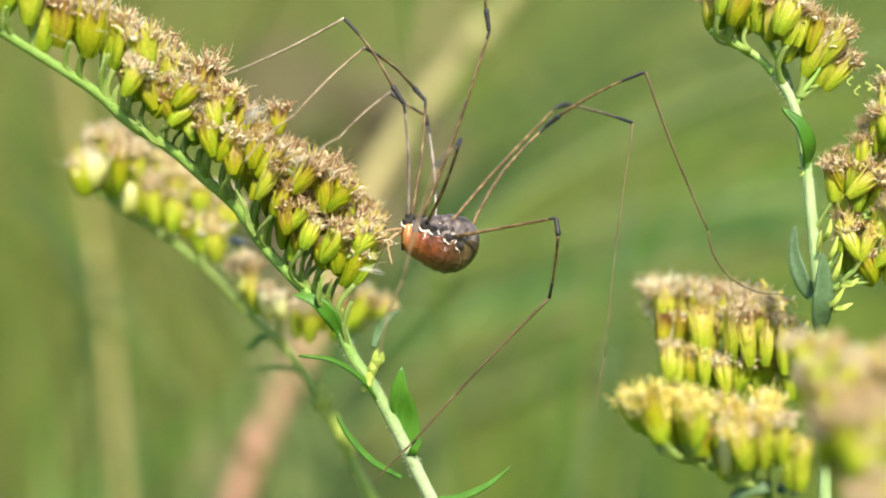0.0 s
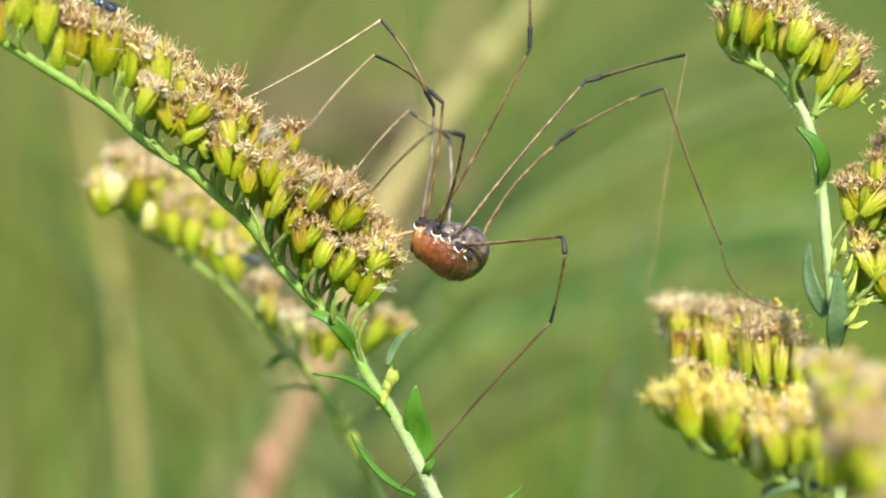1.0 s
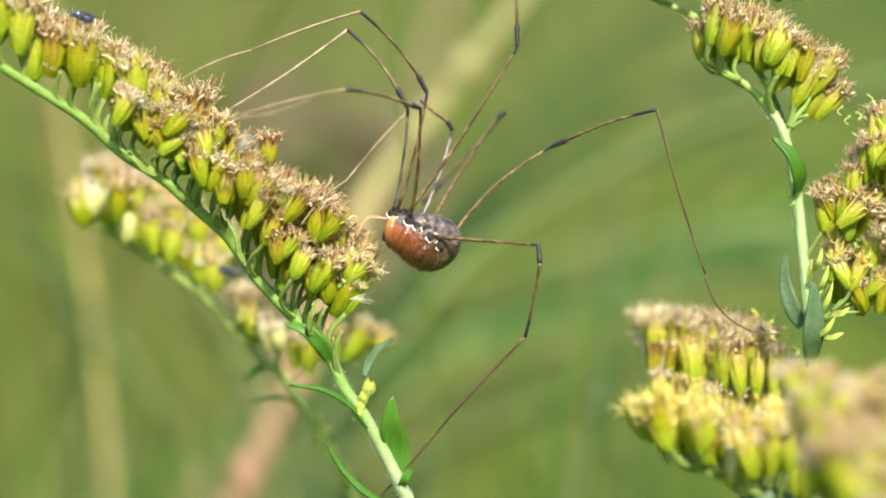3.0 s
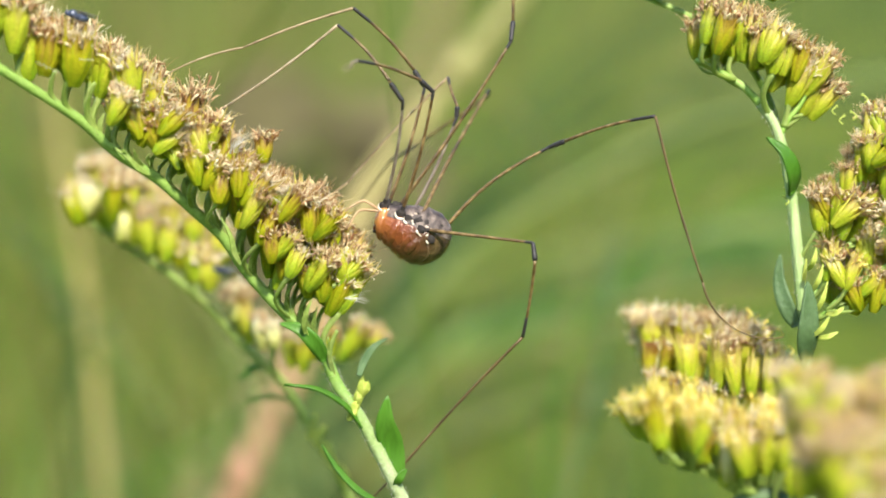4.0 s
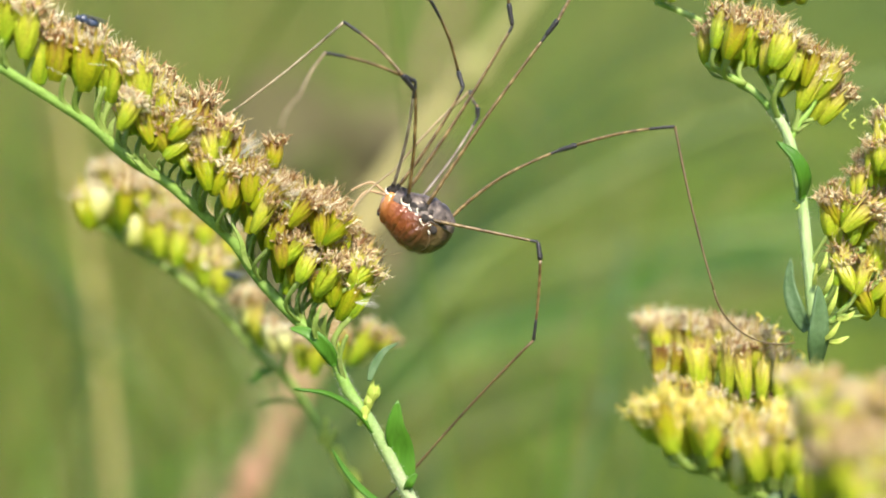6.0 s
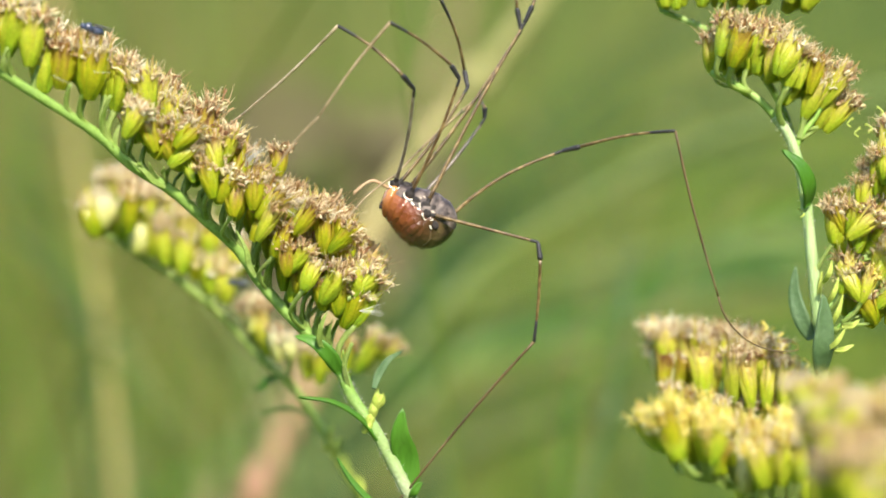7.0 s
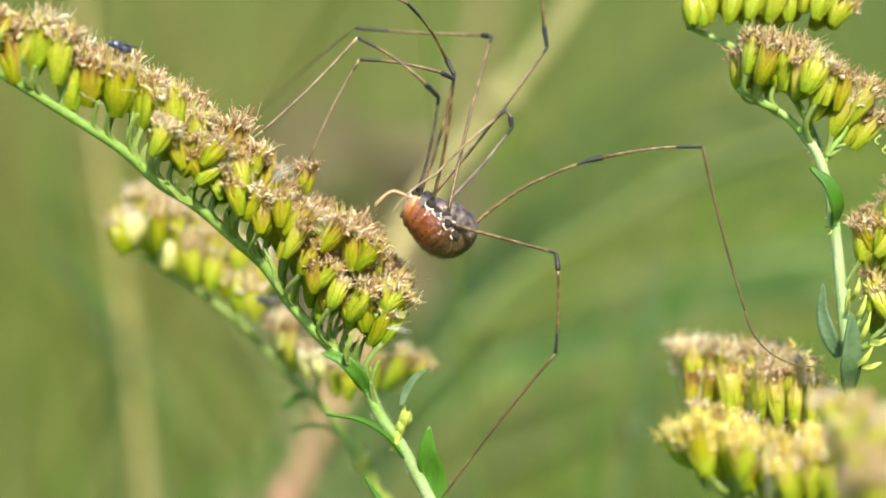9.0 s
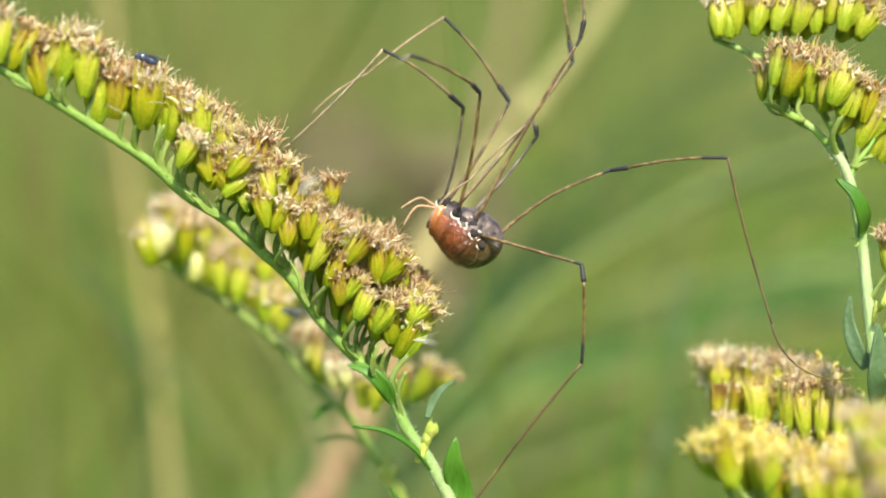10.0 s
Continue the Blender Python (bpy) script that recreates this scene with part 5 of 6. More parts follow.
def hair_fan(plant, off, root, way, spread, count, length):
    """A fan of fine white pappus hairs."""
    bm = bmesh.new()
    for _ in range(count):
        d = (Vector(way) + Vector((rng.gauss(0, spread), rng.gauss(0, spread), rng.gauss(0, spread)))).normalized()
        p = root - off
        e = p + d * length * rng.uniform(0.6, 1.1) * MM
        sweep(bm, [p, (p + e) / 2 + Vector((0, 0, rng.gauss(0, 0.08))) * MM, e], [0.02 * MM, 0.016 * MM, 0.008 * MM], 3, cap=False)
    return part("pappus", bm, M_HAIR, plant, "white silky pappus hairs")


branch_off = branch.location.copy()
hair_fan(branch, branch_off, at(-18.27, -4.0, 8.15), (0.6, -0.3, 0.8), 0.28, 40, 2.6)
hair_fan(branch, branch_off, at(-15.73, -3.0, 5.23), (1, -0.3, -0.3), 0.3, 40, 2.8)
hair_fan(branch, branch_off, at(-8.34, -3.0, -4.39), (1, -0.2, 0.0), 0.14, 10, 2.4)
hair_fan(branch, branch_off, at(-34.09, -10.0, 15.71), (1, 0, -0.5), 0.02, 1, 2.1)
hair_fan(branch, branch_off, at(-30.66, -9.0, 16.02), (1, 0, -0.05), 0.02, 1, 1.6)


# ---- the harvestman ----
spider = tagged(new("harvestman"), "brown long-legged harvestman with grey back and orange belly, feeding on goldenrod", "harvestman")
HIPS = {'L1': (-3.3, -1.2, 0.9), 'L2': (-1.65, -1.9, 1.0), 'L3': (0.05, -2.1, 1.1), 'L4': (0.8, -2.2, 0.6), 'R1': (-3.1, 1.2, 1.0), 'R2': (-2.2, 1.6, 1.2), 'R3': (-0.9, 1.9, 1.3), 'R4': (2.1, 1.7, 0.3)}
# half-profile of the body, front to rear: x, lowest z, highest z, half width; millimetres
PROFILE = [(-3.55, -0.5, 0.35, 0.35), (-3.35, -1.1, 0.75, 0.95), (-2.9, -1.7, 1.0, 1.45), (-2.3, -2.05, 1.35, 1.85), (-1.2, -2.4, 1.95, 2.25), (0.0, -2.7, 2.45, 2.5),
           (1.1, -2.7, 2.6, 2.45), (2.1, -2.3, 2.4, 2.1), (2.8, -1.65, 1.9, 1.6), (3.25, -0.8, 1.25, 1.0), (3.42, -0.15, 0.6, 0.4)]


def shell(upper):
    """The back (upper) or the belly of the body, a lofted half."""
    bm = bmesh.new()
    fine = []
    prof = PROFILE
    for (a, b) in zip(prof, prof[1:]):
        for k in range(4):
            t = k / 4
            fine.append([u + (v - u) * t for u, v in zip(a, b)])
    fine.append(list(prof[-1]))
    rows = []
    for x, lo, hi, w in fine:
        mid, half = (lo + hi) / 2, (hi - lo) / 2
        seam = min(0.45 + 0.14 * x, hi - 0.05)
        a0 = math.asin(max(-0.95, min(0.95, (seam - mid) / half)))
        row = []
        for k in range(25):
            t = k / 24
            a = a0 + (math.pi - 2 * a0) * t if upper else a0 - (math.pi + 2 * a0) * t
            grow = 1.015 if upper else 1.0
            ridge = 0.05 * math.sin(x * 5.2) if (upper and x > -0.5) else 0.03 * math.sin(x * 6.5)
            row.append(bm.verts.new((x * MM, -(w * grow) * math.cos(a) * (1 + ridge * 0.4) * MM, (mid + half * grow * math.sin(a) * (1 + ridge * 0.5)) * MM)))
        rows.append(row)
    for a, b in zip(rows, rows[1:]):
        for k in range(24):
            bm.faces.new((a[k], a[k + 1], b[k + 1], b[k]))
    bm.faces.new(rows[0])
    bm.faces.new(rows[-1][::-1])
    bmesh.ops.recalc_face_normals(bm, faces=bm.faces)
    return bm


def on_body(x, z, out=0.0):
    """A place on the near side of the body at x, z, in millimetres."""
    k = max(i for i in range(len(PROFILE) - 1) if PROFILE[i][0] <= x)
    t = (x - PROFILE[k][0]) / (PROFILE[k + 1][0] - PROFILE[k][0])
    lo, hi, w = [u + (v - u) * t for u, v in zip(PROFILE[k][1:], PROFILE[k + 1][1:])]
    h = max(-0.97, min(0.97, (z - (lo + hi) / 2) / ((hi - lo) / 2)))
    return Vector((x, -(w * 1.015 + out) * math.sqrt(1 - h * h), z)) * MM


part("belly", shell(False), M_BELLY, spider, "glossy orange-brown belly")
part("back", shell(True), M_BACK, spider, "grey mottled back")
for k in range(4):
    # folds across the belly, slanting back
    bm = bmesh.new()
    x = -0.9 + 0.85 * k
    way = [on_body(min(x + 0.32 * q - 0.05 * q * q, 3.0), -0.35 - 0.3 * q, -0.07) for q in range(6)]
    sweep(bm, way, [0.11 * MM * math.sin(math.pi * (0.12 + 0.76 * q / 5)) for q in range(6)], 7)
    part("belly_fold", bm, M_BELLY if k < 3 else M_BELLY_PALE, spider, "oblique fold of the belly")
tubercle = part("eye_mound", lump(0.42, (1.1, 0.8, 1.1)), M_COXA, spider, "black eye mound")
tubercle.location = (-2.45 * MM, 0, 1.2 * MM)
jaw = part("mouthparts", lump(0.55, (0.7, 1.2, 1.5)), M_BELLY, spider)
jaw.location = (-2.95 * MM, -0.1 * MM, -1.0 * MM)
jaw_tip = part("jaw_tip", lump(0.22, (0.7, 1.0, 1.2)), M_COXA, jaw, "black jaw tip")
jaw_tip.location = (-0.05 * MM, -0.3 * MM, -0.55 * MM)
for key, (x, y, z) in HIPS.items():
    s = 1 if y > 0 else -1
    coxa = part("coxa", lump(0.40, (1.2, 0.45, 1.0)), M_COXA, spider, "black leg base")
    coxa.matrix_basis = pose(x * MM, (y + 0.06 * s) * MM, (z - 0.15) * MM, -12 * s, -25, 0)
    bm = bmesh.new()
    arc = [Vector((0.52 * math.cos(a), 0.18 * s, 0.44 * math.sin(a))) * MM for a in [math.pi * (0.9 + 0.95 * k / 10) for k in range(11)]]
    sweep(bm, arc, [0.10 * MM * math.sin(math.pi * (0.12 + 0.76 * k / 10)) for k in range(11)], 6)
    part("coxa_rim", bm, M_IVORY, coxa, "ivory rim")
    bm = bmesh.new()
    a = Vector((x * 0.95, y * 0.85, z - 0.25)) * MM
    b = Vector((x * 0.62 - 0.2, y * 0.45, -2.3 + 0.25 * abs(x) * 0.4)) * MM
    bulge = Vector((0, s * 0.52, -0.25)) * MM
    sweep(bm, spline([a, (a + b) / 2 + bulge, b], 6), [0.46 * MM * f for f in (0.7, 0.9, 1.0, 1.05, 1.1, 1.1, 1.1, 1.05, 1.0, 0.95, 0.85, 0.7, 0.5)], 10)
    part("coxa_plate", bm, M_BELLY, spider, "orange leg segment along the belly")
# black plates with white scalloped edges along the seam between back and belly
for x, z, big in ((-0.85, 0.62, 0.95), (0.55, 0.36, 0.8), (1.75, 0.0, 0.75)):
    plate = part("seam_plate", lump(0.36, (1.2, 0.32, 0.95)), M_COXA, spider, "black plate on the seam of the body")
    plate.matrix_basis = Matrix.Translation(on_body(x, z + 0.15)) @ pose(0, 0, 0, 8, 20, 0)
    bm = bmesh.new()
    arc = [on_body(x + 0.34 * math.cos(a), z + 0.30 * math.sin(a), 0.07) for a in [math.pi * (1.12 + 0.55 * big * k / 8) for k in range(9)]]
    sweep(bm, [plate.matrix_basis.inverted() @ q for q in arc], [0.11 * big * MM * (math.sin(math.pi * (0.1 + 0.8 * k / 8)) + 0.3 * math.sin(k * 2.3 + x)) for k in range(9)], 6)
    part("seam_rim", bm, M_IVORY, plate, "white scalloped edge")
spots = random.Random(21)
for k in range(15):
    x = spots.uniform(-1.2, 3.0)
    z = spots.uniform(0.75 + 0.05 * x, 2.0 - 0.08 * (x - 1) ** 2)
    dark = k % 3
    mark = part("back_mark", lump(spots.uniform(0.07, 0.16), (1.4, 0.3, 0.9)), M_COXA if dark else M_PALE_MARK, spider, "black mark" if dark else "pale fleck")
    mark.matrix_basis = Matrix.Translation(on_body(x, z)) @ pose(0, 0, 0, -30 * z, spots.uniform(-30, 30), 0)


def limb(name, length, radii, material, parent, label="", bow=0.0, knots=0, sides=8, hairs=0, seed=0):
    """A leg piece from its root at the origin along +Z; bow bends it sideways; knots adds faint joints along it."""
    bm = bmesh.new()
    n = 14
    line, rad = [], []
    for i in range(n + 1):
        t = i / n
        line.append(Vector((bow * math.sin(math.pi * t), 0, length * t)) * MM)
        r = radii[0] + (radii[1] - radii[0]) * t
        if knots and i % 3 == 0:
            r *= 1.18
        rad.append(r * MM)
    sweep(bm, line, rad, sides)
    r = random.Random(seed)
    for _ in range(hairs):
        t = r.random()
        p = Vector((bow * math.sin(math.pi * t), 0, length * t)) * MM
        a = r.random() * 6.283
        q = p + Vector((math.cos(a) * 0.28, math.sin(a) * 0.28, 0.2)) * MM
        sweep(bm, [p, q], [0.02 * MM, 0.008 * MM], 3, cap=False)
    return part(name, bm, material, parent, label)


def limb_end(name, length, bow, start, radii, parent, label):
    """The dark far end of a leg piece, a sleeve round its bowed line from start (0 to 1) on."""
    bm = bmesh.new()
    ts = [start + (1 - start) * k / 6 for k in range(7)]
    rr = [(radii[0] + (radii[1] - radii[0]) * k / 6) * MM * (0.93 if k == 0 else 1) for k in range(7)]
    sweep(bm, [Vector((bow * math.sin(math.pi * t), 0, length * t)) * MM for t in ts], rr, 8)
    return part(name, bm, M_PATELLA, parent, label)


def knee(length, radius, parent):
    bm = bmesh.new()
    prof = [(0.0, 0.75), (0.12, 1.0), (0.3, 1.0), (0.55, 1.05), (0.8, 1.25), (0.93, 1.15), (1.0, 0.75)]
    sweep(bm, [Vector((0, 0, length * t)) * MM for t, f in prof], [radius * f * MM for t, f in prof], 9)
    return part("patella", bm, M_PATELLA, parent, "black knee joint")


# lengths of femur, patella, tibia, metatarsus, tarsus in millimetres
LENGTHS = {'L1': (10.26, 1.93, 7.21, 12.6, 5.0),
           'R1': (10.95, 1.8, 7.79, 10.36, 7.0),
           'L2': (11.1, 1.51, 7.14, 10.06, 7.0),
           'R2': (17.89, 2.05, 8.05, 12.51, 8.0),
           'R3': (9.49, 1.0, 3.73, 13.1, 7.0),
           'L3': (18.72, 1.71, 11.65, 20.97, 5.4),
           'L4': (9.86, 1.61, 7.23, 17.64, 5.0),
           'R4': (13.0, 1.7, 8.86, 15.1, 9.5)}
GREY = ("R3", "L1")
legs = {}
for n_leg, (key, ls) in enumerate(LENGTHS.items()):
    thick = 0.92 if key in GREY else 1.0
    bow = {"R4": -0.85, "L3": -0.2, "L4": 0.0}.get(key, 0.25)
    fem = limb("femur", ls[0], (0.168 * thick, 0.122 * thick), M_FEMUR_GREY if key in GREY else M_FEMUR, spider, "", bow, 0, hairs=14, seed=n_leg)
    limb_end("femur_tip", ls[0], bow, 1 - 0.8 / ls[0], (0.128, 0.14), fem, "dark end of the thigh")
    root = limb("trochanter", 0.55, (0.24, 0.19), M_COXA, fem, "black joint at the root of the leg")
    pat = knee(ls[1], 0.205, spider)
    bow = {"R4": -0.3, "L1": 0.32, "R1": 0.32, "L2": 0.25}.get(key, -0.1)
    tib = limb("tibia", ls[2], (0.142, 0.112), M_FEMUR, spider, "", bow, 0, hairs=10, seed=n_leg + 20)
    limb_end("tibia_tip", ls[2], bow, 0.74, (0.135, 0.15), tib, "dark end of the shin")
    met = limb("metatarsus", ls[3], (0.125, 0.10) if key == "L4" else (0.075, 0.045) if key == "L3" else (0.12, 0.085), M_TARSUS_DARK if key in ("L4", "R4") else M_TARSUS_PALE if key == "L1" else M_TARSUS_DUSKY if key == "L3" else M_TARSUS, spider, "thin thread-like leg end", -0.2 if key == "L1" else 0.2, 1, 6)
    toe_bm = bmesh.new()
    curl = {"R4": 1.6, "L1": 0.25, "L4": 0.15}.get(key, 0.35)
    pts, p, d = [], Vector((0, 0, 0)), curl / 2
    for i in range(15):
        pts.append(p * MM)
        p = p + Vector((math.sin(d), 0, math.cos(d))) * ls[4] / 14
        d += curl / 14 * (-1)
    sweep(toe_bm, pts, [((0.07 if key == "L3" else 0.10) - 0.04 * i / 14) * MM for i in range(15)], 6)
    toe = part("tarsus", toe_bm, M_TARSUS_DARK if key in ("L4", "R4") else M_TARSUS_PALE if key == "L1" else M_TARSUS_DUSKY if key == "L3" else M_TARSUS, spider, "thread-like curling foot")
    legs[key] = (fem, pat, tib, met, toe)
palps = []
for s in (-1, 1):
    bm = bmesh.new()
    line = spline([(0, 0, 0), (-0.8, 0.1 * s, 0.3), (-1.5, 0.25 * s, 0.42), (-1.75, 0.28 * s, 0.30), (-2.3, 0.3 * s, -0.25), (-2.7, 0.3 * s, -0.75)], 4)
    sweep(bm, [p * 1.2 * MM for p in line], [0.118 * MM * (1.1 - 0.5 * i / len(line)) * (1 + 0.2 * (i % 4 == 0)) for i in range(len(line))], 7)
    palps.append(part("pedipalp", bm, M_PALP, spider, "tan feeler beside the mouth"))


# ---- what moves ----
def smooth_rows(rows):
    """The rows of joints filled in to every tenth of a second, smoothly."""
    ts = [r[0] for r in rows]
    vals = np.array([[c for p in r[1:] for c in p] for r in rows], float)
    slope = np.zeros_like(vals)
    for i in range(len(ts)):
        a, b = max(i - 1, 0), min(i + 1, len(ts) - 1)
        slope[i] = (vals[b] - vals[a]) / (ts[b] - ts[a])
    for i in range(101):
        t = i / 10
        k = min(max(j for j in range(len(ts)) if ts[j] <= t + 1e-6), len(ts) - 2)
        h = ts[k + 1] - ts[k]
        u = (t - ts[k]) / h
        v = (2 * u ** 3 - 3 * u * u + 1) * vals[k] + (u ** 3 - 2 * u * u + u) * h * slope[k] + (3 * u * u - 2 * u ** 3) * vals[k + 1] + (u ** 3 - u * u) * h * slope[k + 1]
        yield t, v


def along(p, q):
    """The pose of a limb at p that points to q, its bow in the upright plane across the view."""
    z = (q - p).normalized()
    y = Vector((0, 1, 0)) - z * z.y
    y = y.normalized() if y.length > 1e-4 else Vector((0, 0, 1))
    x = y.cross(z)
    return Matrix.Translation(p) @ Matrix((x, y, z)).transposed().to_4x4()


def motions():
    # seconds, then x, y, z of the body in millimetres and its tilt
    body_rows = [(0, -1.21, 0.0, -1.93, 17),
                 (0.5, -1.42, 0.0, -1.36, 22),
                 (1, -1.59, 0.0, -0.96, 25),
                 (1.5, -1.43, 0.0, -0.24, 26),
                 (2, -1.33, 0.0, 0.5, 27),
                 (2.5, -1.8, 0.0, 0.62, 27),
                 (4, -2.38, 0.0, 1.46, 29),
                 (4.5, -2.46, 0.0, 1.75, 31),
                 (5, -2.62, 0.0, 2.01, 34),
                 (5.5, -2.84, 0.0, 2.36, 36),
                 (7, -3.2, 0.0, 4.1, 39),
                 (7.5, -3.37, 0.0, 4.68, 40),
                 (8, -3.51, 0.0, 4.83, 40),
                 (8.5, -3.86, 0.0, 4.8, 40),
                 (9, -3.74, 0.0, 4.75, 40),
                 (9.5, -3.89, 0.0, 4.82, 40),
                 (10, -3.76, 0.0, 4.94, 40)]
    base = {}
    rows = []
    for t, v in smooth_rows([(r[0], r[1:]) for r in body_rows]):
        p = at(*v[:3])
        base[round(t, 1)] = pose(*p, 0, v[3], 0)
        rows.append((t, base[round(t, 1)]))
    walk(spider, rows)
    # seconds, then knee, knee's end, shin's end, ankle, toe of each leg in millimetres
    tracks = {
        'L1': [
            (0, (-4.39, -2.82, 10.02), (-5.42, -2.82, 11.66), (-9.63, -2.82, 17.52), (-19.54, 3.92, 13.34), (-23.47, 6.6, 11.65)),
            (0.5, (-3.73, -1.2, 10.96), (-4.57, -1.2, 12.69), (-8.79, -1.2, 18.54), (-19.43, 3.37, 13.26), (-23.65, 5.18, 11.14)),
            (1, (-3.02, -2.07, 11.4), (-3.8, -2.96, 12.93), (-7.64, -2.35, 19), (-18.62, -1.09, 12.64), (-22.98, -0.59, 10.09)),
            (1.5, (-3.09, -3.96, 11.85), (-3.97, -4.65, 13.43), (-8.18, -3.55, 19.18), (-18.91, -1.74, 12.52), (-23.16, -1.02, 9.85)),
            (2, (-3.04, -5.2, 12.21), (-4.01, -5.75, 13.78), (-8.46, -4.32, 19.28), (-19.13, -2.86, 12.44), (-23.36, -2.27, 9.69)),
            (2.5, (-3.2, -5.94, 11.94), (-4.08, -5.94, 13.66), (-8.35, -3.57, 18.96), (-19.04, -2.4, 12.09), (-23.28, -1.94, 9.33)),
            (4, (-3.18, -6.32, 12.58), (-4.24, -6.32, 14.19), (-8.86, -4.24, 19.33), (-18.9, -0.35, 12.48), (-22.88, 1.19, 9.73)),
            (4.5, (-3.04, -6, 13.1), (-4.05, -6.86, 14.5), (-8.83, -4.9, 19.53), (-18.89, -1.55, 12.43), (-22.89, -0.22, 9.58)),
            (5, (-2.92, -6.06, 13.42), (-3.82, -7.23, 14.66), (-8.86, -6.03, 19.67), (-18.85, -2.95, 12.33), (-22.81, -1.72, 9.39)),
            (5.5, (-2.94, -6.5, 13.57), (-3.9, -7.58, 14.85), (-8.77, -5.46, 19.73), (-18.86, -2.67, 12.42), (-22.86, -1.56, 9.49)),
            (7, (-3.48, -7.66, 14.65), (-4.46, -8.88, 15.77), (-10.02, -7.33, 20.1), (-18.84, -1.85, 12.67), (-22.34, 0.32, 9.68)),
            (7.5, (-3.68, -7.9, 15.09), (-4.76, -9.03, 16.21), (-10.33, -7.04, 20.33), (-19.17, -1.66, 12.84), (-22.68, 0.48, 9.84)),
            (8, (-3.82, -7.84, 15.28), (-4.85, -9.12, 16.29), (-10.54, -7.56, 20.44), (-19.31, -2.24, 12.81), (-22.79, -0.13, 9.75)),
            (8.5, (-3.97, -7.66, 15.36), (-4.95, -8.89, 16.47), (-10.66, -7.09, 20.49), (-19.36, -1.67, 12.86), (-22.81, 0.48, 9.8)),
            (9, (-3.71, -7.41, 15.47), (-4.8, -8.6, 16.54), (-10.64, -7.33, 20.58), (-19.35, -2.16, 12.78), (-22.81, -0.11, 9.65)),
            (9.5, (-3.86, -7.28, 15.65), (-5.04, -8.41, 16.68), (-10.77, -6.66, 20.71), (-19.23, -1.23, 12.81), (-22.59, 0.92, 9.65)),
            (10, (-3.82, -7.52, 15.6), (-5.01, -8.65, 16.63), (-10.73, -6.8, 20.61), (-19.33, -1.52, 12.76), (-22.74, 0.58, 9.61))],
        'R1': [
            (0, (-2.59, 3.06, 10.65), (-3.66, 3.86, 11.85), (-7.88, -1.87, 15.02), (-13.7, -7.79, 8.83), (-17.63, -11.79, 4.64)),
            (0.5, (-2.78, 2.75, 11.5), (-3.85, 3.61, 12.66), (-8.46, -2.0, 15.47), (-13.35, -8.68, 9.23), (-16.65, -13.19, 5.02)),
            (1, (-2.27, 2.16, 12.03), (-3.49, 2.84, 13.17), (-8.25, -2.69, 15.91), (-13.38, -9.1, 9.59), (-16.85, -13.44, 5.32)),
            (1.5, (-1.57, 2.11, 12.7), (-2.73, 2.32, 14.06), (-7.44, -3.24, 16.82), (-13.16, -8.72, 10.15), (-17.03, -12.43, 5.65)),
            (2, (-0.9, 8.94, 10.04), (-1.69, 10.53, 9.74), (-5.21, 3.94, 7.53), (-7.44, -5.26, 3.32), (-8.94, -11.47, 0.47)),
            (2.5, (-1.29, 1.2, 13.49), (-2.45, 1.2, 14.88), (-7.55, -2.37, 19.56), (-15.66, -6.46, 14.58), (-21.15, -9.23, 11.22)),
            (4, (-1.34, 1.2, 14.29), (-2.3, 1.2, 15.82), (-7.65, -0.73, 21.14), (-17.26, -2.14, 17.53), (-23.75, -3.09, 15.1)),
            (4.5, (1.2, 1.2, 13.48), (0.48, 1.64, 15.08), (-4.17, 1.64, 21.33), (-10.74, -3.8, 15.45), (-15.18, -7.48, 11.47)),
            (5, (2.06, 1.2, 13.24), (1.31, 1.2, 14.88), (-2.84, 1.2, 21.47), (-10.19, 1.2, 14.18), (-15.17, 1.2, 9.25)),
            (5.5, (1.12, 1.2, 14.22), (0.57, 1.95, 15.76), (-2.57, -1.55, 21.97), (-11.25, -6.39, 19.06), (-17.12, -9.66, 17.09)),
            (7, (1.17, 3.55, 15.57), (0.87, 4.36, 17.16), (-1.25, -0.28, 23.05), (-5.5, -9.53, 24.96), (-8.38, -15.78, 26.25)),
            (7.5, (-0.83, 3.46, 17.26), (-1.85, 3.81, 18.71), (-7.08, 0.53, 23.45), (-14.86, -3.1, 17.64), (-20.11, -5.55, 13.72)),
            (8, (0.6, 4.32, 16.3), (-0.26, 5.16, 17.64), (-4.88, 5.16, 23.92), (-12.37, 5.16, 16.76), (-17.43, 5.16, 11.92)),
            (8.5, (0.25, 3.82, 16.44), (-0.42, 4.12, 18.09), (-4.03, 1.06, 24.28), (-11.23, -5.44, 20.64), (-16.09, -9.83, 18.18)),
            (9, (-2.42, 1.2, 18.02), (-3.17, 1.86, 19.52), (-6.54, -3.57, 23.97), (-11.94, -12.39, 24.65), (-15.59, -18.34, 25.12)),
            (9.5, (-1.79, 1.2, 17.83), (-2.79, 1.2, 19.33), (-8.02, -2.03, 24.11), (-14.26, -8.75, 19.29), (-18.47, -13.29, 16.03)),
            (10, (0.14, 3.1, 16.89), (-0.86, 3.1, 18.39), (-5.74, 3.1, 24.46), (-12.31, -2.7, 18.92), (-16.74, -6.61, 15.17))],
        'L2': [
            (0, (0.53, -9.77, 6.74), (0.19, -11.04, 5.99), (-1.47, -17.73, 4.14), (-4.3, -15.0, -5.2), (-6.2, -13.0, -11.6)),
            (0.25, (0.13, -10.15, 6.76), (-0.25, -11.41, 6.01), (-2.06, -17.6, 3.15), (-4.6, -14.9, -6.3), (-6.3, -13.0, -12.9)),
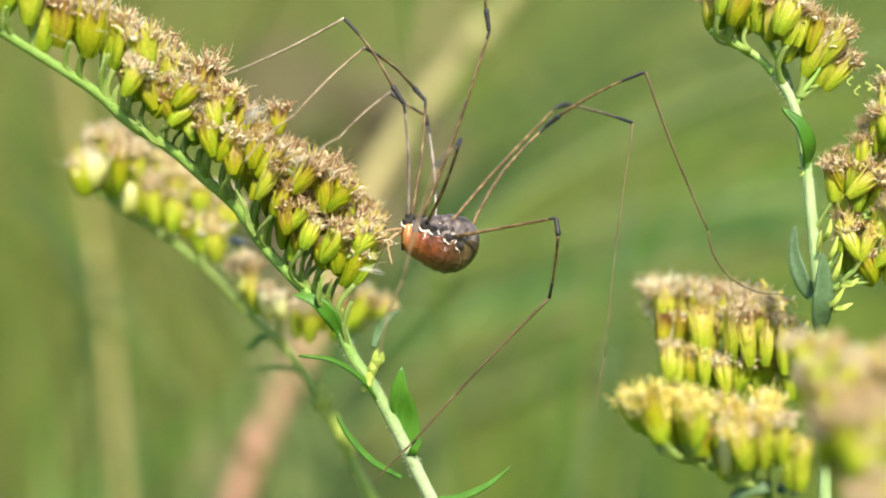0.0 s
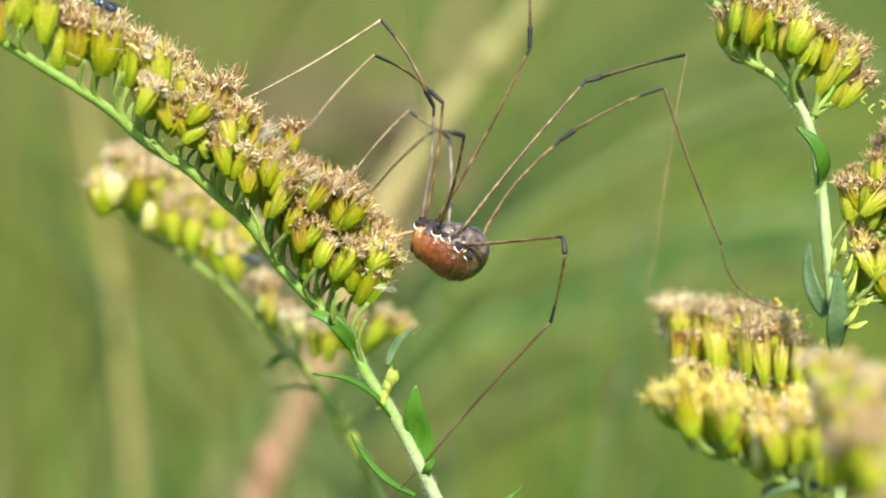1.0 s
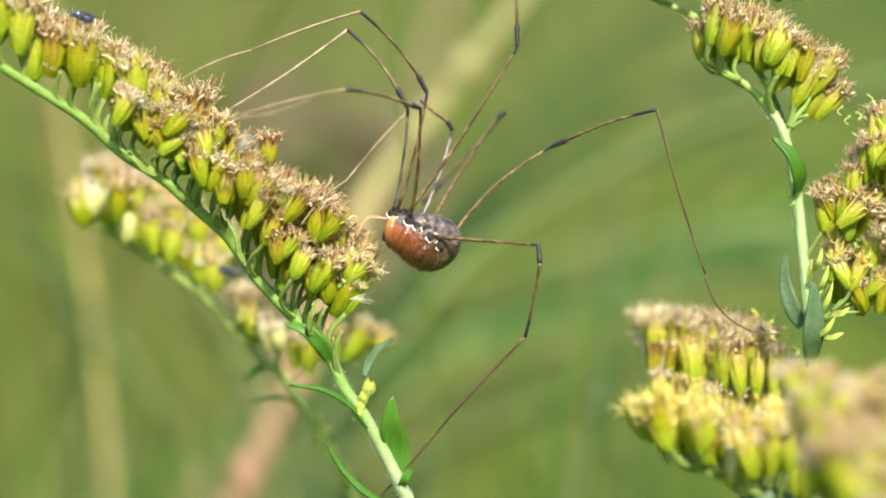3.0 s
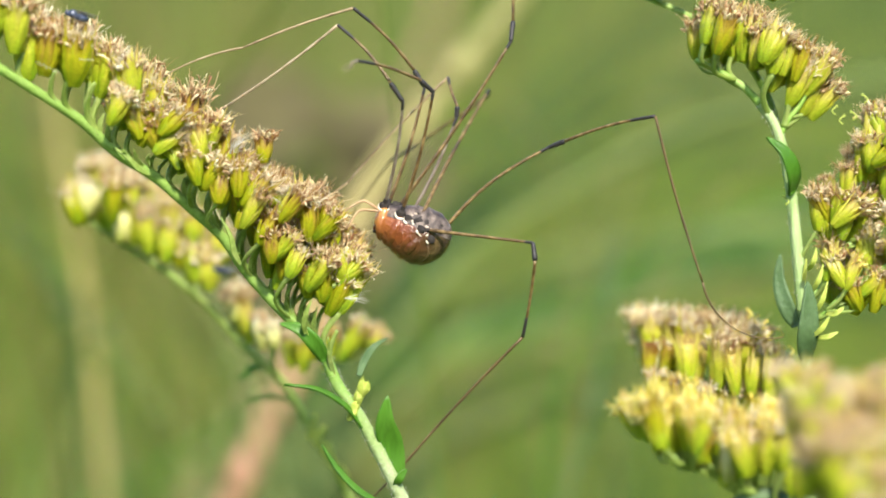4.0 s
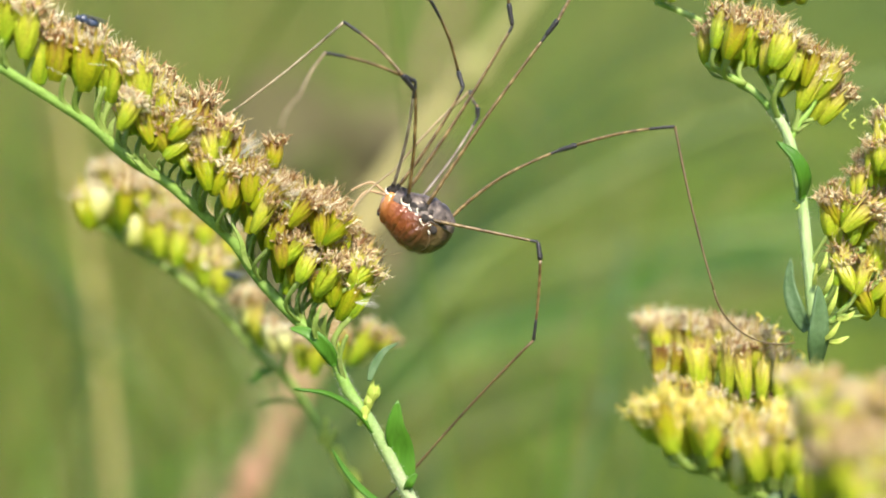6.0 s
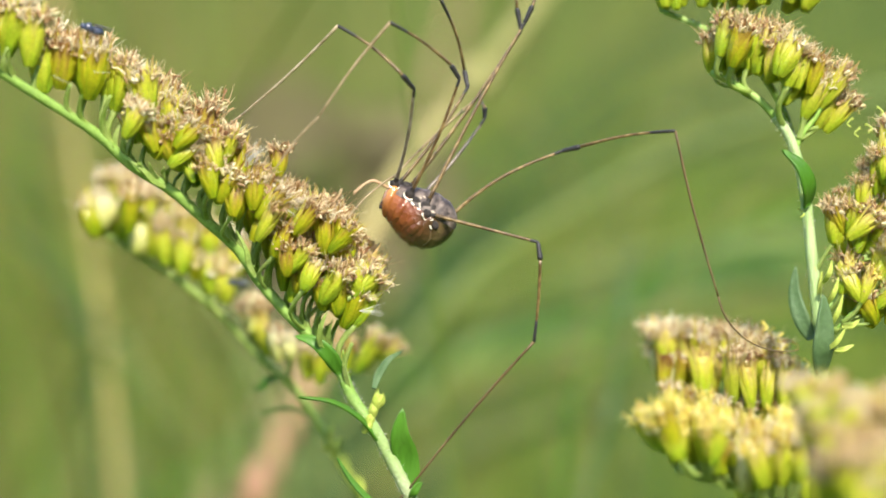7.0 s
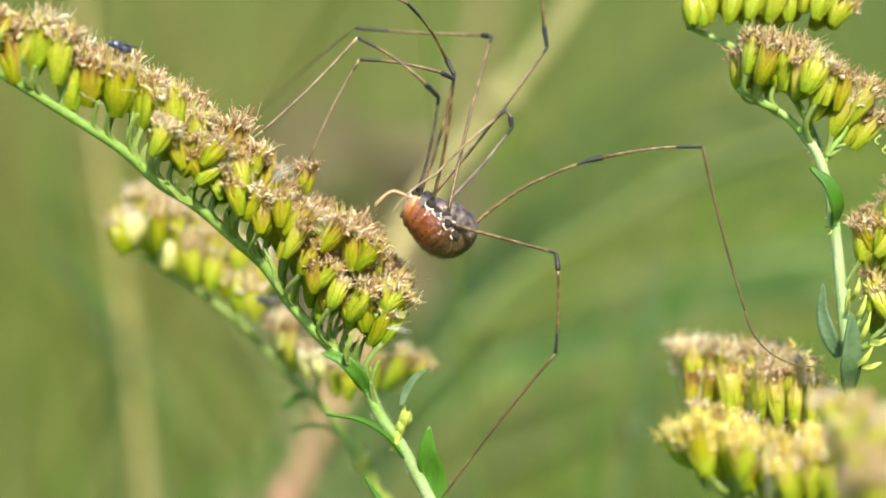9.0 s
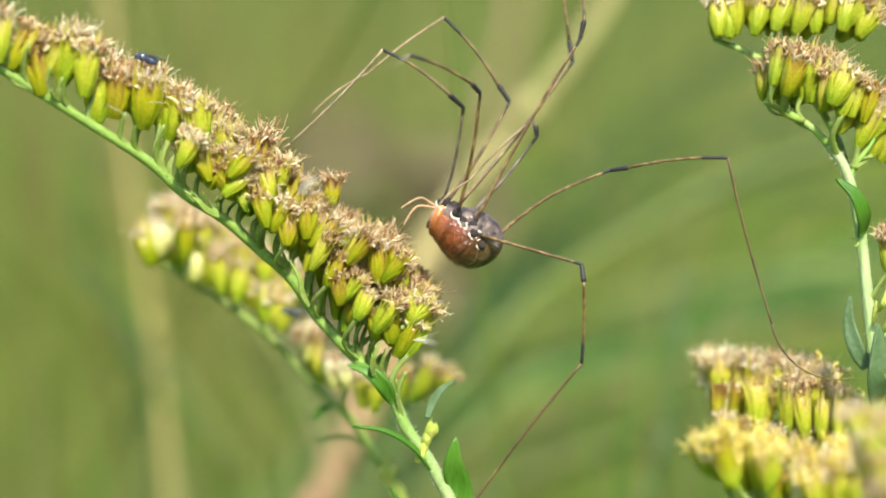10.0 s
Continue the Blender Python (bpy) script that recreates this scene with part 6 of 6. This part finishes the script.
            (0.5, (-0.28, -10.53, 6.77), (-0.7, -11.78, 6.02), (-2.66, -17.46, 2.17), (-4.87, -14.8, -7.4), (-6.4, -13.0, -14.07)),
            (0.75, (-0.31, -9.9, 7.7), (-1.04, -11.06, 7.42), (-3.04, -17.3, 5.2), (-6.2, -12.0, -2.6), (-8.6, -8.5, -7.9)),
            (1, (-0.34, -9.26, 8.63), (-1.38, -10.33, 8.82), (-3.41, -17.15, 8.31), (-8.1, -9.32, 4.07), (-11.35, -3.86, 1.13)),
            (1.5, (-1.75, -11.7, 6.55), (-2.31, -13.1, 6.41), (-5.95, -17.26, 1.91), (-8.13, -8.52, -2.58), (-9.64, -2.44, -5.7)),
            (2, (-0.11, -4.27, 12.75), (-0.93, -4.27, 14.02), (-5.16, -8.48, 17.94), (-12.79, -5.5, 12.09), (-18.1, -3.43, 8.03)),
            (2.5, (-2.44, -8.29, 11.33), (-3.0, -9.69, 11.49), (-8.31, -14.28, 12.74), (-16.02, -8.26, 10.37), (-21.37, -4.07, 8.71)),
            (4, (-0.56, -4.73, 13.51), (-1.64, -5.23, 14.45), (-7.0, -9.73, 15.83), (-7.13, -19.71, 14.63), (-7.22, -26.66, 13.79)),
            (4.5, (-0.41, -5.53, 13.52), (-1.29, -6.6, 14.13), (-6.57, -11.37, 14.68), (-10.37, -6.44, 6.76), (-13.01, -3.01, 1.26)),
            (5, (0.24, -5.13, 13.73), (0.2, -5.13, 15.24), (-1.86, -9.92, 20.11), (-4.16, -1.96, 25.82), (-5.76, 3.58, 29.79)),
            (5.5, (-3.86, -7.15, 13.91), (-4.9, -8.12, 14.43), (-11.37, -10.58, 16.17), (-11.19, -20.57, 15.0), (-11.07, -27.52, 14.18)),
            (7, (0.39, -4.9, 15.72), (-0.34, -5.52, 16.9), (-5.51, -9.15, 20.21), (-11.58, -9.15, 12.18), (-15.8, -9.15, 6.59)),
            (7.5, (0.71, -5.95, 15.71), (0.52, -6.44, 17.13), (-3.31, -9.8, 22.12), (-9.47, -2.31, 19.44), (-13.75, 2.91, 17.57)),
            (8, (-2.44, -5.87, 16.89), (-3.0, -5.87, 18.29), (-7.96, -8.19, 22.87), (-17.93, -8.19, 21.51), (-24.86, -8.19, 20.56)),
            (8.5, (-3.19, -4.69, 17.29), (-4.4, -5.55, 17.61), (-11.53, -5.55, 17.8), (-12.38, -14.7, 13.69), (-12.97, -21.06, 10.83)),
            (9, (-2.45, -4.04, 17.3), (-3.56, -4.93, 17.8), (-10.61, -4.93, 18.92), (-15.2, -2.79, 10.23), (-18.39, -1.3, 4.18)),
            (9.5, (-0.53, -4.11, 16.77), (-0.73, -4.57, 18.2), (-4.45, -6.9, 23.83), (-8.92, 2.03, 25.06), (-12.03, 8.24, 25.92)),
            (10, (-2.39, -5.87, 16.94), (-3.11, -6.98, 17.68), (-8.26, -11.47, 19.73), (-8.32, -21.44, 18.39), (-8.36, -28.38, 17.45))],
        'R2': [
            (0, (3.1, 1.6, 16.7), (2.83, 1.6, 18.73), (2.58, 1.6, 26.78), (2.81, 1.6, 39.28), (2.96, 1.6, 47.28)),
            (0.5, (3.79, 1.6, 17.12), (3.64, 1.6, 19.17), (3.54, 1.6, 27.22), (3.87, 1.6, 39.72), (4.09, 1.6, 47.72)),
            (1, (5.44, 1.6, 16.79), (5.49, 1.6, 18.84), (5.73, 1.6, 26.88), (6.13, 1.6, 39.39), (6.39, 1.6, 47.38)),
            (1.5, (6.43, 1.6, 17.08), (6.49, 1.6, 19.13), (6.64, 1.6, 27.18), (7.14, 1.6, 39.68), (7.45, 1.6, 47.67)),
            (2, (6.59, 1.6, 17.83), (6.59, 2.02, 19.83), (6.8, 2.02, 27.88), (7.0, 2.02, 40.39), (7.12, 2.02, 48.39)),
            (2.5, (6.35, 1.6, 17.8), (6.22, 1.6, 19.84), (6.06, 1.6, 27.89), (6.45, 1.6, 40.4), (6.7, 1.6, 48.39)),
            (4, (6.33, 1.6, 18.38), (6.54, 2.37, 20.26), (6.92, 2.37, 28.31), (7.15, 2.37, 40.81), (7.29, 2.37, 48.81)),
            (4.5, (4.34, 1.6, 19.87), (4.04, 1.6, 21.9), (3.13, 1.6, 29.9), (2.62, 1.6, 42.4), (2.3, 1.6, 50.39)),
            (5, (3.63, 1.6, 20.52), (3.15, 1.6, 22.51), (1.83, 1.6, 30.45), (1.34, 1.6, 42.95), (1.02, 1.6, 50.95)),
            (5.5, (5.06, 1.6, 20.09), (4.77, 1.6, 22.12), (3.97, 1.6, 30.13), (3.48, 1.6, 42.63), (3.18, 1.6, 50.63)),
            (7, (5.99, 4.77, 20.8), (5.63, 4.77, 22.82), (4.89, 4.77, 30.84), (4.85, 4.77, 43.35), (4.83, 4.77, 51.35)),
            (7.5, (5.41, 5.0, 21.66), (4.8, 5.0, 23.62), (3.78, 5.0, 31.6), (4.02, 5.0, 44.11), (4.17, 5.0, 52.11)),
            (8, (6.41, 5.73, 20.79), (6.0, 5.73, 22.79), (5.64, 5.73, 30.84), (5.88, 5.73, 43.35), (6.03, 5.73, 51.34)),
            (8.5, (7.03, 6.08, 19.8), (6.93, 6.08, 21.85), (6.67, 6.08, 29.89), (6.67, 6.08, 42.4), (6.67, 6.08, 50.4)),
            (9, (5.91, 5.74, 20.91), (5.65, 5.74, 22.94), (5.27, 5.74, 30.98), (4.99, 5.74, 43.49), (4.81, 5.74, 51.49)),
            (9.5, (4.1, 4.08, 22.47), (3.23, 4.96, 24.11), (1.2, 7.1, 31.6), (0.69, 7.1, 44.1), (0.37, 7.1, 52.09)),
            (10, (5.87, 6.75, 20.78), (5.62, 7.17, 22.77), (4.73, 7.17, 30.77), (5.2, 7.17, 43.27), (5.5, 7.17, 51.26))],
        'R3': [
            (0, (-2.4, 5.09, 8.49), (-2.66, 5.09, 9.46), (-5.82, 5.09, 11.43), (-9.9, -6.52, 6.94), (-12.08, -12.73, 4.54)),
            (0.5, (-2.45, 5.74, 8.83), (-2.7, 5.74, 9.81), (-6.1, 5.74, 11.34), (-10.13, -5.62, 6.2), (-12.28, -11.68, 3.45)),
            (1, (-1.75, 6.31, 9.0), (-2.27, 6.98, 9.54), (-5.42, 6.98, 11.54), (-9.77, -4.01, 5.89), (-12.1, -9.88, 2.87)),
            (1.5, (-0.88, 7.13, 9.2), (-1.35, 7.74, 9.85), (-4.61, 7.74, 11.66), (-9.07, -3.19, 5.98), (-11.45, -9.03, 2.95)),
            (2, (-0.12, 7.2, 9.81), (-0.64, 7.41, 10.64), (-3.66, 9.15, 11.97), (-8.55, -1.63, 6.35), (-11.17, -7.39, 3.35)),
            (2.5, (0.12, 7.11, 9.82), (-0.29, 7.11, 10.74), (-3.36, 8.52, 12.32), (-8.04, -2.46, 6.94), (-10.55, -8.33, 4.06)),
            (4, (1.49, 1.9, 11.63), (1.56, 1.9, 12.63), (0.74, 4.28, 15.39), (-8.29, 4.28, 5.9), (-13.11, 4.28, 0.82)),
            (4.5, (1.85, 2.39, 11.71), (1.98, 2.39, 12.71), (1.1, 5.27, 14.91), (-8.11, 5.27, 5.6), (-13.04, 5.27, 0.62)),
            (5, (2.15, 1.9, 11.78), (2.3, 1.9, 12.78), (1.59, 5.19, 14.38), (-8.16, 5.19, 5.63), (-13.37, 5.19, 0.95)),
            (5.5, (2.35, 3.2, 11.8), (2.35, 3.2, 12.8), (1.56, 6.41, 14.53), (-5.55, -1.2, 6.59), (-9.35, -5.27, 2.35)),
            (7, (2.7, 4.26, 12.82), (2.7, 4.26, 13.82), (2.33, 7.75, 15.08), (-5.25, 0.15, 7.58), (-9.3, -3.91, 3.57)),
            (7.5, (2.68, 4.01, 13.38), (2.64, 4.61, 14.18), (2.26, 8.16, 15.28), (-5.58, 0.69, 7.92), (-9.78, -3.3, 3.98)),
            (8, (2.58, 3.73, 13.57), (2.44, 4.44, 14.27), (2.06, 8.12, 14.76), (-4.74, -0.96, 8.21), (-8.37, -5.81, 4.7)),
            (8.5, (2.47, 1.9, 13.57), (2.41, 2.14, 14.55), (2.15, 5.76, 15.4), (-4.44, -3.6, 9.01), (-7.95, -8.59, 5.6)),
            (9, (2.69, 1.9, 13.43), (2.54, 1.9, 14.42), (2.26, 5.53, 15.23), (-4.07, -4.06, 8.94), (-7.45, -9.19, 5.58)),
            (9.5, (2.52, 1.9, 13.53), (2.28, 2.14, 14.47), (2.11, 5.8, 15.22), (-3.76, -4.62, 9.87), (-6.9, -10.19, 7.02)),
            (10, (2.6, 1.9, 13.69), (2.46, 1.98, 14.68), (2.25, 5.62, 15.43), (-3.39, -4.58, 9.45), (-6.4, -10.03, 6.26))],
        'L3': [
            (0, (9.41, 8.87, 10.3), (10.51, 10.14, 10.61), (15.8, -0.03, 8.5), (13.31, -0.03, -12.32), (12.36, -0.03, -20.26)),
            (0.5, (9.6, 8.21, 11.16), (10.79, 9.31, 11.68), (16.3, -0.83, 10.07), (13.15, -3.59, -10.47), (11.94, -4.64, -18.31)),
            (1, (10.44, 2.81, 13.93), (11.98, 3.4, 14.37), (18.78, -5.96, 15.72), (15.24, -17.57, -1.38), (13.89, -22.0, -7.91)),
            (1.5, (9.98, -2.1, 15.96), (11.09, -1.28, 16.97), (15.21, -11.61, 20.44), (7.68, -22.7, 4.32), (4.8, -26.93, -1.82)),
            (2, (9.58, 4.7, 15.47), (10.66, 5.89, 16.06), (10.6, -5.71, 15.0), (5.31, -21.78, 2.62), (3.29, -27.9, -2.11)),
            (2.5, (6.16, 11.28, 12.36), (6.99, 12.6, 13.07), (0.08, 12.6, 3.68), (-11.89, 12.6, -13.53), (-16.46, 12.6, -20.1)),
            (4, (4.53, 10.6, 14.62), (4.3, 12.2, 14.08), (-4.76, 16.69, 8.28), (-12.55, 32.99, -2.35), (-15.52, 39.21, -6.41)),
            (4.5, (7.3, 3.83, 17.88), (6.6, 3.83, 19.44), (4.35, 15.06, 21.59), (0.09, 35.44, 19.09), (-1.54, 43.21, 18.14)),
            (5, (8.97, -2.1, 18.09), (9.49, -1.34, 19.53), (11.2, 8.21, 25.98), (11.92, 22.94, 40.89), (12.19, 28.55, 46.57)),
            (5.5, (9.16, -2.1, 18.13), (10.23, -2.1, 19.46), (13.85, 7.23, 25.43), (15.81, 21.44, 40.72), (16.56, 26.86, 46.56)),
            (7, (6.2, 1.33, 21.15), (6.92, 1.33, 22.7), (9.67, 10.09, 29.87), (10.83, 24.5, 45.07), (11.27, 29.99, 50.86)),
            (7.5, (3.1, 5.11, 21.79), (3.01, 5.73, 23.38), (2.07, 15.39, 29.82), (-0.65, 34.27, 38.54), (-1.69, 41.47, 41.87)),
            (8, (1.18, 7.18, 21.42), (0.67, 8.54, 22.32), (-3.26, 18.95, 25.77), (-9.69, 38.64, 29.04), (-12.15, 46.15, 30.29)),
            (8.5, (-0.37, 7.62, 21.37), (-1.41, 8.93, 21.7), (-13.06, 8.93, 22.0), (-24.05, 26.22, 17.51), (-28.24, 32.81, 15.79)),
            (9, (0.88, 6.16, 21.9), (0.01, 7.59, 22.24), (-11.63, 7.59, 22.89), (-22.34, 24.21, 15.92), (-26.42, 30.55, 13.26)),
            (9.5, (4.11, 2.22, 22.34), (4.31, 2.69, 23.97), (3.06, 11.78, 31.15), (1.31, 29.3, 42.54), (0.64, 35.98, 46.89)),
            (10, (6.32, -2.1, 21.97), (6.68, -2.1, 23.65), (7.13, 6.02, 32.0), (7.15, 20.5, 47.15), (7.16, 26.03, 52.94))],
        'L4': [
            (0, (8.77, -5.77, 0.1), (8.95, -6.15, -1.46), (8.34, -1.5, -6.95), (-3.77, -1.5, -19.78), (-7.2, -1.5, -23.41)),
            (0.5, (8.36, -6.44, 0.15), (8.54, -6.84, -1.4), (7.52, -2.66, -7.2), (-4.25, -2.66, -20.34), (-7.59, -2.66, -24.07)),
            (1, (8.1, -6.75, 0.05), (8.27, -7.17, -1.5), (7.15, -3.2, -7.44), (-4.31, -0.04, -20.48), (-7.55, 0.85, -24.17)),
            (1.5, (8.29, -6.77, 0.06), (8.47, -7.18, -1.48), (7.14, -3.5, -7.56), (-4.31, 0.12, -20.48), (-7.55, 1.15, -24.15)),
            (2, (8.37, -6.76, 0.1), (8.55, -7.17, -1.45), (7.16, -3.76, -7.67), (-4.31, 0.16, -20.48), (-7.56, 1.27, -24.12)),
            (2.5, (7.97, -6.63, 0.21), (8.15, -7.04, -1.34), (6.9, -3.74, -7.65), (-4.32, 0.67, -20.53), (-7.5, 1.93, -24.18)),
            (4, (8.05, -4.83, 0.44), (8.23, -5.18, -1.12), (7.24, -2.61, -7.81), (-4.33, 1.16, -20.58), (-7.61, 2.23, -24.2)),
            (4.5, (7.95, -4.8, 0.51), (8.13, -5.15, -1.06), (7.24, -2.66, -7.79), (-4.33, 1.08, -20.57), (-7.6, 2.14, -24.19)),
            (5, (7.84, -4.54, 0.54), (8.02, -4.88, -1.03), (7.36, -2.6, -7.86), (-4.32, 1.0, -20.56), (-7.64, 2.02, -24.17)),
            (5.5, (7.86, -2.2, 0.62), (8.08, -2.37, -0.96), (7.5, -0.61, -7.95), (-4.35, 2.27, -20.7), (-7.71, 3.09, -24.31)),
            (7, (7.23, -3.67, 1.6), (7.42, -3.97, 0.02), (6.91, -2.77, -7.09), (-4.31, -0.33, -20.47), (-7.49, 0.37, -24.27)),
            (7.5, (7.08, -3.24, 2.01), (7.27, -3.52, 0.43), (6.66, -2.42, -6.68), (-4.31, -2.42, -20.5), (-7.42, -2.42, -24.41)),
            (8, (6.65, -4.67, 2.1), (6.83, -5.0, 0.53), (6.39, -3.61, -6.55), (-4.29, -1.28, -20.39), (-7.31, -0.62, -24.32)),
            (8.5, (6.36, -4.55, 2.16), (6.54, -4.88, 0.59), (6.34, -3.68, -6.53), (-4.29, -1.23, -20.39), (-7.3, -0.53, -24.32)),
            (9, (6.42, -4.82, 2.16), (6.6, -5.16, 0.59), (6.39, -4.18, -6.57), (-4.28, -1.53, -20.36), (-7.3, -0.78, -24.27)),
            (9.5, (6.22, -4.89, 2.14), (6.4, -5.23, 0.57), (6.31, -3.37, -6.42), (-4.29, -1.58, -20.4), (-7.29, -1.07, -24.36)),
            (10, (6.35, -4.84, 2.2), (6.54, -5.18, 0.63), (6.39, -3.51, -6.4), (-4.29, -2.27, -20.38), (-7.31, -1.92, -24.35))],
        'R4': [
            (0, (8.19, 3.83, 8.29), (9.44, 3.23, 9.28), (16.93, 0.32, 13.02), (22.47, 0.32, -1.02), (30.85, 0.32, -7.56)),
            (0.5, (7.98, 3.3, 8.74), (9.22, 2.68, 9.72), (16.93, 0.78, 13.67), (22.32, 0.78, -0.44), (30.91, 0.78, -7.58)),
            (1, (8.19, 3.81, 8.65), (9.57, 3.81, 9.63), (17.57, 3.81, 13.45), (22.77, 3.81, -0.73), (31.33, 3.81, -7.68)),
            (1.5, (8.7, 3.73, 9.07), (10.17, 3.73, 9.91), (18.28, 3.73, 13.51), (22.92, 3.73, -0.86), (31.32, 3.73, -7.68)),
            (2, (9.07, 4.51, 9.34), (10.59, 4.51, 10.08), (18.57, 2.12, 13.13), (22.94, 2.12, -1.32), (31.09, 2.12, -7.62)),
            (2.5, (9.26, 3.15, 9.15), (10.74, 2.62, 9.78), (18.59, -0.4, 12.6), (22.87, -0.4, -1.88), (30.74, -0.4, -7.54)),
            (4, (9.67, 1.7, 8.94), (11.13, 1.02, 9.49), (18.83, -2.87, 11.5), (22.96, -2.87, -3.02), (30.4, -2.87, -7.45)),
            (4.5, (9.82, 1.7, 8.82), (11.4, 1.7, 9.44), (19.58, -1.18, 11.31), (22.88, -4.05, -3.14), (30.24, -4.05, -7.41)),
            (5, (9.69, 1.7, 8.88), (11.28, 1.7, 9.48), (19.66, -0.59, 11.28), (22.92, -3.64, -3.15), (30.3, -3.64, -7.43)),
            (5.5, (9.7, 1.7, 8.81), (11.3, 1.7, 9.36), (20.0, 1.7, 11.08), (23.06, -2.27, -3.17), (30.49, -2.27, -7.47)),
            (7, (9.64, 2.85, 9.82), (11.22, 2.34, 10.18), (19.44, -0.72, 11.44), (23.22, -0.72, -3.18), (30.7, -0.72, -7.53)),
            (7.5, (9.47, 3.06, 10.29), (11.06, 2.58, 10.66), (19.64, 0.55, 11.58), (23.32, 0.55, -3.07), (30.88, 0.55, -7.57)),
            (8, (9.38, 2.93, 10.39), (11.03, 2.93, 10.78), (19.56, 0.7, 11.68), (23.31, 0.7, -2.95), (30.9, 0.7, -7.57)),
            (8.5, (9.07, 1.7, 10.41), (10.71, 1.4, 10.73), (19.15, -1.17, 11.6), (23.12, -1.17, -2.97), (30.64, -1.17, -7.51)),
            (9, (9.19, 1.7, 10.36), (10.84, 1.7, 10.74), (19.65, 1.7, 11.69), (23.41, 1.7, -2.94), (31.04, 1.7, -7.61)),
            (9.5, (9.03, 1.7, 10.44), (10.69, 1.7, 10.8), (19.51, 1.7, 11.66), (23.4, 1.7, -2.93), (31.04, 1.7, -7.61)),
            (10, (9.11, 1.7, 10.64), (10.7, 1.13, 10.85), (19.35, -0.63, 11.62), (23.18, -0.63, -2.98), (30.71, -0.63, -7.53))],
    }
    for key, track in tracks.items():
        keyed = [[] for _ in range(5)]
        ls = LENGTHS[key]
        for t, v in smooth_rows(track):
            m = base[round(t, 1)]
            inv = m.inverted()
            p = m @ (Vector(HIPS[key]) * MM)
            for k in range(5):
                aim = at(*v[3 * k:3 * k + 3])
                d = aim - p
                q = p + d.normalized() * ls[k] * MM
                keyed[k].append((t, inv @ along(p, q)))
                p = q
        for piece, piece_rows in zip(legs[key], keyed):
            walk(piece, piece_rows)
    for s, palp in zip((-1, 1), palps):
        palp_rows = []
        for i in range(0, 101, 4):
            t = i / 10
            lift = -28 + 30 * min(1, max(0, (t - 1.8) / 2.0)) - 8 * min(1, max(0, (t - 6.0) / 2.5)) + 7 * math.sin(t * 3.1 + s) + (16 if s > 0 else 0)
            palp_rows.append((t, pose(-3.25 * MM, 0.45 * s * MM, 0.15 * MM, 0, lift - 36, 4 * math.sin(t * 2.3) * s)))
        walk(palp, palp_rows)
    # the flower that the foot lets go springs back; the others stir a little
    sway = {pulled_plant: [(0, -1.3, -1.75), (0.3, -1.2, -1.55), (0.6, -0.6, -0.55), (0.8, -0.1, -0.1), (1.0, 0.1, 0.1), (1.4, 0, 0), (4, -0.05, 0.05), (7, 0.05, 0.2), (10, 0.1, 0.4)],
            rear_plant: [(0, -0.8, 0.0), (1, -0.35, -0.1), (2.5, -0.05, -0.1), (5, 0, 0), (8, 0.2, 0.05), (10, 0.3, 0.1)]}
    for plant, rows in sway.items():
        home = plant.location.copy()
        walk(plant, [(t, Matrix.Translation(home + Vector((x * MM, 0, z * MM)))) for t, x, z in rows])


motions()
